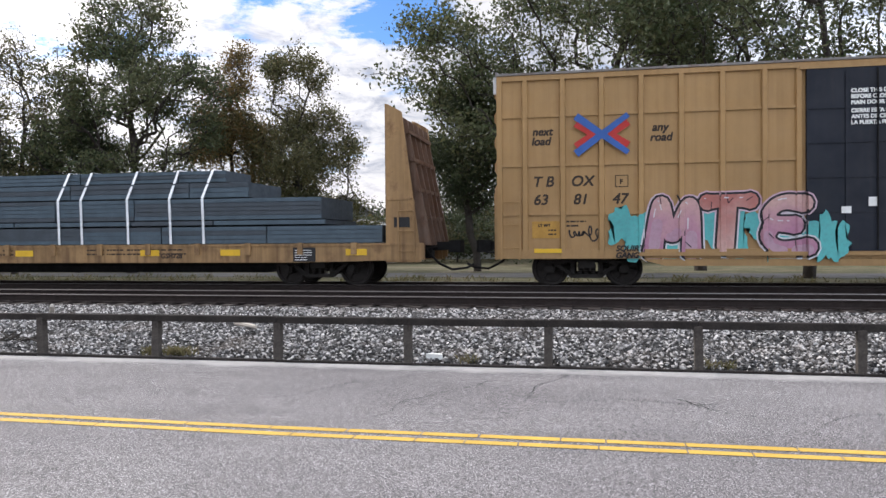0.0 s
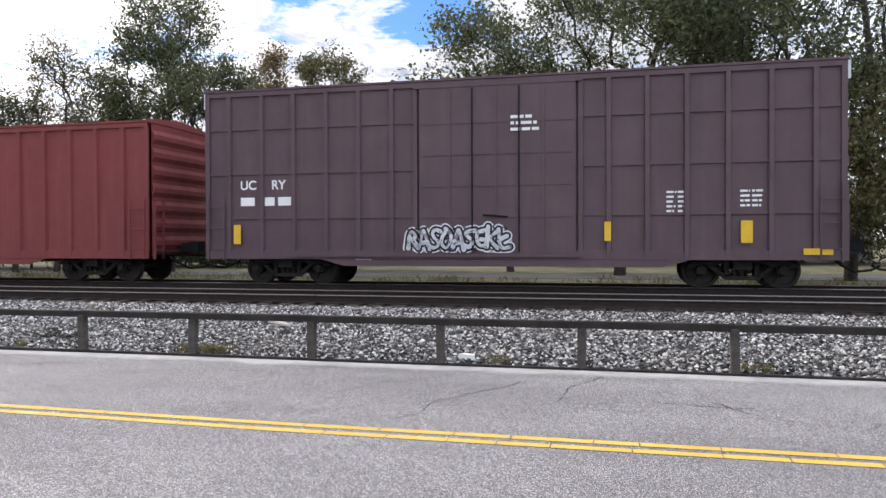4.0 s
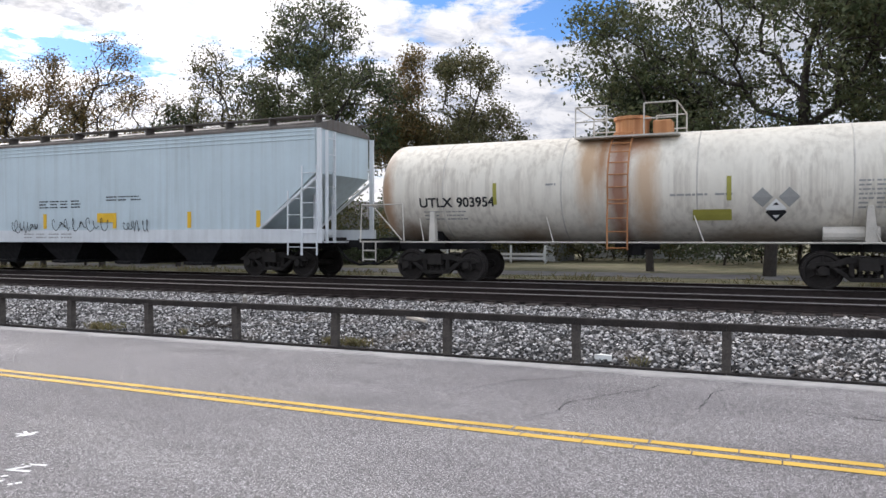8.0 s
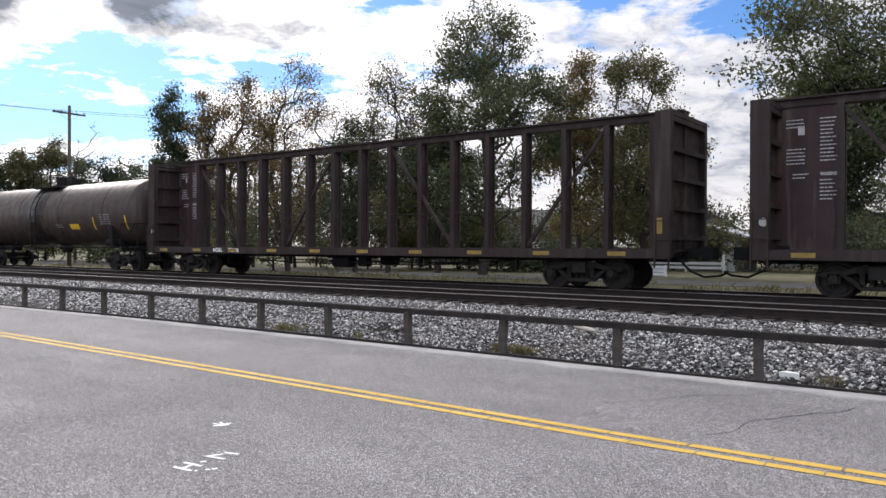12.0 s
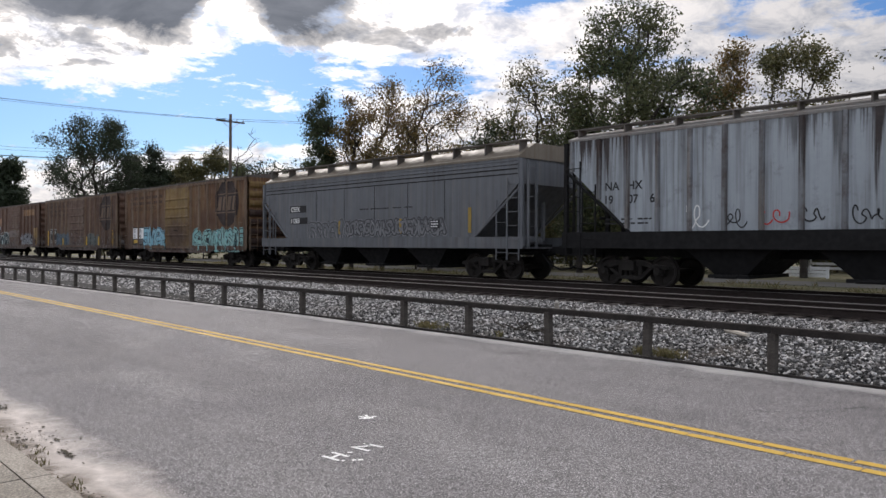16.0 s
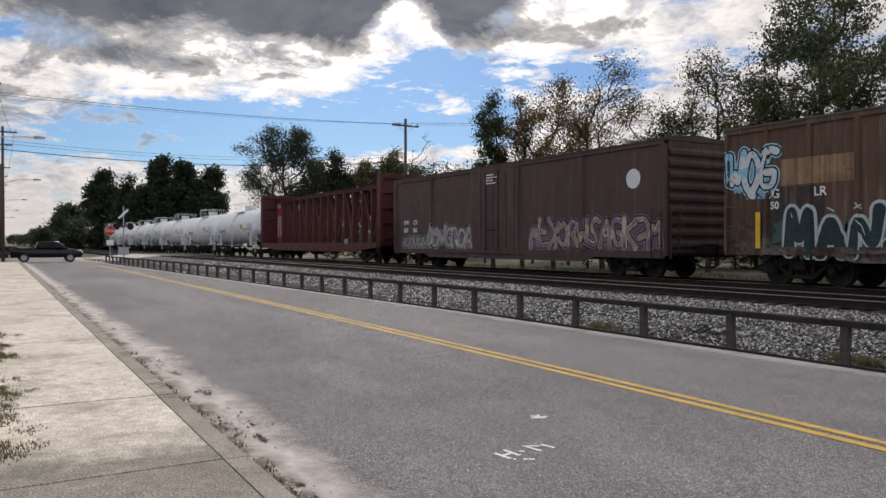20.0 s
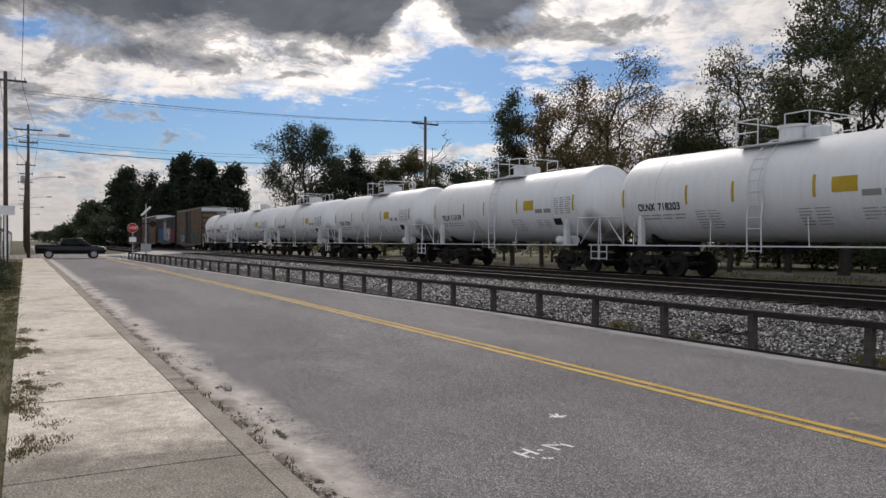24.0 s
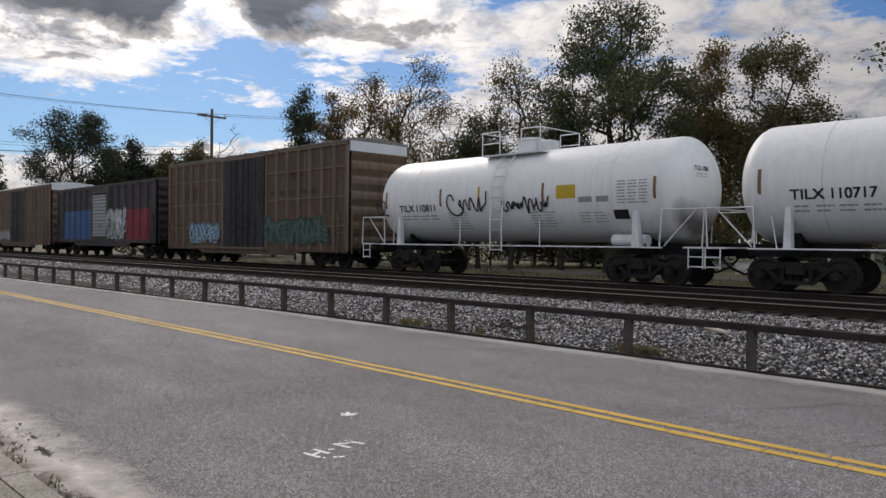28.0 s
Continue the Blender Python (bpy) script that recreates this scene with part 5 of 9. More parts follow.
        lay(car, rows, M["emblem_light"], 0.006, steps, w + 0.006, "painted_emblem")
    return car


M["roof_dusty"] = paint("dusty_dark_roof", (0.13, 0.12, 0.11), 0.35, streak=0.3, dirt=0.0)
M["roof_galv"] = paint("weathered_roof_metal", (0.20, 0.19, 0.18), 0.45, streak=0.2, dirt=0.0)
M["pale_cap"] = plain("pale_end_band", (0.62, 0.64, 0.66), 0.5, 0, 0.12, 1.5, 25, 0.05)


def lathe(bm, prof, n=40, zc=0.0):
    """Turns (x, r) points about the x axis at height zc."""
    prev = None
    for x, r in prof:
        ring = [bm.verts.new((x, math.cos(k * math.tau / n) * max(r, 0.002), zc + math.sin(k * math.tau / n) * max(r, 0.002))) for k in range(n)]
        if prev:
            for k in range(n):
                bm.faces.new((prev[k], prev[(k + 1) % n], ring[(k + 1) % n], ring[k]))
        prev = ring


def tankcar(label, x_r, x_l, R, zc, mat, fit_mat, band=None, dome_x=0.0, platform="side", sill_mat=None, dome_mat=None, seams=4, head=0.55, rail_mat=None, short=0.25, inset=2.1):
    """A tank wagon: barrel with dished heads, manway, walkway, saddles, end platforms."""
    L = x_r - x_l
    h = L / 2
    car = thing("tank_car", label, "tank car", "wagons of the freight train")
    b0 = h - short
    bm = bmesh.new()
    headp = [(b0 - head * (1 - math.cos(a)) if False else b0 - head + head * math.sin(a), R * math.cos(a)) for a in [radians(d) for d in range(0, 91, 9)]]
    prof = [(-x, r) for x, r in headp[::-1]] + headp
    lathe(bm, prof, 48, zc)
    part("barrel", bm, mat, car, "", True)
    for i in range(seams):
        x = (-0.5 + (i + 0.5) / seams) * (L - 1.6)
        bm = bmesh.new()
        lathe(bm, [(x - 0.02, R), (x - 0.012, R + 0.007), (x + 0.012, R + 0.007), (x + 0.02, R)], 48, zc)
        part("weld_seam", bm, fit_mat, car, "", True)
    if band:
        bm = bmesh.new()
        lathe(bm, [(band[0], R + 0.002), (band[0] + 0.02, R + 0.014), (band[1] - 0.02, R + 0.014), (band[1], R + 0.002)], 48, zc)
        part("stained_band", bm, band[2], car, band[3], True)
    top = zc + R
    dm = dome_mat or fit_mat
    part("manway", made(lambda b: (rod(b, (dome_x, 0, top - 0.1), (dome_x, 0, top + 0.36), 0.42, 20), rod(b, (dome_x, 0, top + 0.36), (dome_x, 0, top + 0.44), 0.47, 20))), dm, car, "", False)
    part("valve_housing", made(lambda b: chamfer_box(b, dome_x + 0.55, dome_x + 1.0, -0.25, 0.25, top - 0.08, top + 0.32, 0.03)), dm, car)
    part("walkway", boxes((dome_x - 1.25, dome_x + 1.25, -1.05, -0.55, top - 0.16, top - 0.12), (dome_x - 1.25, dome_x + 1.25, 0.55, 1.05, top - 0.16, top - 0.12)), fit_mat, car)
    rm = rail_mat or fit_mat
    for y in (-1.03, 1.03):
        for x in (-1.22, -0.45, 0.45, 1.22):
            part("railing_post", made(lambda b: rod(b, (dome_x + x, y, top - 0.16), (dome_x + x, y, top + 0.62), 0.02, 6)), rm, car)
        for z in (0.25, 0.62):
            for x in (-1.22, 0.45):
                part("railing_bar", made(lambda b: rod(b, (dome_x + x, y, top + z), (dome_x + x + 0.77, y, top + z), 0.018, 6)), rm, car)
    for x in (-1.22, 1.22):
        part("railing_bar", made(lambda b: rod(b, (dome_x + x, -1.03, top + 0.62), (dome_x + x, 1.03, top + 0.62), 0.018, 6)), rm, car)
    # ladder bowed over the barrel
    bm = bmesh.new()
    arc = [(math.cos(a), math.sin(a)) for a in [radians(d) for d in range(110, 200, 12)]]
    pts = [(y * (R + 0.10), zc + z * (R + 0.10)) for y, z in arc]
    lx = dome_x - 0.1
    foot = [(-R - 0.12, zc - 0.8), (-R - 0.10, 0.75)]
    for s in (-0.24, 0.24):
        tube(bm, [(lx + s, y, z) for y, z in pts + foot], 0.022, 6)
    alls = pts + [(-R - 0.12, zc - 0.45), (-R - 0.12, zc - 0.8), (-R - 0.11, zc - 1.12), (-R - 0.10, 0.8)]
    for y, z in alls:
        rod(bm, (lx - 0.24, y, z), (lx + 0.24, y, z), 0.016, 6)
    part("barrel_ladder", bm, dm, car)
    # saddles, running line, bottom outlet
    sm = sill_mat or fit_mat
    for s in (-1, 1):
        x = s * (h - 2.1)
        prof = [(-0.85, zc - R * 0.80), (0, zc - R * 0.99), (0.85, zc - R * 0.80), (0.7, 0.80), (-0.7, 0.80)]
        part("saddle", made(lambda b: prism(b, prof, x - 0.09, x + 0.09)), M["frame_black"], car)
        part("saddle_bracket", made(lambda b: prism(b, [(x - 0.10, 0.92), (x + 0.16, 0.92) if s > 0 else (x + 0.10, 0.92), (x + 0.06, zc - R * 0.42), (x - 0.06, zc - R * 0.42)], -R * 0.95 - 0.04, -R * 0.86, "y")), sm, car)
        part("stub_sill", boxes((min(s * (h - 3.2), s * (h + 0.1)), max(s * (h - 3.2), s * (h + 0.1)), -0.25, 0.25, 0.72, 1.05)), M["frame_black"], car)
        bm = bmesh.new()
        ex = s * (h + 0.02)
        box(bm, min(ex, ex - s * 0.65), max(ex, ex - s * 0.65), -1.5, 1.5, 0.92, 0.96)
        for y in (-1.47, 1.47):
            tube(bm, [(ex - s * 1.35, y, 0.95), (ex - s * 1.3, y, 1.95), (ex - s * 0.05, y, 1.95), (ex, y, 0.95)], 0.022, 6)
        rod(bm, (ex - s * 0.05, -1.47, 1.95), (ex - s * 0.05, 1.47, 1.95), 0.022, 6)
        rod(bm, (ex - s * 1.25, -1.40, 0.98), (ex - s * 0.35, -1.40, 1.93), 0.018, 6)
        for z in (0.45, 0.7):
            rod(bm, (ex - s * 0.5, -1.5, z), (ex - s * 0.1, -1.5, z), 0.018, 6)
        for d in (0.5, 0.1):
            rod(bm, (ex - s * d, -1.5, 0.4), (ex - s * d, -1.5, 0.95), 0.018, 6)
        part("end_platform", bm, fit_mat, car)
    part("handrail", made(lambda b: (rod(b, (-h + 1.2, -R - 0.06, 0.93), (h - 1.2, -R - 0.06, 0.93), 0.022, 6), [rod(b, (-h + 1.9 + i * (L - 3.8) / 3, -R - 0.06, 0.93), (-h + 1.65 + i * (L - 3.8) / 3, -R * 0.85, zc - R * 0.55), 0.014, 5) for i in range(4)])), fit_mat, car)
    part("bottom_outlet", made(lambda b: (rod(b, (0, 0, zc - R - 0.35), (0, 0, zc - R + 0.1), 0.22, 12), rod(b, (-0.5, -0.1, zc - R - 0.12), (0.6, -0.1, zc - R - 0.12), 0.08, 8))), M["frame_black"], car)
    part("brake_reservoir", made(lambda b: rod(b, (h - 3.0, -1.05, 1.12), (h - 1.9, -1.05, 1.12), 0.17, 14)), fit_mat, car)
    running_gear(car, L, inset, 0.72)
    for ob in [c for c in car.children if c.name.startswith("centre_sill")]:
        bpy.data.objects.remove(ob)
    CARS.append((car, (x_r + x_l) / 2))
    return car


def hopper(label, x_r, x_l, H, mat, sill_mat, chute_mat, ribs=0, roof_mat=None, frame_mat=None, cut=1.75, cut_z=2.9, sill0=0.90, sill1=1.30, bays=3, open_top=False, half=1.56, peak=0.30, rib_mat=None):
    """A hopper wagon: slope sheets at the ends, discharge chutes below, a hatch roof or an open top."""
    L = x_r - x_l
    h = L / 2
    name = "open_hopper_car" if open_top else "covered_hopper_car"
    car = thing(name, label, "hopper car", "wagons of the freight train")
    w = half - 0.05
    fm = frame_mat or mat
    prof = [(-h + 0.25, H), (h - 0.25, H), (h - 0.25, cut_z), (h - 0.25 - cut, sill1), (-h + 0.25 + cut, sill1), (-h + 0.25, cut_z)]
    bm = bmesh.new()
    if open_top:
        t = 0.09
        inner = [(-h + 0.25 + t, H), (h - 0.25 - t, H), (h - 0.25 - t, cut_z + 0.05), (h - 0.4 - cut, sill1 + t), (-h + 0.4 + cut, sill1 + t), (-h + 0.25 + t, cut_z + 0.05)]
        for y0, y1 in ((-w, -w + t), (w - t, w)):
            part("side_wall", made(lambda b: prism(b, prof, y0, y1, "y")), mat, car)
        n = len(prof)
        for i in range(1, n):
            a, b, c, d = prof[i], prof[(i + 1) % n], inner[(i + 1) % n], inner[i]
            part("slope_sheet", made(lambda bb: prism(bb, [a, b, c, d], -w + t, w - t, "y")), mat, car)
    else:
        prism(bm, prof, -w, w, "y")
        part("body", bm, mat, car)
    if not open_top:
        bm = bmesh.new()
        prism(bm, [(-w - 0.02, H - 0.02), (-w - 0.02, H + 0.05), (-0.75, H + peak), (0.75, H + peak), (w + 0.02, H + 0.05), (w + 0.02, H - 0.02)], -h + 0.2, h - 0.2)
        part("roof", bm, roof_mat or mat, car)
        bm = bmesh.new()
        for s in (-1, 1):
            box(bm, -h + 0.1, h - 0.1, s * 1.12 - 0.2, s * 1.12 + 0.2, H + peak + 0.04, H + peak + 0.07)
            k = int(L / 1.6)
            for i in range(k + 1):
                x = -h + 0.4 + (L - 0.8) * i / k
                box(bm, x - 0.02, x + 0.02, s * 1.12 - 0.18, s * 1.12 + 0.18, H + 0.05, H + peak + 0.05)
        part("roof_walk", bm, M["roof_dusty"], car)
        hm = mesh_of(made(lambda b: prism(b, [(-0.42, 0), (0.42, 0), (0.38, 0.09), (-0.38, 0.09)], -1.1, 1.1)), "roof_hatch", roof_mat or mat)
        for i in range(int(L / 3.2)):
            p = part("roof_hatch", hm, None, car)
            p.location = (-h + 2.2 + i * (L - 4.4) / (int(L / 3.2) - 1), 0, H + peak)
        # pressed lines under the eave
        for z in () if ribs else (H - 0.10, H - 0.22, H - 0.34):
            part("side_flute", made(lambda b: rod(b, (-h + 0.3, -w, z), (h - 0.3, -w, z), 0.022, 6)), mat, car)
    else:
        part("top_rim", boxes((-h + 0.15, h - 0.15, -half - 0.02, -half + 0.12, H - 0.12, H + 0.02), (-h + 0.15, h - 0.15, half - 0.12, half + 0.02, H - 0.12, H + 0.02), (h - 0.35, h - 0.15, -half, half, H - 0.12, H + 0.02), (-h + 0.15, -h + 0.35, -half, half, H - 0.12, H + 0.02)), mat, car)
    if not ribs:
        for i in range(1, 11):     # welded seams between the side sheets
            x = -h + cut + 0.3 + (L - 2 * cut - 0.6) * i / 11
            part("panel_seam", boxes((x - 0.012, x + 0.012, -w - 0.006, -w + 0.01, sill1, H - 0.4)), mat, car)
    # upright ribs follow the cut-away ends
    if ribs:
        for i in range(ribs + 1):
            x = -h + 0.35 + (L - 0.7) * i / ribs
            d = h - 0.25 - abs(x)
            z0 = sill1 if d > cut else cut_z - (cut_z - sill1) * d / cut
            for s in (-1, 1):
                y = s * w
                prof_r = [(x - 0.075, y), (x - 0.05, y + s * 0.075), (x + 0.05, y + s * 0.075), (x + 0.075, y)]
                part("side_post", made(lambda b: prism(b, prof_r, z0, H - 0.02, "z")), rib_mat or mat, car)
    part("side_sill", boxes((-h, h, -half - 0.01, -half + 0.09, sill0, sill1), (-h, h, half - 0.09, half + 0.01, sill0, sill1)), sill_mat, car)
    # chutes
    room = L - 2 * 3.35
    for i in range(bays):
        xc = -room / 2 + room * (i + 0.5) / bays
        bw = room / bays / 2 - 0.02
        bm = bmesh.new()
        lo = [bm.verts.new(p) for p in ((xc - 0.42, -1.05, 0.28), (xc + 0.42, -1.05, 0.28), (xc + 0.42, 1.05, 0.28), (xc - 0.42, 1.05, 0.28))]
        hi = [bm.verts.new(p) for p in ((xc - bw, -1.42, sill1), (xc + bw, -1.42, sill1), (xc + bw, 1.42, sill1), (xc - bw, 1.42, sill1))]
        for k in range(4):
            bm.faces.new((lo[k], lo[(k + 1) % 4], hi[(k + 1) % 4], hi[k]))
        bm.faces.new(lo[::-1])
        bm.faces.new(hi)
        box(bm, xc - 0.55, xc + 0.55, -1.2, 1.2, 0.20, 0.29)
        rod(bm, (xc - 0.3, -1.32, 0.24), (xc + 0.3, -1.32, 0.24), 0.045, 8)
        part("discharge_chute", bm, chute_mat, car)
    # open end frames with ladders
    for s in (-1, 1):
        bm = bmesh.new()
        for y in (-half + 0.05, half - 0.05):
            x = s * (h - 0.12)
            box(bm, x - 0.06, x + 0.06, y - 0.05, y + 0.05, sill0, H - 0.05)
            rod(bm, (s * (h - 0.2 - cut), y, sill1), (s * (h - 0.15), y, cut_z - 0.1), 0.05, 6)
        for y in (-0.5, 0.5):
            box(bm, s * (h - 0.9) - 0.06, s * (h - 0.9) + 0.06, y - 0.05, y + 0.05, sill1 - 0.1, cut_z - 0.4)
        box(bm, min(s * h, s * (h - 2.0)), max(s * h, s * (h - 2.0)), -half, half, sill0, sill0 + 0.05)
        part("end_frame", bm, fm, car)
        ladder(car, s * (h - 0.42), -half - 0.06, 0.55, cut_z + 0.2, fm, 0.5, "side_ladder")
        ladder(car, s * (h - 0.95), -half - 0.02, 0.55, cut_z - 0.5, fm, 0.46, "side_ladder")
        end_ladder(car, s * (h - 0.02), -1.15, sill0, H - 0.1, fm, s)
        brake_wheel(car, s * (h - 0.05), 1.9, s) if s < 0 else None
        part("end_cylinder", made(lambda b: rod(b, (s * (h - 0.9), -0.7, sill0 + 0.25), (s * (h - 0.9), 0.3, sill0 + 0.25), 0.16, 12)), fm, car)
    steps = [(-h + 0.35 + (L - 0.7) * i / ribs, 0.075, w + 0.078) for i in range(ribs + 1)] if ribs else []
    for i, (x0, x1, z0, z1, cols, *word) in enumerate(TAGS.get(mat.name, ())):
        sprayed(car, x0, x1, z0, z1, cols, int(abs(x_r) * 7) + i, steps, w + 0.008, *word)
    running_gear(car, L, 2.05, 0.7)
    CARS.append((car, (x_r + x_l) / 2))
    return car


def centerbeam(label, x_r, x_l, mat, panel_mat=None, bays=16, truss=False, top=4.58, deck=0.96, sill_low=0.72, sill_mat=None, bulk_top=4.42):
    """An empty centre-beam flat: end walls, a tall frame along the middle, a narrow deck."""
    L = x_r - x_l
    h = L / 2
    car = thing("centerbeam_flatcar", label, "flatcar", "wagons of the freight train")
    part("deck", boxes((-h, h, -1.36, 1.36, deck - 0.06, deck)), mat, car)
    for s in (-1, 1):
        y0, y1 = sorted((s * 1.36, s * 1.42))
        part("side_sill", made(lambda b: prism(b, [(-h, deck - 0.22), (-h, deck + 0.01), (h, deck + 0.01), (h, deck - 0.22), (h - 4.0, sill_low), (-h + 4.0, sill_low)], y0, y1, "y")), sill_mat or mat, car)
    part("top_chord", boxes((-h + 0.1, h - 0.1, -0.16, 0.16, top - 0.20, top), (-h + 0.1, h - 0.1, -0.28, 0.28, top - 0.03, top + 0.01)), mat, car)
    pw = 1.70                        # solid web next to each end wall
    a, b = -h + pw, h - 0.95
    post = mesh_of(made(lambda bm: (box(bm, -0.07, 0.07, -0.20, -0.12, deck, top - 0.2), box(bm, -0.07, 0.07, 0.12, 0.20, deck, top - 0.2), box(bm, -0.03, 0.03, -0.12, 0.12, deck, top - 0.2))), "frame_post", mat)
    for i in range(bays + 1):
        p = part("frame_post", post, None, car)
        p.location = (a + (b - a) * i / bays, 0, 0)
    step = 1 if truss else 4
    for i in range(0, bays, step):
        x0, x1 = a + (b - a) * i / bays, a + (b - a) * min(i + (1 if truss else 2), bays) / bays
        if truss and i % 2:
            x0, x1 = x1, x0
        if not truss and (i // 4) % 2 == 0:
            x0, x1 = x1, x0
        part("diagonal_brace", made(lambda bm: prism(bm, [(x0 - 0.05, deck), (x0 + 0.08, deck), (x1 + 0.05, top - 0.2), (x1 - 0.08, top - 0.2)], -0.10, -0.02, "y")), mat, car)
    if not truss:
        for z in (deck + 1.1,):
            part("grab_rail", made(lambda bm: rod(bm, (a, -0.22, z), (b, -0.22, z), 0.012, 5)), mat, car)
    for s in (-1, 1):
        x0, x1 = sorted((s * (h - 0.10), s * (h - (pw if s < 0 else 0.95))))
        part("end_web", boxes((x0, x1, -0.10, 0.10, deck, top - 0.15)), panel_mat or mat, car)
        xa, xb = sorted((s * h, s * (h - 0.42)))
        wl = part("end_wall", boxes(((xa + xb) / 2 - 0.05, (xa + xb) / 2 + 0.05, -1.22, 1.22, deck - 0.2, bulk_top - 0.12)), mat, car)
        for y0, y1 in ((-1.40, -1.22), (1.22, 1.40)):
            part("end_post", boxes((xa, xb, y0, y1, deck - 0.2, bulk_top - 0.12)), mat, wl)
        part("end_beam", boxes((xa, xb, -1.4, 1.4, bulk_top - 0.12, bulk_top)), mat, wl)
        for i in range(5):
            z = deck + 0.3 + i * (bulk_top - deck - 0.5) / 4
            part("end_wall_rib", boxes((xa, xb, -1.22, 1.22, z - 0.06, z + 0.06)), mat, wl)
        ladder(car, s * (h - 0.22), -1.50, 0.5, 1.9, mat, 0.36, "side_ladder")
    part("under_truss", made(lambda bm: (rod(bm, (-h + 3.4, -0.9, 0.72), (-3.0, -0.9, 0.42), 0.02, 6), rod(bm, (-3.0, -0.9, 0.42), (3.0, -0.9, 0.42), 0.02, 6), rod(bm, (3.0, -0.9, 0.42), (h - 3.4, -0.9, 0.72), 0.02, 6), [box(bm, x - 0.03, x + 0.03, -0.95, -0.85, 0.36, 0.75) for x in (-6.5, -3, 3, 6.5)])), M["frame_black"], car)
    running_gear(car, L, 2.6, 0.62)
    brake_gear(car, 0.0, 0.28)
    CARS.append((car, (x_r + x_l) / 2))
    return car


def bulkhead_flat(label, x_r, x_l, mat, wood):
    L = x_r - x_l
    h = L / 2
    car = thing("bulkhead_flatcar", label, "flatcar", "wagons of the freight train")
    nplank = 60
    dk = part("deck", boxes((-h + 1.0, h - 1.0, -1.45, 1.45, 0.86, 0.90)), wood, car)
    for i in range(nplank):
        x = -h + 1.1 + (L - 2.2) * i / nplank
        part("deck_plank", boxes((x, x + (L - 2.2) / nplank - 0.015, -1.44, 1.44, 0.90, 0.945)), wood, dk)
    for s in (-1, 1):
        y0, y1 = sorted((s * 1.45, s * 1.53))
        part("side_sill", made(lambda b: prism(b, [(-h, 0.55), (-h, 0.95), (h, 0.95), (h, 0.55), (h - 3.2, 0.48), (-h + 3.2, 0.48)], y0, y1, "y")), mat, car)
        y0, y1 = sorted((s * 1.45, s * 1.56))
        part("sill_lip", boxes((-h, h, y0, y1, 0.90, 0.955)), mat, car)
    for i in range(13):
        x = -h + 1.8 + i * (L - 3.6) / 12
        if -5.7 < x < -2.8:      # the number panel is here
            continue
        part("stake_pocket", boxes((x - 0.07, x + 0.07, -1.60, -1.53, 0.68, 0.98)), mat, car)
    part("belly", made(lambda b: prism(b, [(-h + 3.4, 0.6), (-h + 4.6, 0.18), (h - 4.6, 0.18), (h - 3.4, 0.6)], -0.45, 0.45, "y")), M["frame_black"], car)
    rusty = paint("rusted_bulkhead_steel", (0.13, 0.075, 0.05), 0.5, dirt=0.3, streak=0.5)
    for s in (-1, 1):
        e = s * h
        at = lambda d: e - s * d
        span = lambda d0, d1: (min(at(d0), at(d1)), max(at(d0), at(d1)))
        bk = part("bulkhead", boxes((*span(0.90, 0.96), -1.38, 1.38, 0.9, 4.30)), rusty, car)
        for y0, y1 in ((-1.50, -1.38), (1.38, 1.50)):
            part("bulkhead_side", made(lambda b: prism(b, [(at(0.98), 0.48), (at(0.99), 4.42), (at(0.90), 4.40), (at(0.58), 4.22), (at(0.12), 0.48)], y0, y1, "y")), mat, bk)
            yy = -1.52 if y0 < 0 else 1.50
            part("edge_flange", made(lambda b: prism(b, [(at(0.62), 4.24), (at(0.55), 4.20), (at(0.07), 0.50), (at(0.15), 0.50)], yy, yy + 0.02, "y")), mat, bk)
            part("level_stiffener", boxes((*span(0.30, 0.95), yy, yy + 0.02, 2.02, 2.07)), mat, bk)
        for i in range(9):
            z = 1.1 + i * 0.355
            part("bulkhead_board", boxes((*span(0.97, 1.03), -1.36, 1.36, z, z + 0.32)), wood, bk)
        for y in (-1.15, -0.58, 0.0, 0.58, 1.15):
            part("bulkhead_brace", made(lambda b: prism(b, [(at(0.20), 0.9), (at(-0.12), 0.9), (at(0.50), 4.05), (at(0.60), 4.12)], y - 0.04, y + 0.04, "y")), rusty, bk)
            part("bulkhead_post", boxes((*span(0.76, 0.90), y - 0.06, y + 0.06, 0.9, 4.2)), rusty, bk)
        for z, d in ((1.55, 0.06), (2.25, 0.18), (3.0, 0.30), (3.7, 0.42)):
            part("cross_bar", boxes((*span(d, d + 0.07), -1.3, 1.3, z, z + 0.09)), rusty, bk)
        ladder(car, e - s * 0.45, -1.62, 0.5, 2.0, mat, 0.4, "side_ladder")
    running_gear(car, L, 2.9, 0.55)
    CARS.append((car, (x_r + x_l) / 2))
    return car


# ---- the train, wagon by wagon ----
PINK, WHITE, TEAL, SKY_BLUE, BLACK = (0.50, 0.22, 0.36), (0.62, 0.63, 0.66), (0.10, 0.42, 0.42), (0.28, 0.52, 0.66), (0.015, 0.015, 0.02)
LILAC, NAVY, GREY, ORANGE, RED = (0.26, 0.23, 0.42), (0.02, 0.03, 0.05), (0.25, 0.26, 0.29), (0.55, 0.26, 0.08), (0.30, 0.03, 0.05)
TAN, DRY = (0.365, 0.222, 0.094), (0.31, 0.20, 0.11)


def wrap(ob, R, zc):
    """Lays flat writing on to a barrel's near side."""
    for v in ob.data.vertices:
        d = max(0.01, R * R - (v.co.z - zc) ** 2)
        v.co.y = -math.sqrt(d) - 0.012 + min(0.0, v.co.y) * 0.5
    return ob


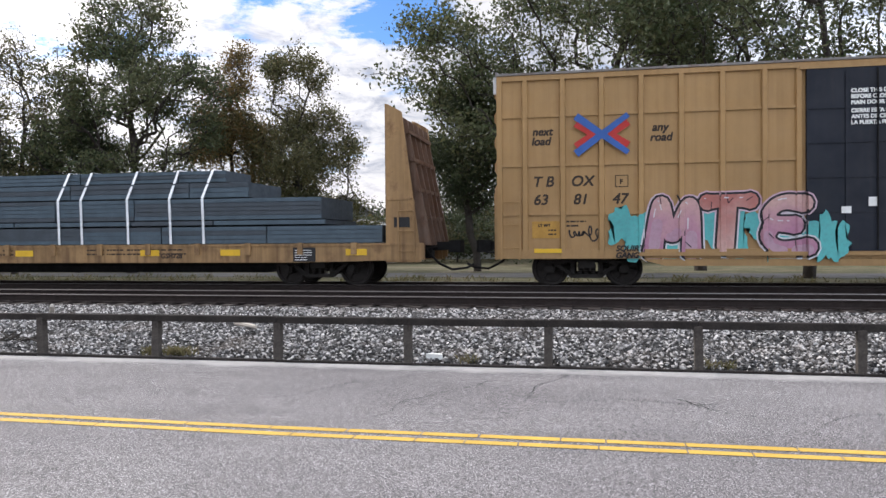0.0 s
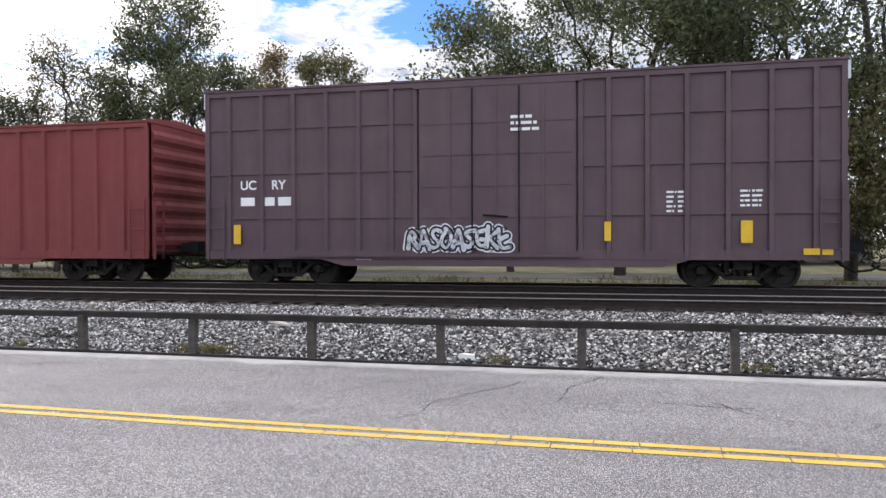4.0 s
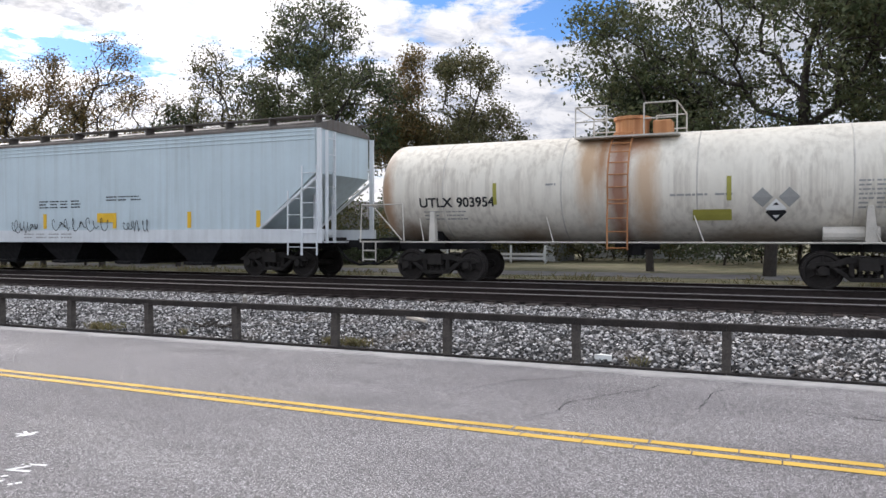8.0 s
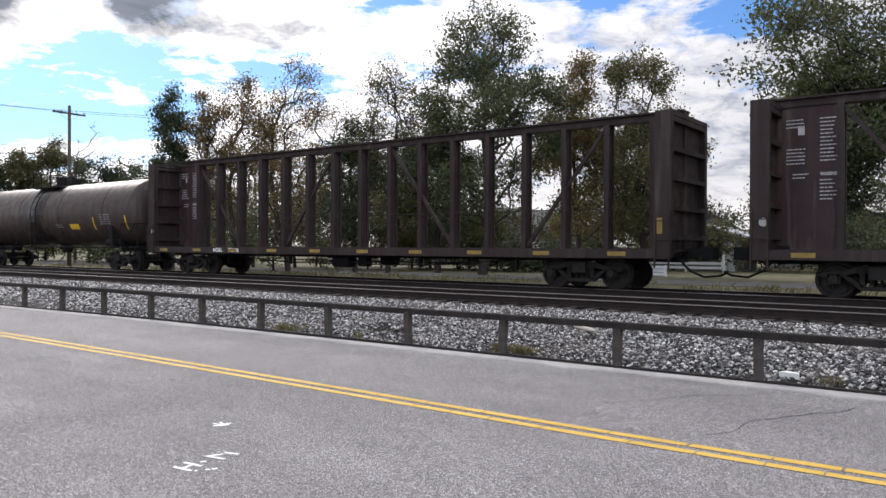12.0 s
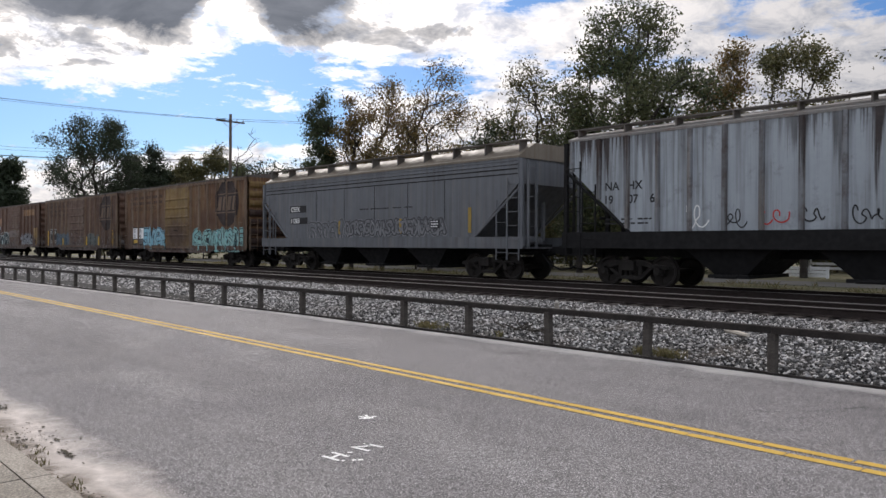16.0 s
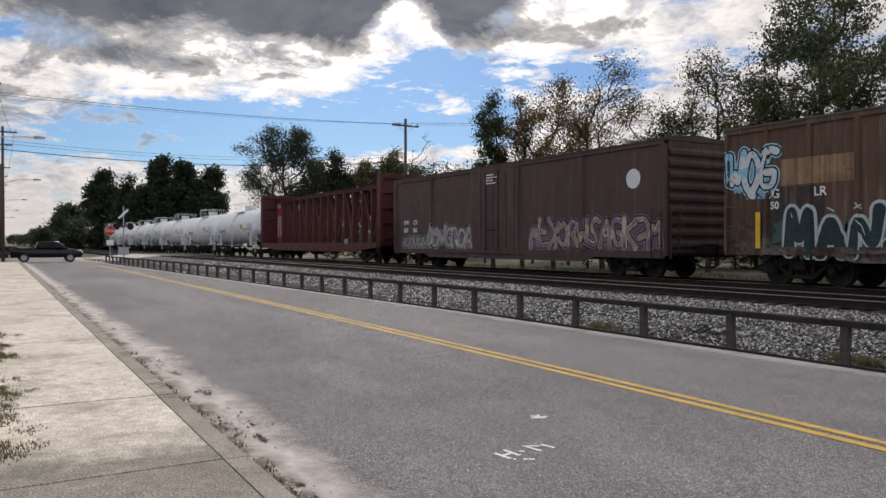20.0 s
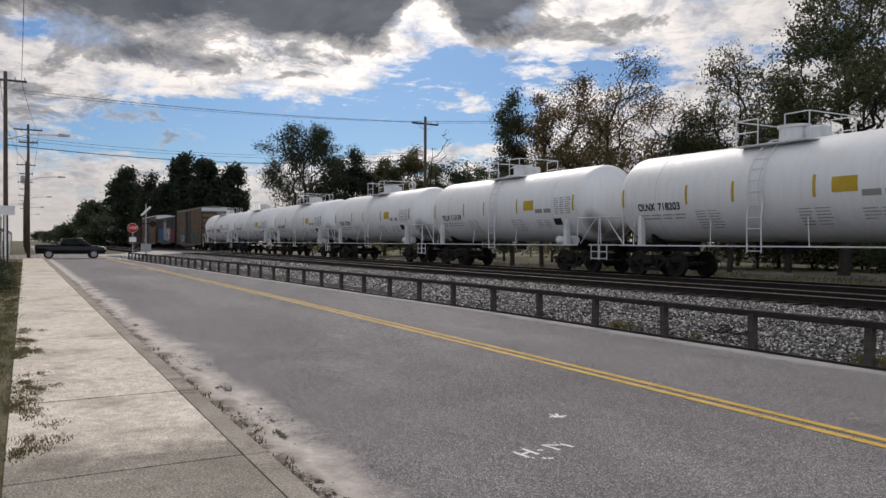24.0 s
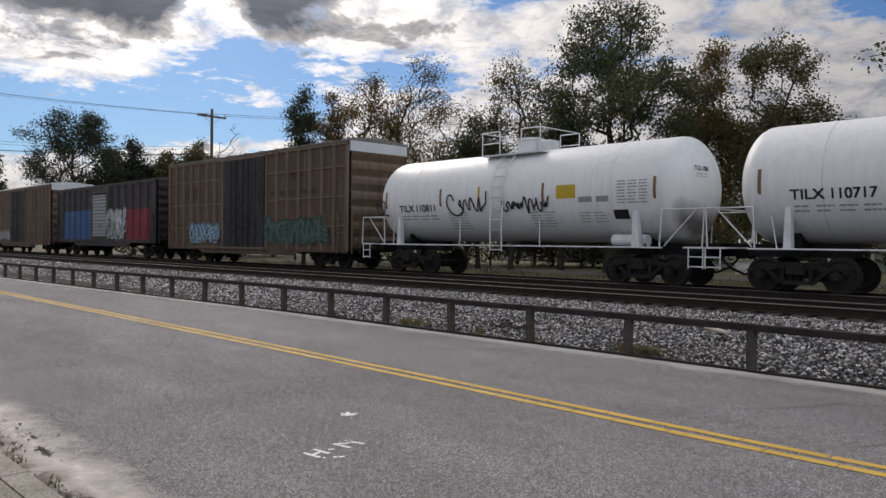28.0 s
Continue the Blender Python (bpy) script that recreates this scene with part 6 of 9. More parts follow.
def on_head(ob, R, zc, x0, depth):
    """Lays flat writing on to the forward head of a tank."""
    for v in ob.data.vertices:
        y, z = v.co.x, v.co.z
        rr = min(0.99, ((y * y + (z - zc) ** 2) ** 0.5) / R)
        v.co = (x0 + depth * (1 - rr * rr) ** 0.5 + 0.014, y, z)
    return ob


def write(car, words, x, z, h, mat="white_paint", y=-1.508, width=None, bold=0.010, slant=0.0):
    return lettering("lettering", words, x, z, h, M[mat], car, y, width, "", bold, slant)


def marks(car, spots, mat="white_paint", y=-1.508):
    for words, x, z, h in spots:
        write(car, words, x, z, h, mat, y)


def train_head():
    # tan hi-cube with a navy door
    m = paint("tan_wagon_paint", TAN, 0.12, dirt=0.22, streak=0.15, fade=0.12, tags=[(-5.2, 0.2, 0.5, 2.1, (TEAL, (0.40, 0.19, 0.28), (0.52, 0.33, 0.30), (0.38, 0.14, 0.12), (0.52, 0.34, 0.42)), ("MTE", -4.35, -0.75))])
    navy = paint("navy_door_paint", (0.012, 0.015, 0.024), 0.05, dirt=0.1, streak=0.04, rough=0.6)
    c = boxcar("tan hi-cube boxcar with a navy door and sprayed pink lettering", 13.4, -2.27, 4.96, m, door=(-0.9, 3.2, "plug"), door_mat=navy, posts=8, style="grid", cap=M["pale_cap"], post_x=[-7.16, -6.27, -5.37, -4.47, -3.57, -2.67, -1.77, -1.05, 3.35, 4.2, 5.1, 6.0, 6.9, 7.75])
    for words, x, z in (("T B", -6.95, 2.28), ("OX", -6.06, 2.28), ("63", -6.95, 1.85), ("81", -6.02, 1.85), ("47", -5.12, 1.85)):
        write(c, words, x, z, 0.25, "brown_paint", bold=0.012, slant=0.2)
    for words, x, z in (("next", -6.98, 3.50), ("load", -7.0, 3.27), ("any", -4.22, 3.52), ("road", -4.26, 3.29)):
        write(c, words, x, z, 0.19, "brown_paint", bold=0.014, slant=0.2)
    ex, ez = -5.36, 3.47
    blue_x = [ribbon((ex - 0.60, ez + 0.44), (ex + 0.60, ez - 0.44), 0.09), ribbon((ex - 0.60, ez - 0.44), (ex + 0.60, ez + 0.44), 0.09)]
    red_v = [ribbon((ex + k * 0.60, ez + 0.27), (ex + k * 0.17, ez - 0.04), 0.085) for k in (-1, 1)] + [ribbon((ex + k * 0.60, ez - 0.27), (ex + k * 0.17, ez + 0.04), 0.085) for k in (-1, 1)]
    for polys, mat_name, dd in ((red_v, "red_paint", 0.004), (blue_x, "blue_paint", 0.010)):
        bm = bmesh.new()
        for i, poly in enumerate(polys):
            bm.faces.new([bm.verts.new((a, -1.590 - dd - i * 0.001, b)) for a, b in poly])
        part("painted_emblem", bm, M[mat_name], c, "bold blue cross with red chevrons")
    plates(c, [(-7.0, -6.35, 1.05, 1.45)], M["dull_amber"], -1.505, "notice_plate")
    write(c, "LT WT", -6.86, 1.32, 0.07, "brown_paint", y=-1.515)
    bars(c, -6.62, 1.22, 0.24, 2, 0.045, 0.05, M["brown_paint"], -1.515, 4)
    plates(c, [(-6.95, -6.3, 0.70, 0.80)], M["yellow_paint"], -1.59)
    for i, line in enumerate(("CLOSE THIS DOOR", "BEFORE CLOSING", "MAIN DOOR")):
        write(c, line, 0.0, 4.20 - i * 0.13, 0.085, y=-1.632)
    for i, line in enumerate(("CIERRE ESTA PUERTA", "ANTES DE CERRAR", "LA PUERTA PRINCIPAL")):
        write(c, line, 0.0, 3.76 - i * 0.13, 0.085, y=-1.632)
    bars(c, -6.2, 1.42, 0.5, 2, 0.05, 0.05, M["brown_paint"], -1.507, 3)
    scrawl(c, -6.15, 0.98, 0.75, 0.34, "black_paint", -1.507, 31, 4, 0.018)
    scrawl(c, -5.15, 1.12, 0.5, 0.32, "brown_paint", -1.507, 32, 4, 0.010)
    for words, z in (("SQUIRT", 0.74), ("GANG", 0.58)):
        write(c, words, -5.05, z, 0.13, "black_paint", y=-1.66, slant=0.25)
    plates(c, [(-5.06, -4.76, 2.50, 2.515), (-5.06, -4.76, 2.235, 2.25), (-5.06, -5.045, 2.235, 2.515), (-4.775, -4.76, 2.235, 2.515)], M["brown_paint"], -1.505, "stencil_box")
    write(c, "F", -4.95, 2.31, 0.11, "brown_paint")
    plates(c, [(0.35, 0.55, 1.7, 1.9), (-0.2, 0.0, 1.55, 1.7), (0.9, 1.15, 1.3, 1.5)], M["white_paint"], -1.632, "door_label")

    # bulkhead flat with dark wrapped lumber
    tanflat = paint("flatcar_tan_paint", (0.37, 0.225, 0.10), 0.5, dirt=0.45, streak=0.5)
    oldwood = plain("weathered_deck_wood", (0.085, 0.070, 0.060), 0.9, 0, 0.4, 3, 30, 0.5, 0.01)
    c = bulkhead_flat("tan bulkhead flatcar with rusty ends loaded with dark lumber", -4.08, -24.72, tanflat, oldwood)
    plates(c, [(-5.5, -2.95, 0.53, 0.86)], M["black_paint"], -1.535, "number_panel")
    write(c, "TTPX", -5.4, 0.60, 0.19, y=-1.547, slant=0.2)
    write(c, "806107", -4.35, 0.60, 0.19, y=-1.547, slant=0.2)
    plates(c, [(x, x + 0.55, 0.66, 0.82) for x in (-8.0, -1.2, 2.6, 4.9, 8.3)], M["yellow_paint"], -1.536)
    plates(c, [(6.9, 7.5, 0.50, 0.86)], M["black_paint"], -1.536, "data_panel")
    bars(c, 6.95, 0.78, 0.5, 5, 0.025, 0.035, None, -1.546, 2)
    for e in (-9.75, 9.75):
        plates(c, [(e - 0.25, e + 0.3, 0.62, 0.92)], M["yellow_paint"], -1.505, "notice_plate")
        plates(c, [(e - 0.2, e + 0.2, 1.35, 1.6)], M["black_paint"], -1.505, "data_panel")
    write(c, "GSH728", 3.2, 0.60, 0.13, "brown_paint", y=-1.537)
    bars(c, -2.6, 0.80, 1.5, 2, 0.05, 0.06, M["brown_paint"], -1.535, 1, cols=3)
    bars(c, 1.0, 0.80, 3.0, 2, 0.05, 0.06, M["brown_paint"], -1.535, 9, cols=5)

    load = thing("lumber_stack", "stack of dark grey-blue boards tied with white straps", "lumber", at=pose(0, 0, 0))
    board = plain("dark_blue_grey_boards", (0.070, 0.098, 0.122), 0.65, 0, 0.25, 3, 40, 0.3, 0.006)
    board2 = plain("darker_boards", (0.058, 0.070, 0.083), 0.7, 0, 0.25, 3, 40, 0.3, 0.006)
    rnd = random.Random(7)
    tiers = [(-8.9, 9.22, 0.97, 1.42, 1.28), (-8.6, 7.7, 1.46, 1.58, 1.28), (-8.5, 7.6, 1.60, 2.16, 1.28), (-7.0, 5.5, 2.20, 2.60, 1.05), (-5.1, 4.7, 2.64, 2.95, 0.75)]
    for k, (a, b, z0, z1, hw) in enumerate(tiers):
        x = a
        while x < b - 0.4:
            x1 = min(b, x + rnd.choice((2.4, 3.0, 3.6, 4.9)))
            if b - x1 < 0.8:
                x1 = b
            bundle = part("board_pack", boxes((x + 0.01, x1 - 0.015, -hw, hw, z0, z1 - 0.008)), board2, load)
            rows = max(1, round((z1 - z0) / 0.115))
            for r in range(rows):
                zz = z0 + (z1 - z0) * r / rows
                j = rnd.uniform(0, 0.02)
                part("board", boxes((x + 0.012, x1 - 0.017 - rnd.uniform(0, 0.015), -hw - 0.045 - j, -hw + 0.01, zz + 0.006, zz + (z1 - z0) / rows - 0.006)), rnd.choice((board, board, board2)), bundle)
            x = x1
    strap = plain("white_strap", (0.72, 0.74, 0.76), 0.5)
    for xb in (-5.75, -5.1, -2.6, 0.0, 0.7, 2.1, 3.35, 4.3):
        bm = bmesh.new()
        lean = rnd.uniform(-0.08, 0.12)
        pts = [(xb + lean, -0.30, 2.98), (xb + lean, -0.82, 2.97), (xb, -1.36, 2.17), (xb + 0.04, -1.37, 0.97)] if xb > -5.2 else [(xb, -0.6, 2.62), (xb, -1.10, 2.61), (xb, -1.36, 2.17), (xb + 0.12, -1.37, 0.97)]
        for p, q in zip(pts, pts[1:]):
            v = [bm.verts.new(w) for w in ((p[0] - 0.035, p[1], p[2]), (p[0] + 0.035, p[1], p[2]), (q[0] + 0.035, q[1], q[2]), (q[0] - 0.035, q[1], q[2]))]
            v2 = [bm.verts.new((w.co.x, w.co.y - 0.006, w.co.z + 0.004)) for w in v]
            bm.faces.new(v)
            bm.faces.new(v2[::-1])
            for i in range(4):
                bm.faces.new((v[i], v2[i], v2[(i + 1) % 4], v[(i + 1) % 4]))
        part("strap", bm, strap, load, "white webbing strap")
    CARS.append((load, (-4.08 - 24.72) / 2))

    # two plum boxcars with a maroon one between
    plum = (0.050, 0.025, 0.034)
    m = paint("plum_wagon_paint", plum, 0.08, dirt=0.18, streak=0.08, fade=0.12, tags=[(-7.1, -2.0, 0.55, 1.80, ((0.10, 0.22, 0.24), PINK, (0.34, 0.52, 0.52), (0.52, 0.34, 0.44), WHITE)), (1.9, 6.25, 0.55, 1.75, ((0.06, 0.04, 0.06), (0.42, 0.26, 0.36), (0.56, 0.54, 0.60), (0.20, 0.17, 0.22), (0.62, 0.60, 0.64)), ("DANDAH", 2.0, 6.15))])
    c = boxcar("plum hi-cube boxcar with sprayed lettering and a white end band", -26.65, -42.25, 4.97, m, roof=m, door=(-1.88, 1.94, "plug"), posts=6, style="grid", cap=M["pale_cap"], post_x=[-7.11, -6.18, -5.28, -4.38, -3.5, -2.62, -2.0, 2.05, 2.70, 3.57, 4.45, 5.34, 6.25, 7.16])
    marks(c, [("UC", -6.80, 2.38, 0.24), ("RY", -5.90, 2.38, 0.24), ("15", -6.80, 1.93, 0.24), ("65", -5.92, 1.93, 0.24), ("3", -5.02, 1.93, 0.24)])
    for i, line in enumerate(("CLOSE AND LOCK", "DOOR BEFORE", "MOVING CAR")):
        write(c, line, 0.45 + i * 0.08, 3.93 - i * 0.15, 0.10, y=-1.645)
    plates(c, [(-6.95, -6.75, 0.95, 1.45), (-4.0, -3.85, 0.95, 1.4), (-1.6, -1.48, 1.1, 1.6), (1.58, 1.7, 1.1, 1.6), (5.0, 5.15, 0.95, 1.4), (6.75, 7.0, 0.95, 1.5)], M["yellow_paint"], -1.612)
    plates(c, [(6.9, 7.5, 0.68, 0.82)], M["yellow_paint"], -1.612, "notice_plate")
    bars(c, 5.5, 2.42, 0.6, 6, 0.05, 0.045, None, -1.508, 4, cols=2)
    bars(c, 6.5, 2.42, 0.65, 5, 0.05, 0.045, None, -1.508, 5, cols=2)
    bars(c, -1.6, 3.05, 0.25, 3, 0.04, 0.04, None, -1.645, 6)
    bars(c, -0.9, 1.45, 0.6, 1, 0.05, 0.04, None, -1.645, 7)
    plates(c, [(-0.15, 0.08, 1.55, 1.78), (0.35, 0.5, 1.85, 2.0)], M["white_paint"], -1.645, "door_label")
    bars(c, -4.2, 1.90, 0.3, 1, 0.2, 0.02, None, -1.508, 2)

    maroon = (0.088, 0.037, 0.040)
    m = paint("maroon_wagon_paint", maroon, 0.22, dirt=0.3, streak=0.2, tags=[(2.7, 6.2, 0.72, 1.62, ((0.30, 0.13, 0.11), (0.40, 0.26, 0.22), (0.24, 0.10, 0.09)))])
    c = boxcar("weathered maroon boxcar with a slatted sliding door", -44.6, -60.16, 4.86, m, door=(-1.92, 2.03, "slats"), posts=4, style="smooth", post_x=[-6.95, -5.79, -4.65, -3.51, -2.38, 2.62, 3.77, 4.93, 6.05, 7.23], cap=plain("dusty_pink_band", (0.42, 0.30, 0.30), 0.6), floor=0.82, sill=0.66)
    marks(c, [("CI", -6.82, 2.40, 0.26), ("RR", -6.28, 2.40, 0.26)])
    marks(c, [("44", -5.4, 2.40, 0.24), ("40", -4.35, 2.40, 0.24)], "dull_stencil")
    bars(c, -5.3, 1.95, 0.5, 3, 0.05, 0.06, M["dull_stencil"], -1.508, 1, cols=2)
    bars(c, -6.8, 1.90, 0.6, 3, 0.04, 0.05, M["dull_stencil"], -1.508, 1)
    plates(c, [(-5.6, -4.95, 1.18, 1.36), (6.3, 7.0, 1.15, 1.36)], M["amber"], -1.510, "notice_plate")
    plates(c, [(-7.72, -7.64, 0.9, 1.7), (7.6, 7.7, 0.9, 1.75)], M["yellow_paint"], -1.60)
    plates(c, [(-2.6, -2.1, 0.68, 0.8), (2.2, 2.8, 0.68, 0.8), (-4.9, -4.5, 0.70, 0.8), (5.1, 5.8, 0.70, 0.82)], M["yellow_paint"], -1.605)
    part("side_hatch", boxes((-3.5, -2.7, -1.56, -1.5, 1.15, 2.0)), m, c)
    scrawl(c, -6.6, 1.0, 0.9, 0.6, "dull_stencil", -1.612, 21, 3)
    scrawl(c, -5.2, 0.72, 1.6, 0.35, "dull_stencil", -1.622, 22, 3)
    scrawl(c, -1.3, 0.95, 2.6, 0.6, "dull_stencil", -1.66, 23, 3)

    m = paint("plum_wagon_paint_worn", (0.095, 0.060, 0.070), 0.06, dirt=0.2, streak=0.1, fade=0.15, tags=[(-2.2, 0.4, 0.75, 1.35, ((0.34, 0.33, 0.36), (0.20, 0.16, 0.19), WHITE))])
    c = boxcar("faded plum hi-cube boxcar with white end band", -62.16, -77.75, 4.97, m, roof=m, door=(-1.88, 1.94, "plug"), posts=6, style="grid", cap=M["pale_cap"], post_x=[-7.11, -6.18, -5.28, -4.38, -3.5, -2.62, -2.0, 2.05, 2.70, 3.57, 4.45, 5.34, 6.25, 7.16])
    bars(c, 4.0, 2.1, 0.5, 5, 0.06, 0.05, None, -1.508, 8, cols=2)
    bars(c, 5.6, 2.1, 0.5, 4, 0.06, 0.05, None, -1.508, 9, cols=2)
    bars(c, 0.4, 3.95, 0.8, 3, 0.09, 0.06, None, -1.645, 6)
    marks(c, [("UC", -6.80, 2.38, 0.24), ("RY", -5.90, 2.38, 0.24)])
    bars(c, -6.8, 1.95, 1.6, 1, 0.22, 0.04, None, -1.508, 6, cols=3)
    plates(c, [(2.6, 2.75, 1.0, 1.45), (5.6, 5.85, 0.95, 1.45), (-6.95, -6.75, 0.95, 1.45)], M["yellow_paint"], -1.612)
    plates(c, [(6.9, 7.5, 0.68, 0.82)], M["yellow_paint"], -1.612, "notice_plate")


M["dull_stencil"] = plain("worn_stencil_paint", (0.26, 0.15, 0.14), 0.7, 0, 0.2, 3, 30, 0)


def train_reds():
    red = (0.185, 0.040, 0.040)
    m = paint("red_oxide_paint_bright", red, 0.10, dirt=0.22, streak=0.1, fade=0.12, tags=[(-5.4, -0.2, 0.6, 1.95, ((0.33, 0.24, 0.10), (0.30, 0.30, 0.46), (0.30, 0.52, 0.66), (0.34, 0.58, 0.70), SKY_BLUE), ("RONE", -4.75, -0.55))])
    c = boxcar("red oxide boxcar with sprayed light blue lettering", -79.5, -95.0, 4.30, m, roof=m, door=(-1.5, 1.55, "panel"), posts=6, style="post", post_x=[-7.14, -6.3, -5.44, -4.58, -3.71, -2.85, -2.02, 1.9, 2.7, 3.55, 4.4, 5.25, 6.1, 6.95])
    marks(c, [("LR", -7.0, 2.42, 0.26), ("S", -6.05, 2.42, 0.26), ("33", -7.0, 1.95, 0.26), ("61", -6.1, 1.95, 0.26)])
    bars(c, -6.65, 1.45, 0.45, 2, 0.06, 0.05, None, -1.508, 1)
    bars(c, -5.6, 1.45, 0.45, 2, 0.06, 0.05, None, -1.508, 2)
    bars(c, -1.9, 2.9, 0.35, 3, 0.04, 0.05, None, -1.508, 3)
    bars(c, 0.0, 3.05, 1.1, 2, 0.05, 0.28, None, -1.612, 4)
    plates(c, [(-6.7, -6.1, 0.62, 0.82), (-0.9, -0.2, 0.55, 0.72)], M["yellow_paint"], -1.60)

    for (xr, xl, tags, num, kind, seed) in (
        (-96.75, -112.34, [(-7.85, -0.3, 0.52, 2.25, (LILAC, (0.36, 0.60, 0.62), (0.30, 0.28, 0.50), (0.42, 0.62, 0.64))), (0.5, 7.9, 0.50, 2.45, ((0.08, 0.07, 0.10), (0.20, 0.14, 0.20), (0.04, 0.04, 0.06), (0.32, 0.26, 0.34)))], ("LRS", "32", "19"), "panel", 1),
        (-165.77, -181.31, [(-6.8, -1.4, 0.55, 2.15, ((0.04, 0.08, 0.10), (0.02, 0.03, 0.04), (0.03, 0.05, 0.06), (0.02, 0.03, 0.04), (0.30, 0.55, 0.55)), ("BUHR", -6.6, -1.6)), (1.7, 6.3, 0.52, 2.2, ((0.24, 0.52, 0.52), (0.10, 0.30, 0.34), (0.40, 0.62, 0.62)))], ("LRS", "24", "44"), "slats", 2)):
        m = paint("red_oxide_paint", red if seed == 1 else (0.128, 0.034, 0.035), 0.12, dirt=0.25, streak=0.12, fade=0.14, tags=tags)
        c = boxcar("red oxide boxcar with sprayed shapes and large white blocks" if seed == 1 else "dark red boxcar with dark sprayed lettering and white blocks", xr, xl, 4.30, m, roof=m, door=(-1.55, 1.47, kind), style="post", post_x=[-7.06, -6.13, -5.23, -4.33, -3.48, -2.59, -1.75, 1.75, 2.67, 3.55, 4.41, 5.28, 6.12, 6.97, 7.7] if seed == 1 else [-6.96, -6.02, -5.14, -4.29, -3.41, -2.56, 1.8, 2.7, 3.56, 4.45, 5.32, 6.17, 7.04])
        for k, x in enumerate((4.64, 5.50, 6.35, 7.14) if seed == 1 else (3.80, 4.68, 5.55, 6.40)):
            part("painted_emblem", boxes((x, x + 0.40, -1.512, -1.501, 3.27 + seed * 0.02, 3.75 + seed * 0.02)), M["white_paint"], c, "plain white block of the large lettering")
        marks(c, [(num[0], -5.98 if seed == 1 else -6.45, 1.98 if seed == 1 else 2.16, 0.22), (num[1], -5.9 if seed == 1 else -6.55, 1.55 if seed == 1 else 1.75, 0.22), (num[2], -5.0 if seed == 1 else -5.8, 1.55 if seed == 1 else 1.75, 0.22)])
        bars(c, -1.1, 2.9, 0.6, 2, 0.05, 0.06, None, -1.612, 4)
        bars(c, 0.1, 1.9, 0.8, 3, 0.06, 0.06, None, -1.612, 5)
        bars(c, -2.3, 2.8, 0.3, 3, 0.04, 0.04, None, -1.508, 6)
        if seed == 1:
            plates(c, [(-7.0, -6.85, 0.95, 1.75), (-4.1, -3.98, 0.95, 1.4), (1.7, 1.85, 0.85, 1.35), (4.0, 4.15, 0.85, 1.35), (6.55, 6.7, 0.85, 1.8), (-1.85, -1.7, 0.9, 1.4)], M["yellow_paint"], -1.60)
        else:
            bars(c, 6.9, 1.9, 0.4, 6, 0.05, 0.06, None, -1.508, 5)
            plates(c, [(6.9, 7.5, 0.95, 1.2), (-7.6, -7.1, 1.0, 1.2)], M["amber"], -1.508, "notice_plate")

    # peeling sky-blue boxcar
    m = paint("peeling_blue_paint", (0.25, 0.36, 0.50), 0.10, dirt=0.3, streak=0.25, fade=0.12, flake=(4.4, -0.01, 0.9, 1.1, 0.9), drip=(4.6, 0.10, (0.05, 0.035, 0.034)), rust_color=(0.05, 0.035, 0.03))
    dm = paint("blistered_door_paint", (0.30, 0.36, 0.42), 0.2, dirt=0.3, flake=(6.4, 0.03, 0.30, 2.4, 0.5), rust_color=(0.05, 0.035, 0.03))
    edge = paint("grey_blue_posts", (0.12, 0.145, 0.18), 0.55, dirt=0.4, rust_color=(0.05, 0.035, 0.03))
    c = boxcar("peeling sky-blue boxcar with a rusted door", -113.85, -129.25, 4.28, m, roof=M["roof_dark"], door=(-1.42, 1.69, "panel"), door_mat=dm, posts=7, style="post", post_x=[-6.81, -5.89, -5.1, -4.23, -3.34, -2.51, -1.65, 1.9, 2.78, 3.67, 4.54, 5.4, 6.28, 7.18], rib_mat=edge, sill_mat=edge)
    marks(c, [("M B", -6.6, 1.58, 0.22), ("52", -5.72, 1.58, 0.22), ("70", -4.85, 1.58, 0.22)])
    bars(c, -6.5, 1.95, 1.6, 1, 0.24, 0.05, None, -1.508, 3, cols=4)
    plates(c, [(4.95, 5.55, 1.05, 1.45)], M["black_paint"], -1.508, "data_panel")
    bars(c, 5.0, 1.35, 0.5, 4, 0.04, 0.04, None, -1.52, 3)
    plates(c, [(6.9, 7.15, 1.05, 1.55), (-7.4, -7.25, 1.05, 1.5)], M["amber"], -1.60)
    plates(c, [(x, x + 0.5, 0.46, 0.56) for x in (-4.9, -1.9, 0.3, 2.6, 5.3)], M["yellow_paint"], -1.60)


M["roof_dark"] = paint("dark_roof_metal", (0.085, 0.075, 0.07), 0.5, streak=0.2, dirt=0.0)


def barrel_marks(c, R, zc, spots, mat="black_paint"):
    for words, x, z, h, wd in spots:
        ob = lettering("lettering", words, x, z, h, M[mat], c, 0, wd, "", 0.012)
        wrap(ob, R, zc)


def barrel_bars(c, R, zc, x, z, w, rows, h, gap, mat, seed=0, cols=1):
    wrap(bars(c, x, z, w, rows, h, gap, M[mat], 0, seed, cols=cols), R, zc)


def barrel_plate(c, R, zc, x0, x1, z0, z1, mat, name="notice_plate"):
    bm = bmesh.new()
    n = max(1, int((z1 - z0) / 0.12))
    a = [bm.verts.new((x0, 0, z0 + (z1 - z0) * i / n)) for i in range(n + 1)]
    b = [bm.verts.new((x1, 0, z0 + (z1 - z0) * i / n)) for i in range(n + 1)]
    for i in range(n):
        bm.faces.new((a[i], b[i], b[i + 1], a[i + 1]))
    wrap(part(name, bm, M[mat], c), R + 0.003, zc)


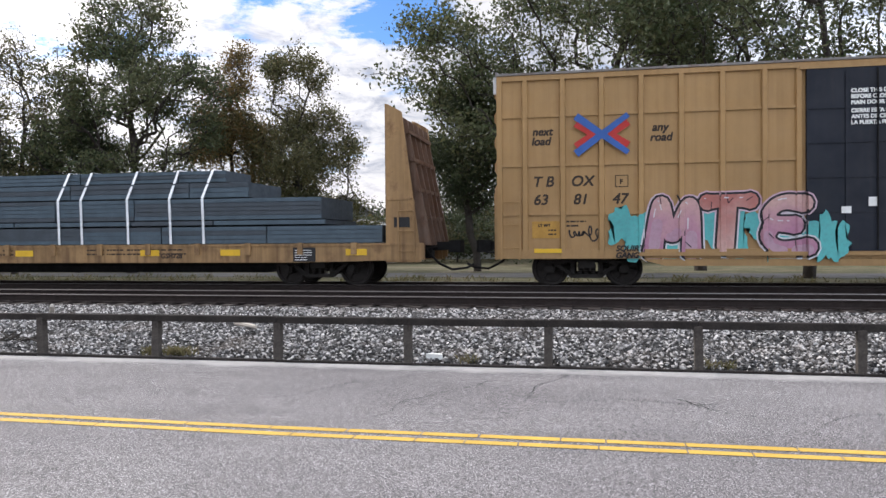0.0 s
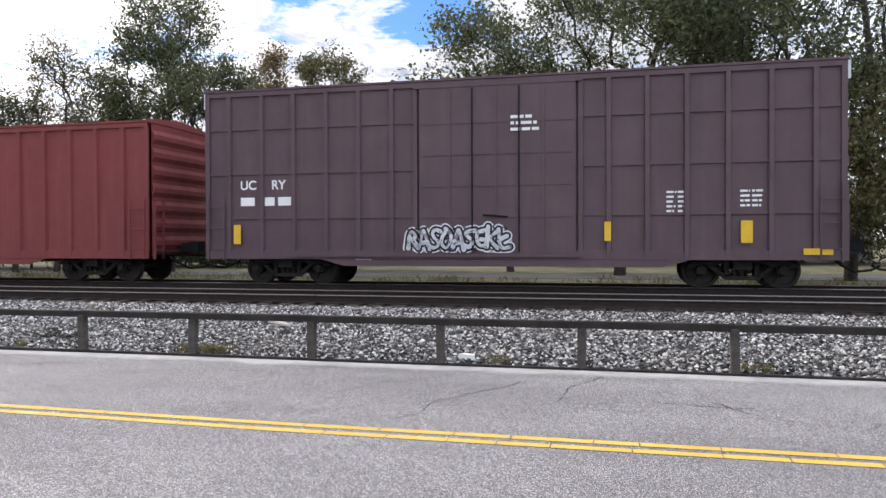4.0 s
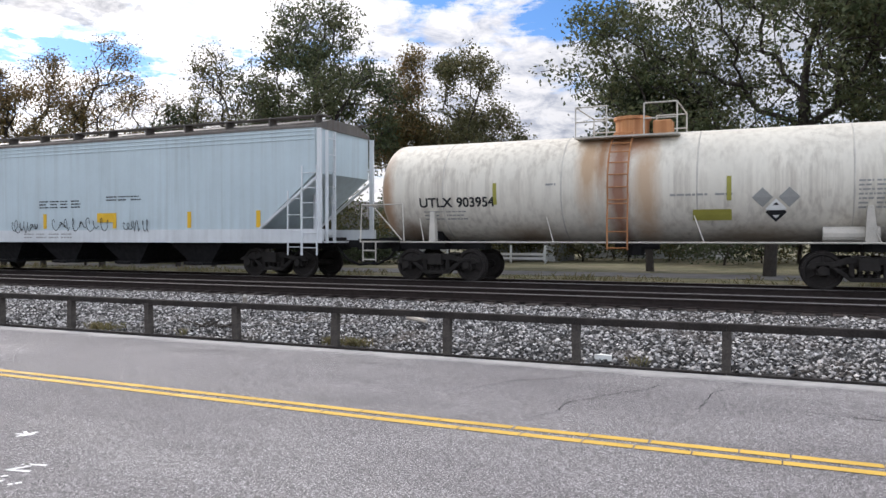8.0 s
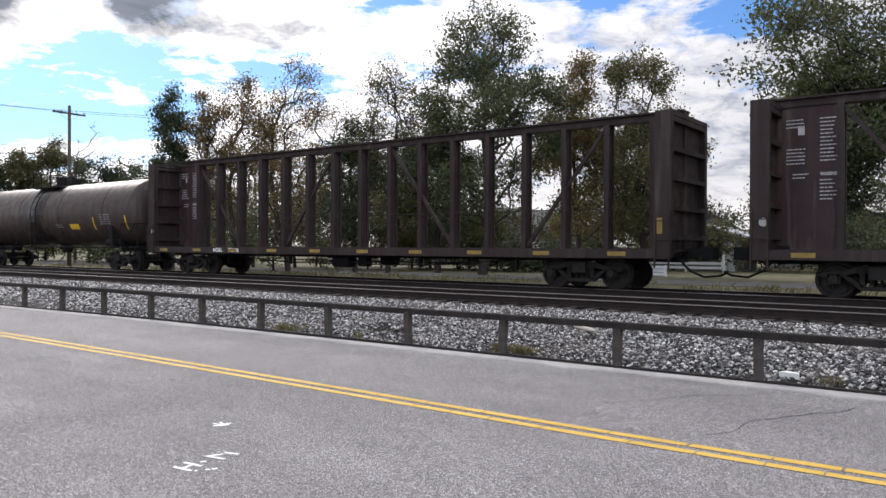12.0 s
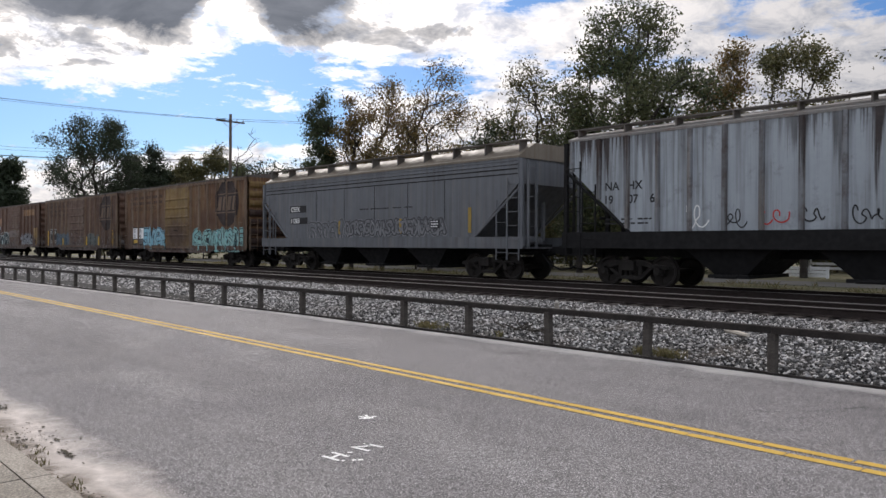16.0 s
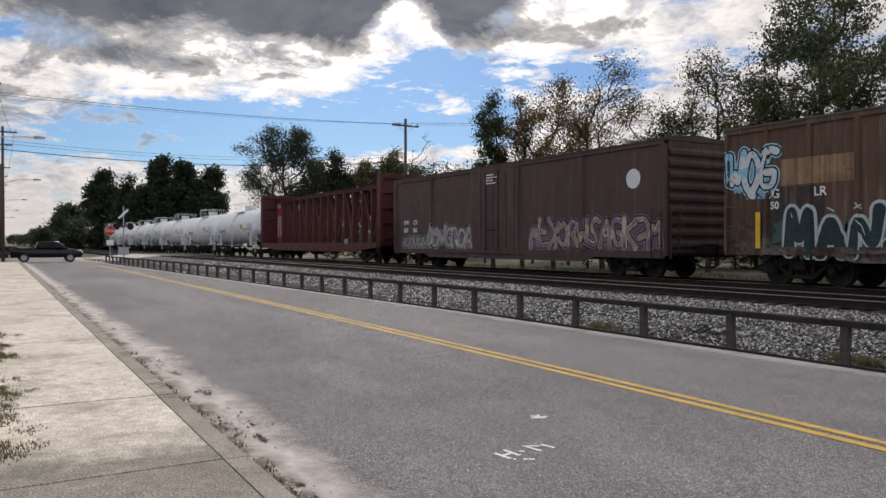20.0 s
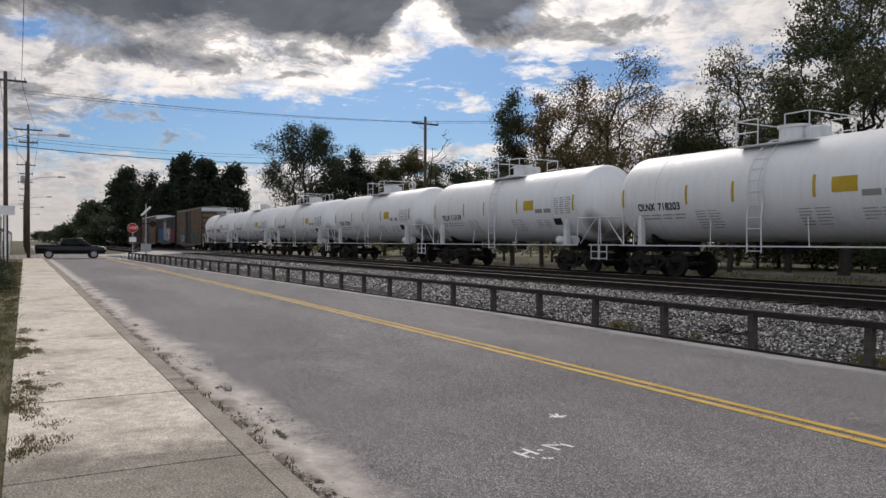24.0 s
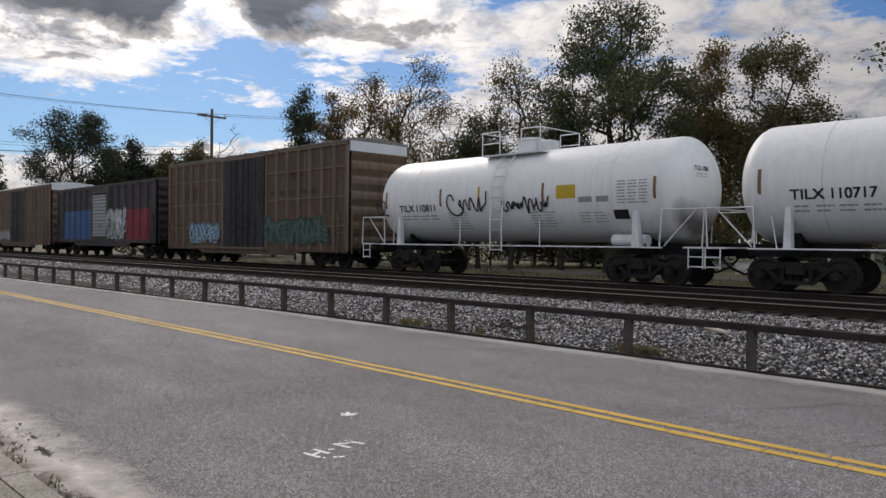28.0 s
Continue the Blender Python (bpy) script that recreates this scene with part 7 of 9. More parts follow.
def diamond(c, R, zc, x, z, r, mat):
    bm = bmesh.new()
    bm.faces.new([bm.verts.new((x + a * r, 0, z + b * r)) for a, b in ((1, 0), (0, 1), (-1, 0), (0, -1))])
    wrap(part("hazard_placard", bm, M[mat], c), R + 0.004, zc)


def train_tanks_and_hoppers():
    cream = paint("cream_tank_paint", (0.67, 0.63, 0.545), 0.10, dirt=0.22, streak=0.32, fade=0.08, rust_color=(0.16, 0.10, 0.06), spots=[(-0.95, 2.9, 0.40, 1.9, (0.42, 0.27, 0.15)), (-0.62, 3.2, 0.20, 1.6, (0.30, 0.15, 0.06)), (0.45, 2.2, 0.42, 2.6, (0.46, 0.31, 0.19)), (-0.2, 2.4, 0.34, 3.6, (0.24, 0.085, 0.038)), (0.0, 3.4, 0.9, 0.5, (0.32, 0.15, 0.07)), (-2.6, 1.0, 1.1, 0.5, (0.27, 0.20, 0.13)), (-6.5, 2.0, 0.32, 2.0, (0.34, 0.20, 0.11)), (-5.9, 1.1, 0.6, 0.6, (0.22, 0.15, 0.10)), (2.9, 1.0, 1.5, 0.45, (0.33, 0.27, 0.20)), (6.5, 1.9, 0.30, 1.8, (0.40, 0.26, 0.16))])
    orange = paint("rust_stained_band", (0.42, 0.20, 0.085), 0.5, dirt=0.1, streak=0.7, rust_color=(0.28, 0.10, 0.035))
    R, zc = 1.36, 2.31
    c = tankcar("cream tank car with a rust-stained band under its manway", -130.05, -144.5, R, zc, cream, plain("dull_cream_steel", (0.46, 0.43, 0.38), 0.6), dome_x=-0.1, dome_mat=orange)
    barrel_marks(c, R, zc, [("UTLX", -5.5, 1.86, 0.25, 0.95), ("903954", -4.42, 1.86, 0.25, 1.05)])
    barrel_bars(c, R, zc, -5.4, 1.72, 1.3, 3, 0.045, 0.05, "grey_stencil", 1, 2)
    barrel_bars(c, R, zc, 4.9, 2.25, 1.35, 7, 0.05, 0.045, "grey_stencil", 4, 4)
    barrel_bars(c, R, zc, 1.0, 2.02, 1.5, 1, 0.06, 0.05, "grey_stencil", 2, 3)
    barrel_bars(c, R, zc, -2.0, 2.35, 0.4, 1, 0.06, 0.05, "grey_stencil", 2)
    for x in (-3.4, 2.25, 6.0):
        barrel_plate(c, R, zc, x, x + 0.1, 1.9, 2.45, "olive_mark", "reflector")
    barrel_plate(c, R, zc, 1.5, 2.35, 1.45, 1.70, "olive_mark")
    for dx, dz, mname in ((3.0, 1.95, "grey_stencil"), (3.55, 1.95, "grey_stencil"), (3.28, 1.62, "black_paint"), (3.28, 1.70, "white_paint")):
        diamond(c, R, zc, dx, dz, 0.22, mname)

    pale = paint("pale_grey_hopper_paint", (0.47, 0.55, 0.58), 0.06, dirt=0.18, streak=0.15, fade=0.07, rust_color=(0.22, 0.17, 0.14))
    white = paint("white_sill_paint", (0.62, 0.64, 0.65), 0.08, dirt=0.25, streak=0.1, fade=0.08)
    c = hopper("pale grey covered hopper with scrawled black tags and yellow reflectors", -145.7, -164.1, 4.20, pale, white, M["frame_black"], bays=4, frame_mat=white, roof_mat=M["roof_dusty"], cut=2.0, cut_z=2.9)
    marks(c, [("AAEX", -7.28, 2.33, 0.26), ("87350", -7.19, 1.92, 0.26)], "black_paint", -1.525)
    bars(c, -7.2, 1.72, 1.7, 2, 0.05, 0.05, M["black_paint"], -1.52, 1, cols=3)
    bars(c, -2.2, 2.25, 2.0, 3, 0.05, 0.05, M["black_paint"], -1.52, 2, cols=4)
    bars(c, 0.9, 2.35, 1.6, 2, 0.05, 0.05, M["black_paint"], -1.52, 3, cols=3)
    bars(c, -5.8, 2.35, 0.25, 1, 0.25, 0.05, M["black_paint"], -1.52, 3)
    plates(c, [(x, x + 0.15, 1.35, 1.85) for x in (-7.9, -4.9, -2.0, 1.2, 4.3, 6.9)], M["yellow_paint"], -1.525)
    plates(c, [(0.5, 1.3, 1.55, 1.85)], M["yellow_paint"], -1.52, "notice_plate")
    for sx, sw, sh, sd in ((-3.5, 1.3, 0.42, 11), (-1.5, 2.6, 0.52, 12), (1.7, 1.1, 0.40, 14)):
        scrawl(c, sx, 1.22, sw, sh, "black_paint", -1.585, sd, 4)
    bars(c, -6.8, 1.18, 1.0, 2, 0.06, 0.06, M["grey_stencil"], -1.575, 4, cols=2)
    bars(c, -2.9, 1.15, 2.4, 2, 0.05, 0.06, M["grey_stencil"], -1.575, 5, cols=4)

    brown = paint("black_brown_beam_paint", (0.022, 0.014, 0.014), 0.2, dirt=0.3, streak=0.2)
    panel = paint("maroon_panel_paint", (0.032, 0.016, 0.018), 0.2, dirt=0.2)
    for xr, xl, bays, marks_ in ((-183.33, -206.09, 15, ("CN", "618533")), (-207.94, -230.31, 15, ("NOKL", "732106"))):
        c = centerbeam("empty dark brown centre-beam flatcar with writing on its end panels", xr, xl, brown, panel, bays=bays)
        h = (xr - xl) / 2
        e = -h + 0.55
        bars(c, e - 0.05, 4.05, 0.55, 3, 0.035, 0.05, M["dull_white"], -0.112, 5)
        bars(c, e + 0.22, 3.70, 0.16, 1, 0.22, 0.05, M["dull_white"], -0.112, 5)
        bars(c, e - 0.04, 3.35, 0.54, 5, 0.035, 0.05, M["dull_white"], -0.112, 6)
        bars(c, e + 0.10, 2.75, 0.40, 2, 0.035, 0.05, M["dull_white"], -0.112, 6)
        write(c, "WARNING", e + 0.70, 2.72, 0.075, "dull_white", -0.113)
        bars(c, e + 0.70, 4.05, 0.42, 12, 0.035, 0.055, M["dull_white"], -0.112, 7)
        bars(c, e + 0.70, 2.60, 0.42, 6, 0.035, 0.055, M["dull_white"], -0.112, 8)
        bars(c, h - 0.78, 3.95, 0.12, 24, 0.05, 0.04, M["dull_white"], -0.112, 9)
        plates(c, [(h - 0.36, h - 0.22, 1.35, 1.75)], M["dull_yellow"], -1.405)
        disc_bm = bmesh.new()
        disc_bm.faces.new([disc_bm.verts.new((-h + 0.3 + math.cos(q * math.tau / 16) * 0.10, -1.405, 1.6 + math.sin(q * math.tau / 16) * 0.10)) for q in range(16)])
        part("painted_emblem", disc_bm, M["dull_white"], c)
        write(c, marks_[0], -h + 4.4, 0.78, 0.15, y=-1.425)
        write(c, marks_[1], -h + 5.3, 0.78, 0.15, y=-1.425)
        plates(c, [(-h + 0.9 + i * 2.2, -h + 1.4 + i * 2.2, 0.79, 0.90) for i in range(int(h * 2 / 2.2))], M["dull_yellow"], -1.422)

    blackish = paint("brown_black_tank_paint", (0.050, 0.037, 0.033), 0.15, dirt=0.15, streak=0.25, fade=0.15, rough=0.42)
    R, zc = 1.50, 2.50
    c = tankcar("dark brown tank car with a black spill band", -231.0, -248.2, R, zc, blackish, M["frame_black"], band=(-1.1, 0.6, paint("tar_band", (0.014, 0.013, 0.013), 0.05, dirt=0.1, rough=0.35), "black tar-stained band"), dome_x=-0.2)
    barrel_marks(c, R, zc, [("63600", -5.8, 2.05, 0.24, 0.9)], "white_paint")
    barrel_bars(c, R, zc, -6.9, 1.85, 1.8, 2, 0.05, 0.05, "white_paint", 2, 3)
    barrel_plate(c, R, zc, 2.9, 3.7, 1.75, 2.0, "yellow_paint")
    barrel_bars(c, R, zc, 5.6, 2.35, 0.9, 5, 0.05, 0.05, "grey_stencil", 3, 3)
    barrel_bars(c, R, zc, 1.6, 1.95, 0.7, 2, 0.05, 0.05, "grey_stencil", 4, 2)
    for x in (-8.0, 5.0, 7.6):
        barrel_plate(c, R, zc, x, x + 0.1, 1.7, 2.3, "yellow_paint", "reflector")

    black = paint("black_hopper_paint", (0.012, 0.013, 0.017), 0.06, dirt=0.2, streak=0.05, fade=0.2, tags=[(4.3, 6.5, 0.95, 2.3, ((0.14, 0.32, 0.44), (0.22, 0.44, 0.56), (0.18, 0.38, 0.50)))])
    c = hopper("black open-top hopper with large yellow letters and outlined tags", -250.5, -265.2, 3.60, black, black, black, ribs=11, open_top=True, cut=1.7, cut_z=2.6, sill0=0.95, sill1=1.15, bays=4)
    for k, x in enumerate((3.3, 4.45, 5.42)):
        part("painted_emblem", boxes((x + 0.02, x + 0.62, -1.594, -1.585, 2.30, 2.88)), M["yellow_paint"], c, "plain yellow block of the large lettering")
    marks(c, [("35", -5.63, 1.86, 0.24), ("06", -4.35, 1.86, 0.24), ("01", -3.1, 1.86, 0.24)], "yellow_paint", -1.515)
    plates(c, [(6.55, 6.9, 2.95, 3.25), (-6.6, -6.3, 2.95, 3.2)], M["yellow_paint"], -1.59, "notice_plate")
    plates(c, [(-3.3, -3.15, 1.2, 1.7), (-1.6, -1.45, 1.2, 1.7), (1.4, 1.55, 1.2, 1.7), (3.6, 3.75, 1.2, 1.7)], M["pale_cap"], -1.59)
    # three outlined block letters
    outlines = (("H", -1.69, 0.24, [(0, 1), (0.38, 1), (0.38, 0.6), (0.62, 0.6), (0.62, 1), (1, 1), (1, 0), (0.62, 0), (0.62, 0.36), (0.38, 0.36), (0.38, 0), (0, 0), (0, 1)]),
                ("T", 0.30, 2.06, [(0, 1.1), (1, 1.1), (1, 0.6), (0.72, 0.62), (0.70, 0.1), (0.9, 0), (0.15, 0), (0.30, 0.15), (0.30, 0.62), (0, 0.6), (0, 1.1)]),
                ("D", 2.22, 4.12, [(0, 1), (1, 1), (1, 0.76), (0.96, 0.76), (0.96, 0), (0, 0), (0, 1)]), ("D", 2.80, 3.75, [(0, 0.76), (0.5, 0.70), (1, 0.45), (0.5, 0.15), (0, 0.08), (0, 0.76)]))
    bm = bmesh.new()
    for _, xa, xb, path in outlines:
        pts = [(xa + u * (xb - xa), 1.05 + v * 1.0) for u, v in path]
        for p0, p1 in zip(pts, pts[1:]):
            bm.faces.new([bm.verts.new((a, -1.594, b)) for a, b in ribbon(p0, p1, 0.014)])
    tagged(part("sprayed_outline", bm, M["white_paint"], c), kind="stuff")
    scrawl(c, -3.3, 1.25, 1.0, 0.26, "dull_white", -1.592, 5, 7)
    scrawl(c, -4.2, 1.15, 1.6, 0.5, "grey_stencil", -1.592, 6, 4)

    grey = paint("streaked_grey_hopper_paint", (0.34, 0.37, 0.40), 0.3, dirt=0.4, drip=(3.75, 0.13, (0.030, 0.020, 0.018)), streak=0.55, fade=0.12, rust_color=(0.035, 0.026, 0.022), tags=[(2.4, 3.4, 1.47, 2.05, (GREY, (0.2, 0.2, 0.22), WHITE))])
    c = hopper("grey ribbed covered hopper with dark rust streaks and a black underside", -266.48, -283.31, 4.12, grey, M["frame_black"], M["frame_black"], ribs=17, roof_mat=M["roof_galv"], frame_mat=M["frame_black"], cut=2.1, cut_z=3.3, sill0=0.95, sill1=1.42, bays=3, rib_mat=paint("rust_edged_post_paint", (0.20, 0.21, 0.225), 0.75, dirt=0.5, streak=0.9, drip=(3.4, 0.10, (0.03, 0.02, 0.018)), rust_color=(0.045, 0.028, 0.022)))
    marks(c, [("NA", -6.9, 2.60, 0.24), ("HX", -6.15, 2.60, 0.24), ("19", -6.9, 2.22, 0.24), ("07", -6.15, 2.22, 0.24), ("65", -5.45, 2.22, 0.24)], "black_paint", -1.515)
    bars(c, -6.9, 1.75, 1.6, 2, 0.06, 0.06, M["black_paint"], -1.515, 1, cols=3)
    for k, (sx, mat_name, sh) in enumerate(((-4.4, "white_paint", 0.6), (-3.4, "black_paint", 0.45), (-2.4, "red_paint", 0.5), (-1.4, "black_paint", 0.55), (-0.3, "black_paint", 0.5), (0.8, "white_paint", 0.45), (4.6, "white_paint", 0.5))):
        scrawl(c, sx, 1.5, 0.62, sh, mat_name, -1.520, 15 + k, 6, 0.017)
    plates(c, [(6.2, 6.7, 1.6, 1.85)], M["white_paint"], -1.59, "notice_plate")

    gm = paint("slate_hopper_paint", (0.135, 0.142, 0.155), 0.10, dirt=0.4, streak=0.3, fade=0.1, rust_color=(0.05, 0.04, 0.038), tags=[(-4.2, -1.7, 0.95, 2.0, ((0.15, 0.155, 0.165), (0.13, 0.135, 0.145), (0.11, 0.115, 0.125), (0.14, 0.145, 0.155), (0.28, 0.28, 0.29))), (-1.5, 4.4, 1.36, 2.0, ((0.12, 0.125, 0.135), (0.20, 0.205, 0.215), (0.10, 0.105, 0.115), (0.16, 0.16, 0.17), (0.26, 0.26, 0.27)))])
    c = hopper("slate grey covered hopper with a tan roof and faint outlined tags", -284.85, -301.02, 3.85, gm, gm, M["frame_black"], roof_mat=paint("tan_dust_roof", (0.17, 0.145, 0.115), 0.15, dirt=0.0, streak=0.2), cut=2.0, cut_z=3.0, sill0=0.92, sill1=1.30, bays=3, peak=0.5)
    plates(c, [(-5.7, -4.4, 2.42, 2.72), (-5.7, -4.3, 1.92, 2.2)], M["black_paint"], -1.515, "number_panel")
    marks(c, [("CEFX", -5.6, 2.46, 0.22), ("11269", -5.6, 1.96, 0.22)], "white_paint", -1.530)
    bars(c, -0.5, 2.4, 3.4, 1, 0.06, 0.06, M["black_paint"], -1.52, 2, cols=5)
    # pressed lines under the eave, upright seams and an amber strip
    plates(c, [(-7.8, 7.8, z, z + 0.035) for z in (3.30, 3.46, 3.60)], M["frame_black"], -1.512, "pressed_line", 0.005)
    plates(c, [(x, x + 0.025, 1.34, 3.28) for x in (-3.6, -1.6, 0.4, 2.4, 4.4)], M["frame_black"], -1.512, "panel_seam", 0.005)
    plates(c, [(-1.95, -1.82, 1.45, 2.0), (1.95, 2.08, 1.45, 2.0), (5.6, 5.75, 1.45, 2.3)], M["dull_yellow"], -1.53)
    plates(c, [(3.7, 4.2, 1.62, 1.92)], M["black_paint"], -1.545, "data_panel")
    bars(c, 3.74, 1.84, 0.42, 3, 0.05, 0.04, None, -1.558, 3)


M["dull_white"] = plain("dusty_white_stencil", (0.42, 0.40, 0.40), 0.7, 0, 0.2, 3, 30, 0)
M["grey_stencil"] = plain("grey_stencil_paint", (0.28, 0.28, 0.27), 0.65, 0, 0.15, 3, 30, 0)
M["olive_mark"] = plain("faded_olive_mark", (0.30, 0.28, 0.06), 0.6, 0, 0.15, 3, 30, 0)
M["dull_yellow"] = plain("dirty_yellow_mark", (0.28, 0.19, 0.05), 0.65, 0, 0.3, 3, 30, 0)


def scrawl(car, x, z, w, h, mat, y, seed, loops, width=0.013):
    """A sprayed scribble: one running line that loops and doubles back."""
    rnd = random.Random(seed)
    bm = bmesh.new()
    px, phase, pts = x, 0.0, []
    tall, wide = rnd.uniform(0.5, 1.0), rnd.uniform(0.15, 0.5)
    while px < x + w:
        phase += 0.42
        if phase > math.tau:
            phase -= math.tau
            tall, wide = rnd.uniform(0.3, 1.05), rnd.uniform(-0.15, 0.55)
            if rnd.random() < 0.18:
                pts.append(None)
                px += h * 0.2
        pts.append((px + wide * h * math.cos(phase) * 0.5, z + h * 0.5 + math.sin(phase * (2 if tall < 0.45 else 1)) * h * 0.5 * tall))
        px += h * rnd.uniform(0.018, 0.045)
    for p, q in zip(pts, pts[1:]):
        if p and q:
            d = math.hypot(q[0] - p[0], q[1] - p[1]) or 1
            nx, nz = -(q[1] - p[1]) / d * width, (q[0] - p[0]) / d * width
            bm.faces.new([bm.verts.new(v) for v in ((p[0] - nx, y, p[1] - nz), (q[0] - nx, y, q[1] - nz), (q[0] + nx, y, q[1] + nz), (p[0] + nx, y, p[1] + nz))])
    tagged(part("sprayed_tag", bm, M[mat], car), kind="stuff")


def train_browns():
    b1 = paint("ochre_brown_paint", (0.165, 0.096, 0.046), 0.8, dirt=0.65, flake=(3.0, -0.10, 0.9, 1.2, 0.5), spots=[(-3.2, 2.1, 1.6, 0.9, (0.075, 0.036, 0.024)), (-5.7, 2.5, 0.9, 0.6, (0.10, 0.05, 0.03)), (3.5, 2.3, 2.2, 0.8, (0.085, 0.042, 0.028)), (-7.3, 1.5, 0.6, 1.2, (0.13, 0.085, 0.065))], drip=(4.5, 0.12, (0.05, 0.026, 0.018)), streak=0.85, fade=0.2, rust_color=(0.09, 0.035, 0.018), tags=[(1.8, 7.4, 0.65, 1.8, ((0.22, 0.45, 0.45), (0.05, 0.12, 0.13), (0.30, 0.52, 0.50))), (-4.95, -1.7, 0.74, 2.0, ((0.20, 0.42, 0.52), (0.30, 0.52, 0.60)))])
    ochre = paint("ochre_door_paint", (0.21, 0.135, 0.045), 0.5, dirt=0.5, streak=0.6, rust_color=(0.09, 0.04, 0.02), spots=[(-0.1, 1.5, 2.4, 1.5, (0.050, 0.026, 0.022))], tags=())
    ochre_end = paint("ochre_end_paint", (0.15, 0.092, 0.030), 0.4, dirt=0.5, streak=0.5, patches=[(-9, 9, 0.0, 2.75, (0.042, 0.024, 0.020))])
    # dusty posts, painted lighter as lit faces against the shaded panels
    dusty = paint("dusty_lit_brown_rib_paint", (0.175, 0.118, 0.078), 0.6, dirt=0.5, streak=0.8, rust_color=(0.075, 0.035, 0.022))
    c = boxcar("rusty ochre boxcar with a round emblem and sprayed blue lettering", -302.59, -317.98, 4.33, b1, roof=M["roof_dark"], door=(-1.62, 1.46, "panel"), door_mat=ochre, posts=6, style="post", end_mat=ochre_end, floor=0.8, sill=0.66, rib_mat=dusty, emblem=(5.7, 3.1, 1.2))
    bars(c, -7.0, 3.72, 4.8, 2, 0.17, 0.16, M["ghost_letters"], -1.508, 12, cols=15)
    marks(c, [(w, -7.02 + 0.70 * k, 3.04, 0.24) for k, w in enumerate(("RA", "ILR", "OA", "D C", "OM", "PA", "NY"))], "ghost_letters", -1.508)
    plates(c, [(-6.7, -4.9, 0.85, 2.05)], M["black_paint"], -1.508, "number_panel")
    plates(c, [(-6.62, -5.86, 1.34, 1.97), (-5.70, -4.96, 1.34, 1.97)], M["white_line"], -1.512, "stencil_field", 0.012)
    marks(c, [("SG", -6.5, 1.71, 0.22), ("LR", -5.6, 1.71, 0.22), ("72", -6.5, 1.38, 0.22), ("46", -5.6, 1.38, 0.22)], "black_paint", -1.530)
    plates(c, [(-6.45, -5.9, 1.06, 1.27)], M["yellow_line"], -1.512, "notice_plate", 0.012)
    bars(c, -5.6, 1.22, 0.55, 3, 0.05, 0.05, M["grey_stencil"], -1.524, 5, cols=2)

    b2 = paint("rust_brown_paint", (0.112, 0.064, 0.044), 0.7, dirt=0.6, flake=(3.4, -0.06, 0.9, 1.2, 0.55), streak=0.95, fade=0.2, rust_color=(0.055, 0.025, 0.015), tags=[(-4.9, -1.9, 0.8, 1.75, ((0.12, 0.17, 0.21), (0.10, 0.13, 0.16))), (1.9, 4.2, 0.8, 1.7, ((0.16, 0.18, 0.17), (0.10, 0.11, 0.11)))])
    c = boxcar("rust-brown boxcar with a dark round emblem and yellow strips", -319.55, -334.87, 4.33, b2, roof=M["roof_dark"], door=(-1.55, 1.5, "panel"), posts=6, style="post", floor=0.8, sill=0.66, rib_mat=dusty, emblem=(5.7, 3.1, 1.2))
    plates(c, [(-6.55, -6.49, 1.0, 2.12), (-4.95, -4.89, 1.0, 2.12), (-6.55, -4.89, 2.06, 2.12)], M["grey_stencil"], -1.508, "stencil_border")
    plates(c, [(-6.45, -4.99, 1.3, 2.04)], M["black_paint"], -1.506, "number_panel", 0.004)
    bars(c, -6.4, 1.18, 1.4, 2, 0.10, 0.06, M["grey_stencil"], -1.512, 3, cols=3)
    bars(c, -7.0, 3.72, 4.8, 3, 0.18, 0.14, M["ghost_letters"], -1.508, 13, cols=22)
    plates(c, [(-6.85, -6.7, 0.85, 2.0), (2.0, 2.15, 0.9, 1.5), (4.4, 4.55, 0.9, 1.5), (7.0, 7.15, 0.9, 1.9), (-3.2, -3.05, 0.9, 1.4)], M["yellow_paint"], -1.60)
    marks(c, [("72", -6.4, 1.75, 0.22), ("55", -5.5, 1.75, 0.22)], y=-1.514)

    b3 = paint("brown_patchwork_paint", (0.105, 0.058, 0.042), 0.6, dirt=0.6, flake=(3.2, -0.08, 0.9, 1.2, 0.5), streak=0.9, fade=0.2, patches=[(3.17, 6.25, 3.35, 3.85, (0.36, 0.22, 0.12)), (-5.9, -3.8, 2.6, 3.3, (0.32, 0.20, 0.12)), (5.9, 7.1, 1.1, 2.3, (0.36, 0.24, 0.10)), (-6.7, -4.6, 0.9, 2.55, (0.03, 0.03, 0.035)), (-1.0, 2.2, 1.55, 2.15, (0.20, 0.17, 0.16))], tags=[(-6.0, -1.2, 0.62, 2.05, ((0.05, 0.10, 0.11), (0.020, 0.045, 0.052), (0.015, 0.030, 0.036), (0.020, 0.045, 0.052), (0.55, 0.60, 0.58)), ("MANSK", -5.75, -1.3)), (2.5, 5.6, 0.85, 1.8, (GREY, (0.22, 0.24, 0.26), (0.34, 0.35, 0.36))), (-7.6, -6.0, 2.3, 3.7, (SKY_BLUE, WHITE))])
    c = boxcar("brown boxcar with tan repaint patches and dark sprayed letters", -336.68, -352.01, 4.30, b3, roof=M["roof_dark"], door=(-1.02, 2.22, "slats"), posts=5, style="post", floor=0.8, sill=0.66)
    marks(c, [("SG", -6.30, 2.28, 0.24), ("LR", -4.9, 2.28, 0.24), ("50", -6.20, 1.98, 0.20)])
    # black plate on the wall in place of the open door's dark gap
    plates(c, [(-1.50, -1.06, 1.0, 4.05)], M["frame_black"], -1.512, "door_opening")
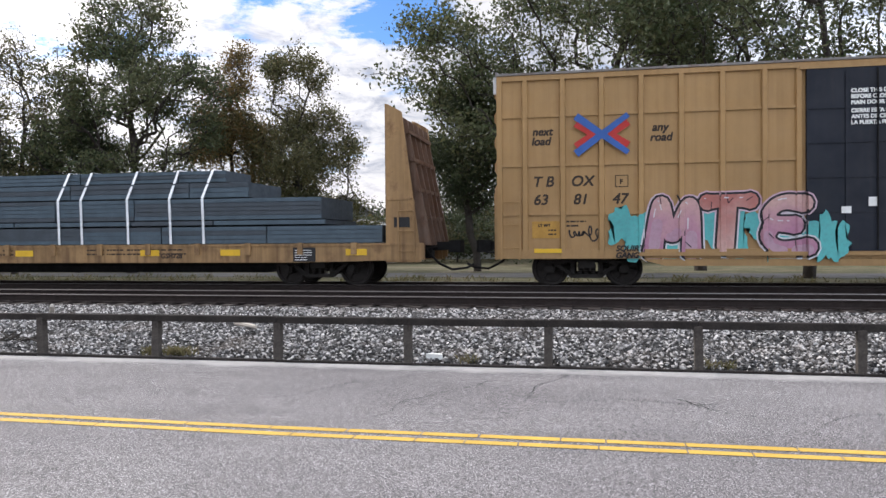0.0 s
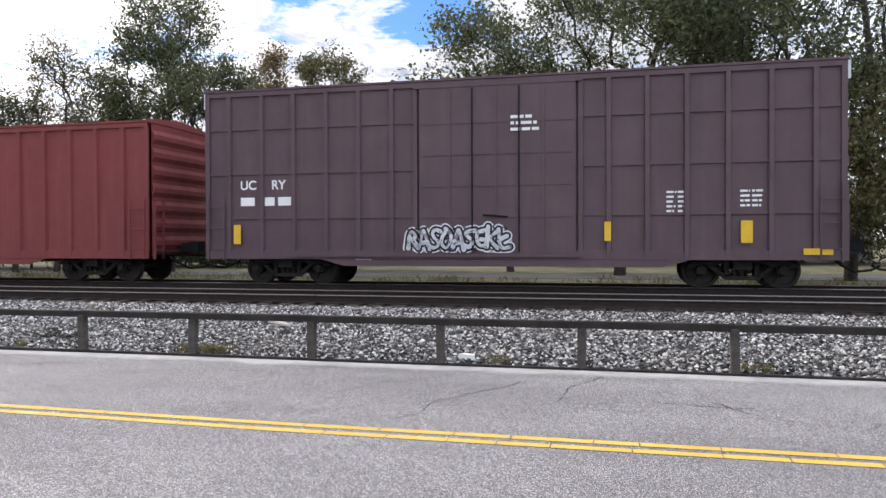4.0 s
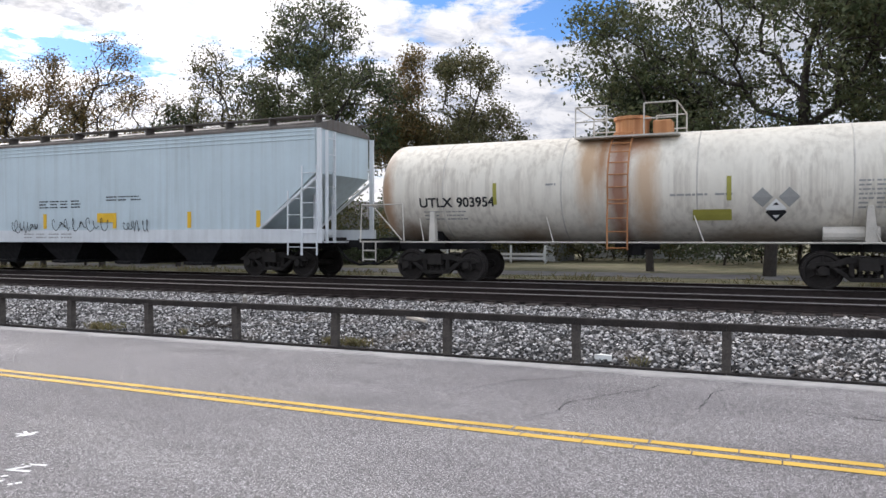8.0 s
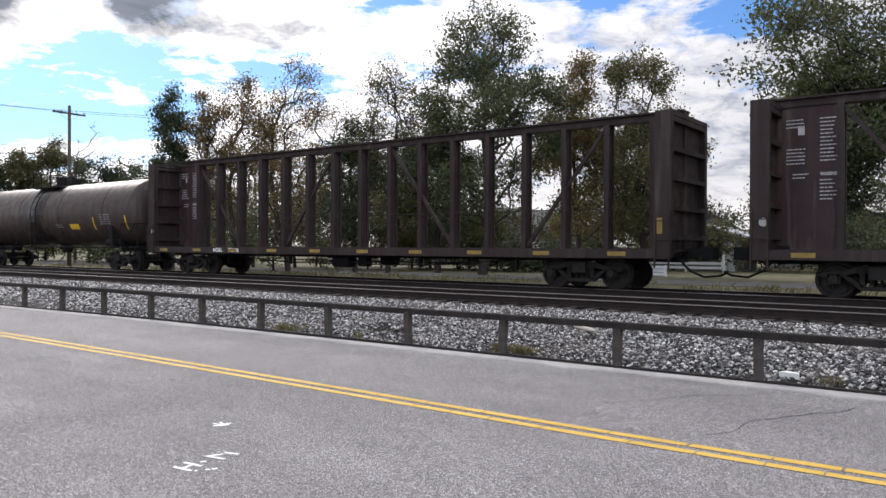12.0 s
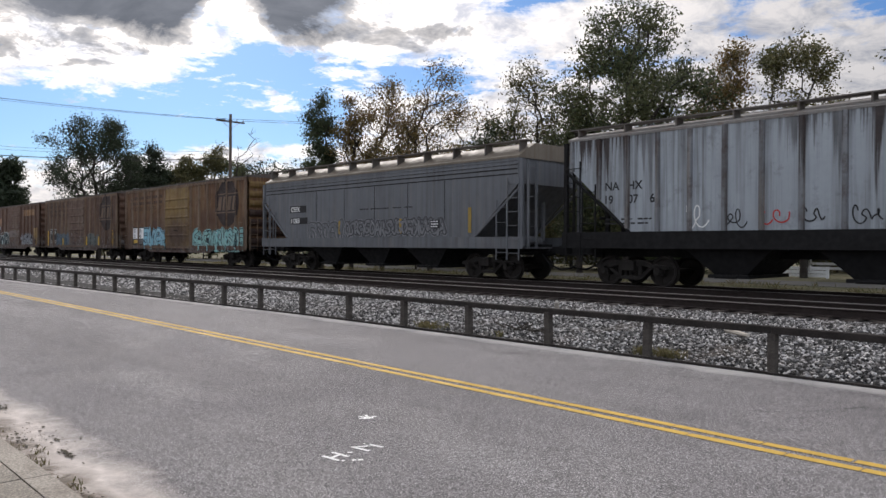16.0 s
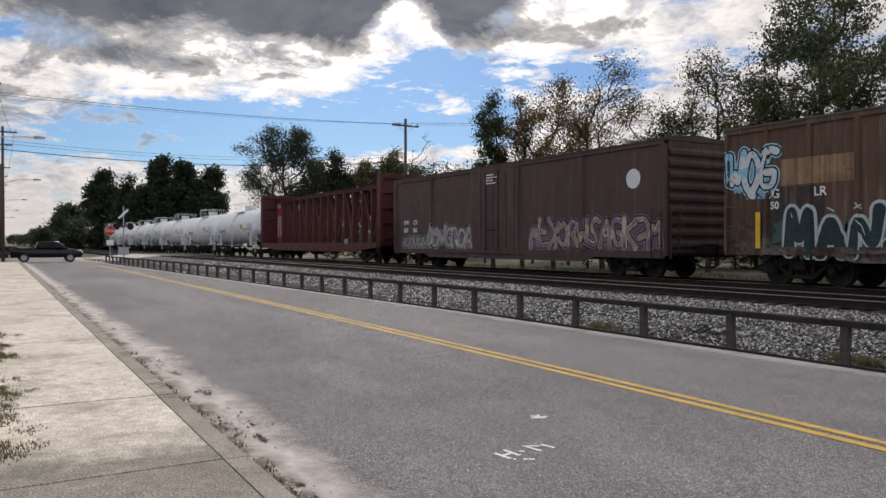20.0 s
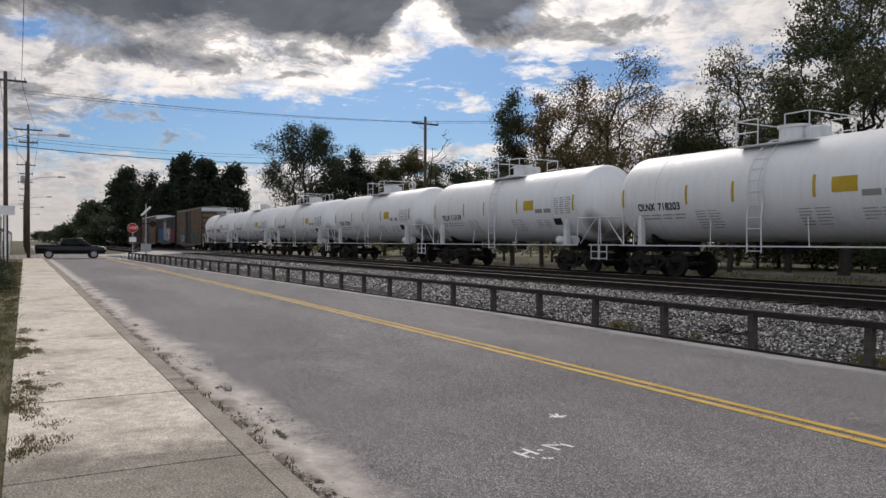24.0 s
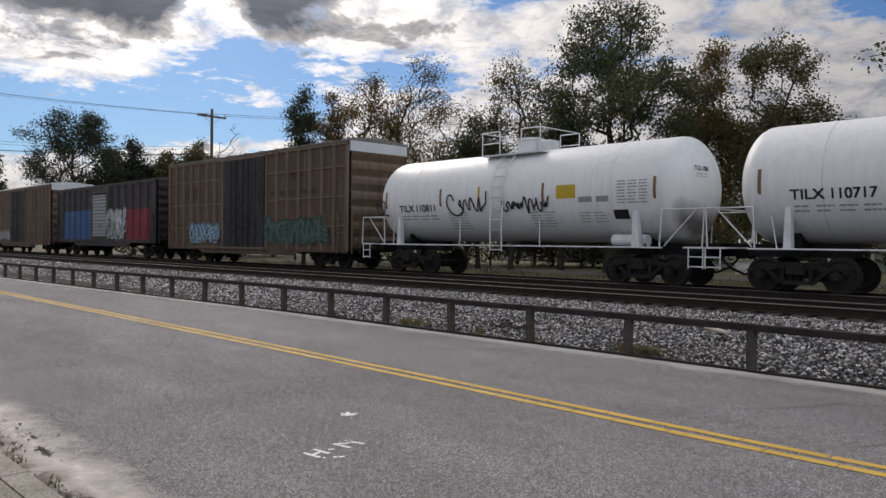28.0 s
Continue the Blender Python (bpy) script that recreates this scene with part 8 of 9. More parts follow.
    plates(c, [(-6.6, -6.45, 0.9, 1.9), (7.0, 7.15, 0.9, 1.9)], M["yellow_paint"], -1.60)

    pm = paint("dark_plum_brown_paint", (0.074, 0.043, 0.044), 0.15, dirt=0.3, streak=0.25, fade=0.12, tags=[(2.4, 9.4, 0.8, 2.0, ((0.14, 0.10, 0.12), (0.46, 0.43, 0.38), (0.36, 0.26, 0.13), (0.20, 0.14, 0.22))), (-6.0, -1.9, 0.8, 1.9, ((0.15, 0.16, 0.18), (0.50, 0.51, 0.49), (0.24, 0.19, 0.30), (0.40, 0.36, 0.28))), (-8.6, -6.2, 0.75, 1.45, ((0.12, 0.09, 0.12), (0.28, 0.25, 0.32), (0.34, 0.34, 0.33)))])
    c = boxcar("dark plum smooth-sided boxcar with sprayed tags and a white disc", -354.34, -373.41, 4.36, pm, roof=pm, door=(-1.7, 1.43, "plug"), posts=2, style="smooth", end_ribs=9)
    bm = bmesh.new()
    bm.faces.new([bm.verts.new((8.1 + math.cos(a * math.tau / 24) * 0.33, -1.512, 3.2 + math.sin(a * math.tau / 24) * 0.33)) for a in range(24)])
    part("painted_emblem", bm, M["pale_cap"], c, "small white disc with a bar")
    marks(c, [("MW", -8.5, 2.02, 0.22), ("CX", -7.5, 2.02, 0.22), ("500", -8.55, 1.62, 0.22), ("583", -7.55, 1.62, 0.22)])
    bars(c, -0.6, 3.95, 0.9, 4, 0.06, 0.06, None, -1.645, 3)

    # frame red darkened for its shadow side; only the panel stays bright
    redm = paint("shaded_red_beam_paint", (0.085, 0.019, 0.022), 0.2, dirt=0.25, streak=0.2, fade=0.12)
    c = centerbeam("red centre-beam flatcar with slanted braces and white writing on its panel", -375.53, -398.02, redm, paint("bright_red_panel_paint", (0.24, 0.030, 0.036), 0.15, dirt=0.2, streak=0.15), bays=14, truss=True, deck=1.10, sill_low=0.55, bulk_top=4.98)
    bars(c, -10.85, 4.15, 1.1, 3, 0.06, 0.05, None, -0.112, 5, cols=1)
    bars(c, -10.85, 3.2, 1.1, 14, 0.06, 0.06, None, -0.112, 6, cols=2)
    plates(c, [(6.2, 7.0, 1.0, 1.35)], M["black_paint"], -1.43, "data_panel")
    bars(c, 6.25, 1.28, 0.7, 4, 0.04, 0.04, None, -1.442, 3)

    whitem = [paint("white_tank_paint", (0.76, 0.77, 0.78), 0.03, dirt=0.16, streak=0.10, fade=0.05, rough=0.4, rust_color=(0.28, 0.22, 0.18), spots=[(6.15, 1.55, 0.34, 0.85, (0.06, 0.042, 0.035))]),
              paint("white_tank_paint_tagged", (0.74, 0.75, 0.76), 0.03, dirt=0.18, streak=0.12, fade=0.05, rough=0.4, rust_color=(0.28, 0.22, 0.18), spots=[(6.15, 1.55, 0.34, 0.8, (0.07, 0.05, 0.04))])]
    fitm = plain("white_fittings", (0.62, 0.63, 0.64), 0.5, 0, 0.15, 3, 30, 0.1)
    ends = [-399.1, -412.98, -426.67, -440.77, -454.91, -468.98, -482.91, -496.82]
    texts = [("OLNX", "718289"), ("OLNX", "718203"), ("TILX", "113139"), ("TILX", "110910"), ("TILX", "110907"), ("TILX", "110717"), ("TILX", "110811")]
    R, zc = 1.49, 2.55
    for k, (tx, nm) in enumerate(texts):
        xr, xl = ends[k] - (0.35 if k else 0.1), ends[k + 1] + 0.05
        c = tankcar("white tank car with black lettering and a yellow plate" if k < 6 else "white tank car scrawled with black sprayed tags", xr + 0.25, xl - 0.25, R, zc, whitem[k == 6], fitm, dome_x=0.05, seams=3, head=0.75, short=0.60, inset=2.17)
        barrel_marks(c, R, zc, [(tx, -4.87, 2.10, 0.24, 0.78), (nm, -3.95, 2.10, 0.24, 0.95)])
        barrel_bars(c, R, zc, -4.8, 1.92, 2.0, 2, 0.05, 0.06, "grey_stencil", 1 + k, 4)
        barrel_bars(c, R, zc, -2.4, 2.0, 1.0, 7, 0.035, 0.05, "grey_stencil", 2 + k, 2)
        barrel_plate(c, R, zc, 2.25, 2.95, 2.35, 2.75, "gold_plate")
        barrel_bars(c, R, zc, 1.2, 1.95, 1.0, 6, 0.035, 0.05, "grey_stencil", 7 + k, 2)
        barrel_bars(c, R, zc, 3.0, 1.90, 1.0, 4, 0.035, 0.05, "grey_stencil", 8 + k, 2)
        barrel_bars(c, R, zc, 4.35, 2.75, 1.05, 8, 0.045, 0.04, "grey_stencil", 4 + k, 3)
        barrel_bars(c, R, zc, 3.05, 2.22, 1.2, 1, 0.16, 0.05, "grey_stencil", 5 + k, 2)
        barrel_plate(c, R, zc, 4.18, 4.66, 1.72, 1.98, "black_paint", "data_panel")
        for x in (-5.62, -2.75, -0.95, 1.70, 5.48):
            barrel_plate(c, R, zc, x, x + 0.09, 2.25, 2.85, "gold_plate" if abs(x) < 1.2 or k < 3 else "amber_reflector", "reflector")
        # the number again, small, on the head that faces forward
        for words, yy, z, hh, ww in ((tx + " " + nm, -0.72, 3.02, 0.13, 0.62),):
            ob = lettering("lettering", words, yy, z, hh, M["black_paint"], c, 0, ww, "", 0.006)
            on_head(ob, R, zc, 5.65, 0.75)
        on_head(bars(c, -0.70, 2.92, 0.5, 2, 0.03, 0.04, M["grey_stencil"], 0, 6 + k, cols=3), R, zc, 5.65, 0.75)
        if k == 6:
            for (sx, sz, sw, sh, sd) in ((-6.1, 1.9, 0.6, 0.7, 3), (-2.3, 1.7, 1.7, 1.15, 8), (0.1, 1.95, 1.9, 0.5, 9)):
                n0 = len(c.children)
                scrawl(c, sx, sz, sw, sh, "black_paint", 0, sd, 4, 0.028)
                wrap(c.children[-1] if c.children[-1].name.startswith("sprayed") else [o for o in c.children if o.name.startswith("sprayed")][-1], R + 0.03, zc)


M["amber_reflector"] = plain("browned_reflector", (0.20, 0.115, 0.06), 0.5, 0, 0.15, 3, 30, 0)
M["gold_plate"] = plain("gold_plate", (0.48, 0.33, 0.03), 0.5, 0, 0.15, 3, 30, 0)


M["emblem_dark"] = plain("faded_emblem_paint", (0.034, 0.023, 0.022), 0.6, 0, 0.5, 1.2, 30, 0.1)
M["emblem_light"] = plain("faded_emblem_letters", (0.15, 0.105, 0.075), 0.6, 0, 0.5, 1.5, 30, 0.1)
M["ghost_letters"] = plain("faded_dark_letters", (0.058, 0.033, 0.024), 0.6, 0, 0.6, 1.5, 30, 0.1)


def train_tail():
    m = paint("dusty_tan_paint", (0.085, 0.058, 0.041), 0.5, dirt=0.45, streak=0.5, fade=0.2, tags=[(1.9, 6.6, 0.9, 2.0, ((0.03, 0.08, 0.07), (0.08, 0.12, 0.10))), (-5.4, -2.4, 0.9, 1.8, ((0.16, 0.34, 0.50), (0.24, 0.16, 0.08), (0.30, 0.45, 0.55)))])
    # ribs lightened as lit, panels darkened as shaded, all in the paint colours
    ribs = paint("dusty_lit_tan_rib_paint", (0.165, 0.120, 0.085), 0.4, dirt=0.4, streak=0.5)
    navy = paint("dark_door_paint", (0.016, 0.018, 0.023), 0.1, dirt=0.25, streak=0.15)
    c = boxcar("dusty tan hi-cube boxcar with a dark door and pale end band", -497.9, -513.74, 5.02, m, door=(-1.9, 1.8, "plug"), door_mat=navy, posts=7, style="grid", cap=M["pale_cap"], rib_mat=ribs, end_mat=ribs)
    bars(c, 3.4, 3.55, 1.4, 1, 0.5, 0.1, M["ghost_letters"], -1.508, 2, cols=3)
    bars(c, 2.2, 3.0, 3.9, 1, 0.2, 0.1, M["ghost_letters"], -1.508, 3, cols=5)
    bars(c, -6.2, 3.1, 1.6, 1, 0.6, 0.1, M["ghost_letters"], -1.508, 4, cols=2)

    dk = paint("dark_painted_boxcar", (0.034, 0.033, 0.036), 0.1, dirt=0.25, streak=0.2, patches=[(-6.8, -1.6, 1.0, 2.9, (0.035, 0.10, 0.22)), (-1.2, 1.0, 1.2, 3.8, (0.26, 0.28, 0.29)), (3.9, 7.2, 1.0, 2.8, (0.19, 0.026, 0.040))], tags=[(1.2, 3.8, 1.0, 3.0, ((0.36, 0.40, 0.38), (0.10, 0.14, 0.12), WHITE))])
    boxcar("dark boxcar painted with blue, white and red sprayed panels", -515.5, -531.6, 4.40, dk, roof=M["roof_dark"], door=(-1.4, 1.5, "slats"), posts=6, style="post", floor=0.9, sill=0.7)
    tn = paint("worn_tan_paint", (0.105, 0.072, 0.050), 0.4, dirt=0.45, streak=0.4, tags=[(-5.0, -1.9, 0.9, 1.6, ((0.30, 0.28, 0.26), WHITE))])
    boxcar("worn tan hi-cube boxcar with a pale roof", -533.3, -548.9, 5.0, tn, roof=M["pale_cap"], door=(-1.9, 1.8, "plug"), door_mat=navy, posts=7, style="grid", cap=M["pale_cap"], rib_mat=ribs, end_mat=ribs)
    dred = paint("dull_red_beam_paint", (0.036, 0.013, 0.016), 0.25, dirt=0.3)
    boxcar("dull dark red boxcar with upright posts", -550.6, -572.0, 4.3, dred, roof=M["roof_dark"], door=(-1.5, 1.5, "panel"), posts=9, style="post")
    silver = paint("silver_grey_tank_paint", (0.22, 0.225, 0.235), 0.15, dirt=0.25, rough=0.4)
    tankcar("silver-grey tank car with a dark end", -573.8, -591.0, 1.5, 2.55, silver, M["galv"])
    bb = paint("dull_brown_paint", (0.060, 0.036, 0.030), 0.3, dirt=0.3)
    boxcar("dull brown boxcar in the long tail of the train", -592.8, -608.5, 4.35, bb, roof=M["roof_dark"], posts=6)
    pg = paint("pale_lilac_hopper_paint", (0.42, 0.44, 0.50), 0.1, dirt=0.2)
    hopper("pale lilac-grey covered hopper far down the train", -610.2, -627.0, 4.2, pg, pg, M["frame_black"])
    hopper("dull grey covered hopper far down the train", -628.8, -645.6, 4.1, M["roof_galv"], M["roof_galv"], M["frame_black"], ribs=14)
    boxcar("dark brown boxcar at the far end of the train", -647.4, -663.0, 4.35, dred, roof=M["roof_dark"], posts=6)
    boxcar("tan boxcar at the far end of the train", -664.9, -680.6, 4.8, tn, posts=6, style="grid")
    boxcar("dull brown boxcar at the far end of the train", -682.4, -698.0, 4.35, bb, roof=M["roof_dark"], posts=6)


train_head()
train_reds()
train_tanks_and_hoppers()
train_browns()
train_tail()


# ---- trees ----
def quick_mesh(name, P, T, material, parent, smooth=False):
    me = bpy.data.meshes.new(name)
    me.vertices.add(len(P))
    me.vertices.foreach_set("co", P.ravel())
    me.loops.add(T.size)
    me.loops.foreach_set("vertex_index", T.ravel().astype(np.int32))
    me.polygons.add(len(T))
    me.polygons.foreach_set("loop_start", np.arange(0, T.size, T.shape[1], dtype=np.int32))
    if smooth:
        me.polygons.foreach_set("use_smooth", np.ones(len(T), dtype=bool))
    me.update(calc_edges=True)
    me.materials.append(M[material])
    ob = new(name, me)
    ob.parent = parent
    return ob


def leaf_cloud(name, A, B, spread, count, size, material, parent, seed):
    """Loose leaves along the twigs A to B: bent cards of two triangles each."""
    rng = np.random.default_rng(seed)
    idx = rng.integers(0, len(A), count)
    f = rng.uniform(0.25, 1.15, (count, 1))
    p = A[idx] * (1 - f) + B[idx] * f + rng.normal(0, 1, (count, 3)) * spread * np.array([1, 1, 0.8])
    a = rng.normal(0, 1, (count, 3))
    a /= np.linalg.norm(a, axis=1)[:, None]
    b = np.cross(a, rng.normal(0, 1, (count, 3)))
    b /= np.linalg.norm(b, axis=1)[:, None] + 1e-9
    s = (size * rng.uniform(0.6, 1.4, count))[:, None]
    fold = np.cross(a, b) * s * 0.25
    P = np.stack([p - a * s, p + b * s * 0.55 + fold, p + a * s, p - b * s * 0.55 + fold], 1).reshape(-1, 3)
    k = np.arange(count)[:, None] * 4
    T = np.concatenate([k + np.array([[0, 1, 2]]), k + np.array([[0, 2, 3]])], 1).reshape(-1, 3)
    return quick_mesh(name, P, T, material, parent)


def tree(az, d, h, r, base, leaf, count, size, label, seed, trunk=0.25, spread=0.55, limbs=7, name="tree", twigs=0, fullness=1.0, cone=0.15):
    """Twig ends are strewn through an uneven crown of lobes; each joins the nearest wood already grown, so limbs fork on their way out."""
    rng = np.random.default_rng(seed)
    x, y = -d * math.sin(radians(az)), d * math.cos(radians(az))
    t = thing(name, label, "tree", "trees behind the tracks", at=pose(x, y, -0.05, 0, 0, rng.uniform(0, 360)))
    n = twigs or int((72 if d < 52 else 42) * limbs)
    hc = (h - base) / 2
    lobes = []
    for k in range(limbs * 2 + 22):
        v = rng.normal(0, 1, 3)
        v *= rng.uniform(0.05, 1.0) ** 0.40 / np.linalg.norm(v)
        taper = 1.0 - 0.35 * max(0.0, v[2])
        lobes.append((v[0] * r * 0.78 * taper, v[1] * r * 0.78 * taper, base + hc + v[2] * hc * 0.78, rng.uniform(0.15, 0.33)))
    lobes = np.array(lobes)
    pick = rng.integers(0, len(lobes), n)
    v = rng.normal(0, 1, (n, 3))
    v *= (rng.uniform(0, 1, (n, 1)) ** 0.45) / np.linalg.norm(v, axis=1)[:, None]
    rad = lobes[pick, 3][:, None] * np.array([[r, r, min(hc, r * 1.1)]])
    pts = lobes[pick, :3] + v * rad
    low, high = pts[:, 2].min(), pts[:, 2].max()
    pts[:, 2] = base + (pts[:, 2] - low) / (high - low) * (h - base)
    up = (pts[:, 2] - base) / (h - base)
    pts[:, :2] -= np.median(pts[:, :2], axis=0)
    pts[:, :2] *= r / np.quantile(np.hypot(pts[:, 0], pts[:, 1]), 0.80) * (1.0 + cone * (0.45 - up))[:, None]
    # the leader
    m = 9
    zs = np.linspace(0, base + hc * 1.25, m)
    lead = np.cumsum(rng.normal(0, 0.012 * h, (m, 2)), axis=0)
    lead[0] = 0
    lead[1] *= 0.2
    stem = np.column_stack([lead, zs])
    nodes = np.vstack([stem, np.zeros((2 * n, 3))])
    length = np.zeros(m + 2 * n)
    length[:m] = zs
    parent = np.full(m + 2 * n, -1)
    parent[1:m] = np.arange(m - 1)
    c = m
    order = np.argsort(np.linalg.norm((pts - np.array([0, 0, base])) * np.array([1, 1, 0.7]), axis=1))
    for i in order:
        gap = np.linalg.norm(nodes[:c] - pts[i], axis=1)
        cost = gap + 0.32 * length[:c] + np.where(nodes[:c, 2] > pts[i, 2] + 0.3, 0.5 * (nodes[:c, 2] - pts[i, 2]), 0) + np.where(nodes[:c, 2] < base * 0.6, 50, 0)
        j = int(np.argmin(cost))
        a = nodes[j]
        if gap[j] > 0.9:       # a bend on the way
            q = a * 0.5 + pts[i] * 0.5 + rng.normal(0, 0.07, 3) * gap[j] + np.array([0, 0, 0.05 * gap[j]])
            nodes[c], parent[c], length[c] = q, j, length[j] + gap[j] * 0.5
            j = c
            c += 1
        nodes[c], parent[c], length[c] = pts[i], j, length[j] + np.linalg.norm(pts[i] - nodes[j])
        c += 1
    nodes, parent = nodes[:c], parent[:c]
    load = np.zeros(c)
    kids = np.bincount(parent[1:], minlength=c)
    load[kids == 0] = 1.0
    for i in range(c - 1, 0, -1):
        load[parent[i]] += load[i]
    w = np.maximum(0.006 * (d / 40.0) ** 0.5, trunk * (load / load[0]) ** 0.46)
    ch = np.arange(1, c)
    A, B = nodes[parent[1:]], nodes[1:]
    ra = np.minimum(w[parent[1:]], w[1:] * 1.35)
    ra[:m - 1] = w[:m - 1]
    ra[0] *= 1.1
    D = B - A
    D /= np.linalg.norm(D, axis=1)[:, None] + 1e-9
    U = np.cross(D, np.array([[0.31, 0.94, 0.12]]))
    U /= np.linalg.norm(U, axis=1)[:, None] + 1e-9
    V = np.cross(D, U)
    k = 5 if d < 52 and name == "tree" else 4
    ang = np.arange(k) * math.tau / k
    ring = U[:, None] * np.cos(ang)[None, :, None] + V[:, None] * np.sin(ang)[None, :, None]
    P = np.concatenate([A[:, None] + ring * ra[:, None, None], B[:, None] + ring * w[1:][:, None, None]], 1).reshape(-1, 3)
    q = np.array([[i, (i + 1) % k, k + (i + 1) % k, k + i] for i in range(k)])
    T = (np.arange(len(A))[:, None, None] * 2 * k + q[None]).reshape(-1, 4)
    quick_mesh("trunk", P, T, "bark", t, True)
    if count:
        out = load[1:] < 5
        leaf_cloud("crown", A[out], B[out], spread * 0.62, int(count * (2.9 if fullness > 0.5 and name == "tree" else 1.5) * fullness), size * 0.49, leaf, t, seed)
    return t


def woods():
    green, autumn = "tall broad-leaved tree with dark green leaves", "thin tree with yellowing autumn leaves and gaps"
    tree(0.6, 36, 17.8, 6.0, 4.2, "leaf_green", 22000, 0.20, "large spreading oak with dark leaves and heavy limbs", 1, 0.27, 0.62, 13, fullness=0.62)
    tree(-14.5, 34, 17.0, 6.6, 4.6, "leaf_green", 16000, 0.20, "large oak with bare lower limbs and an open dark crown", 2, 0.24, 0.60, 9, fullness=0.51)
    tree(-7.5, 41, 17.5, 5.2, 5.0, "leaf_dark", 10000, 0.20, green, 3, 0.3, 0.6, 9, fullness=0.51)
    tree(8.6, 40, 10.6, 2.4, 3.0, "leaf_dark", 9000, 0.19, green, 4, 0.2, 0.55, 9)
    tree(-20, 31, 8.5, 3.4, 1.0, "leaf_olive", 8000, 0.17, "bushy olive-green tree beside the oaks", 5, 0.2, 0.5, 9)
    tree(26.4, 45, 12.9, 2.0, 2.0, "leaf_yellow", 8000, 0.16, autumn, 6, 0.16, 0.52, 14)
    tree(21.6, 44, 12.6, 2.8, 1.6, "leaf_olive", 13500, 0.16, "rounded tree with dense olive autumn leaves", 7, 0.2, 0.48, 13, fullness=0.95)
    tree(33.4, 44, 16.0, 3.9, 2.4, "leaf_green", 19000, 0.18, green, 8, 0.3, 0.46, 15, fullness=0.62, cone=0.5)
    tree(36.8, 47, 9.8, 2.0, 2.2, "leaf_dark", 6500, 0.17, green, 28, 0.2, 0.5, 9)
    tree(40.6, 46, 12.9, 1.9, 2.2, "leaf_olive", 5400, 0.15, "thin open tree with sparse olive leaves", 9, 0.17, 0.52, 13, fullness=0.60)
    tree(43.0, 47, 9.2, 1.8, 2.0, "leaf_dark", 4800, 0.16, green, 29, 0.16, 0.45, 9)
    tree(47.9, 48, 13.2, 2.3, 2.4, "leaf_yellow", 7000, 0.14, autumn, 10, 0.18, 0.50, 15, fullness=0.60)
    tree(51.5, 49, 12.2, 1.7, 2.4, "leaf_yellow", 5400, 0.14, autumn, 11, 0.16, 0.48, 14, fullness=0.60)
    tree(53.8, 50, 11.2, 1.5, 2.0, "leaf_yellow", 5600, 0.14, "thin open tree with sparse olive leaves", 12, 0.15, 0.38, 9, fullness=0.60)
    tree(56.0, 50, 11.6, 1.35, 1.2, "leaf_dark", 6500, 0.15, "narrow dark green tree", 13, 0.15, 0.38, 11, cone=0.6)
    tree(61.3, 75, 12.8, 1.7, 3.0, "leaf_olive", 0, 0.15, "small leafless tree with fine twigs", 14, 0.12, 0.4, 8)
    tree(71.3, 84, 14.2, 4.2, 2.0, "leaf_pine", 9500, 0.19, "spreading tree with thin dark leaves and a bare limb", 15, 0.26, 0.6, 11)
    for k, (az, d, h, r, leaf) in enumerate(((69.2, 88, 11.0, 3.0, "leaf_pine"), (67.7, 90, 12.6, 2.1, "leaf_pine"), (65.6, 92, 11.6, 2.6, "leaf_olive"), (64.0, 92, 13.0, 2.6, "leaf_olive"), (62.2, 92, 11.4, 2.4, "leaf_green"), (60.2, 86, 10.8, 2.7, "leaf_pine"), (58.2, 80, 9.4, 2.4, "leaf_dark"))):
        tree(az, d, h, r, 1.2, leaf, 4600, 0.26, "dark rounded tree in the row beyond the tracks", 40 + k, 0.2, 0.55, 10)
    for k, (az, d, h, r) in enumerate(((83.8, 170, 16.4, 2.9), (82.2, 158, 14.4, 1.6), (81.2, 152, 12.2, 2.0), (80.1, 150, 17.5, 2.1), (78.7, 148, 16.4, 2.5), (77.6, 146, 13.5, 2.6), (76.6, 145, 15.4, 2.4))):
        tree(az, d, h, r, 0.5, "leaf_pine", 4600, 0.62, "tall dark evergreen tree with a dense uneven crown", 60 + k, 0.3, 0.95, 22, cone=0.5)
    for k, (az, d, h, r) in enumerate(((84.6, 215, 9.0, 5.0), (85.7, 250, 13.0, 4.6), (86.6, 330, 10.5, 7.0), (87.2, 430, 9.5, 8.0), (87.9, 560, 9.0, 10.0), (88.6, 700, 9.0, 12.0))):
        tree(az, d, h, r, 0.6, "leaf_dark", 2400, 1.0, "distant dark wood at the end of the line", 80 + k, 0.4, 1.4, 11)
    # the second row, which closes the view under the crowns
    rnd = random.Random(77)
    az, k = -24.0, 0
    while az < 58:
        h, r = rnd.uniform(6.5, 10.5), rnd.uniform(3.0, 4.4)
        thin = 18 < az < 37
        if thin:
            h *= 0.62
        if not 13.0 < az < 18.0 and not 27.0 < az < 31.5:
            tree(az, rnd.uniform(54, 66), h, r, 1.0, rnd.choice(("leaf_dark", "leaf_green", "leaf_olive", "leaf_dark")), 5200, 0.24, "middle-sized tree in the dense second row", 200 + k, 0.13, 0.6, 9, fullness=0.3 if thin else 0.42)
        az += rnd.uniform(2.6, 4.0)
        k += 1
    # low growth between the trunks
    rnd = random.Random(99)
    az, k = -24.0, 0
    while az < 73:
        d = rnd.uniform(50, 62) if az < 50 else rnd.uniform(64, 90)
        h = rnd.uniform(3.2, 6.6) * (0.35 if 13.5 < az < 18.5 or 27.0 < az < 31.5 else 1.0)
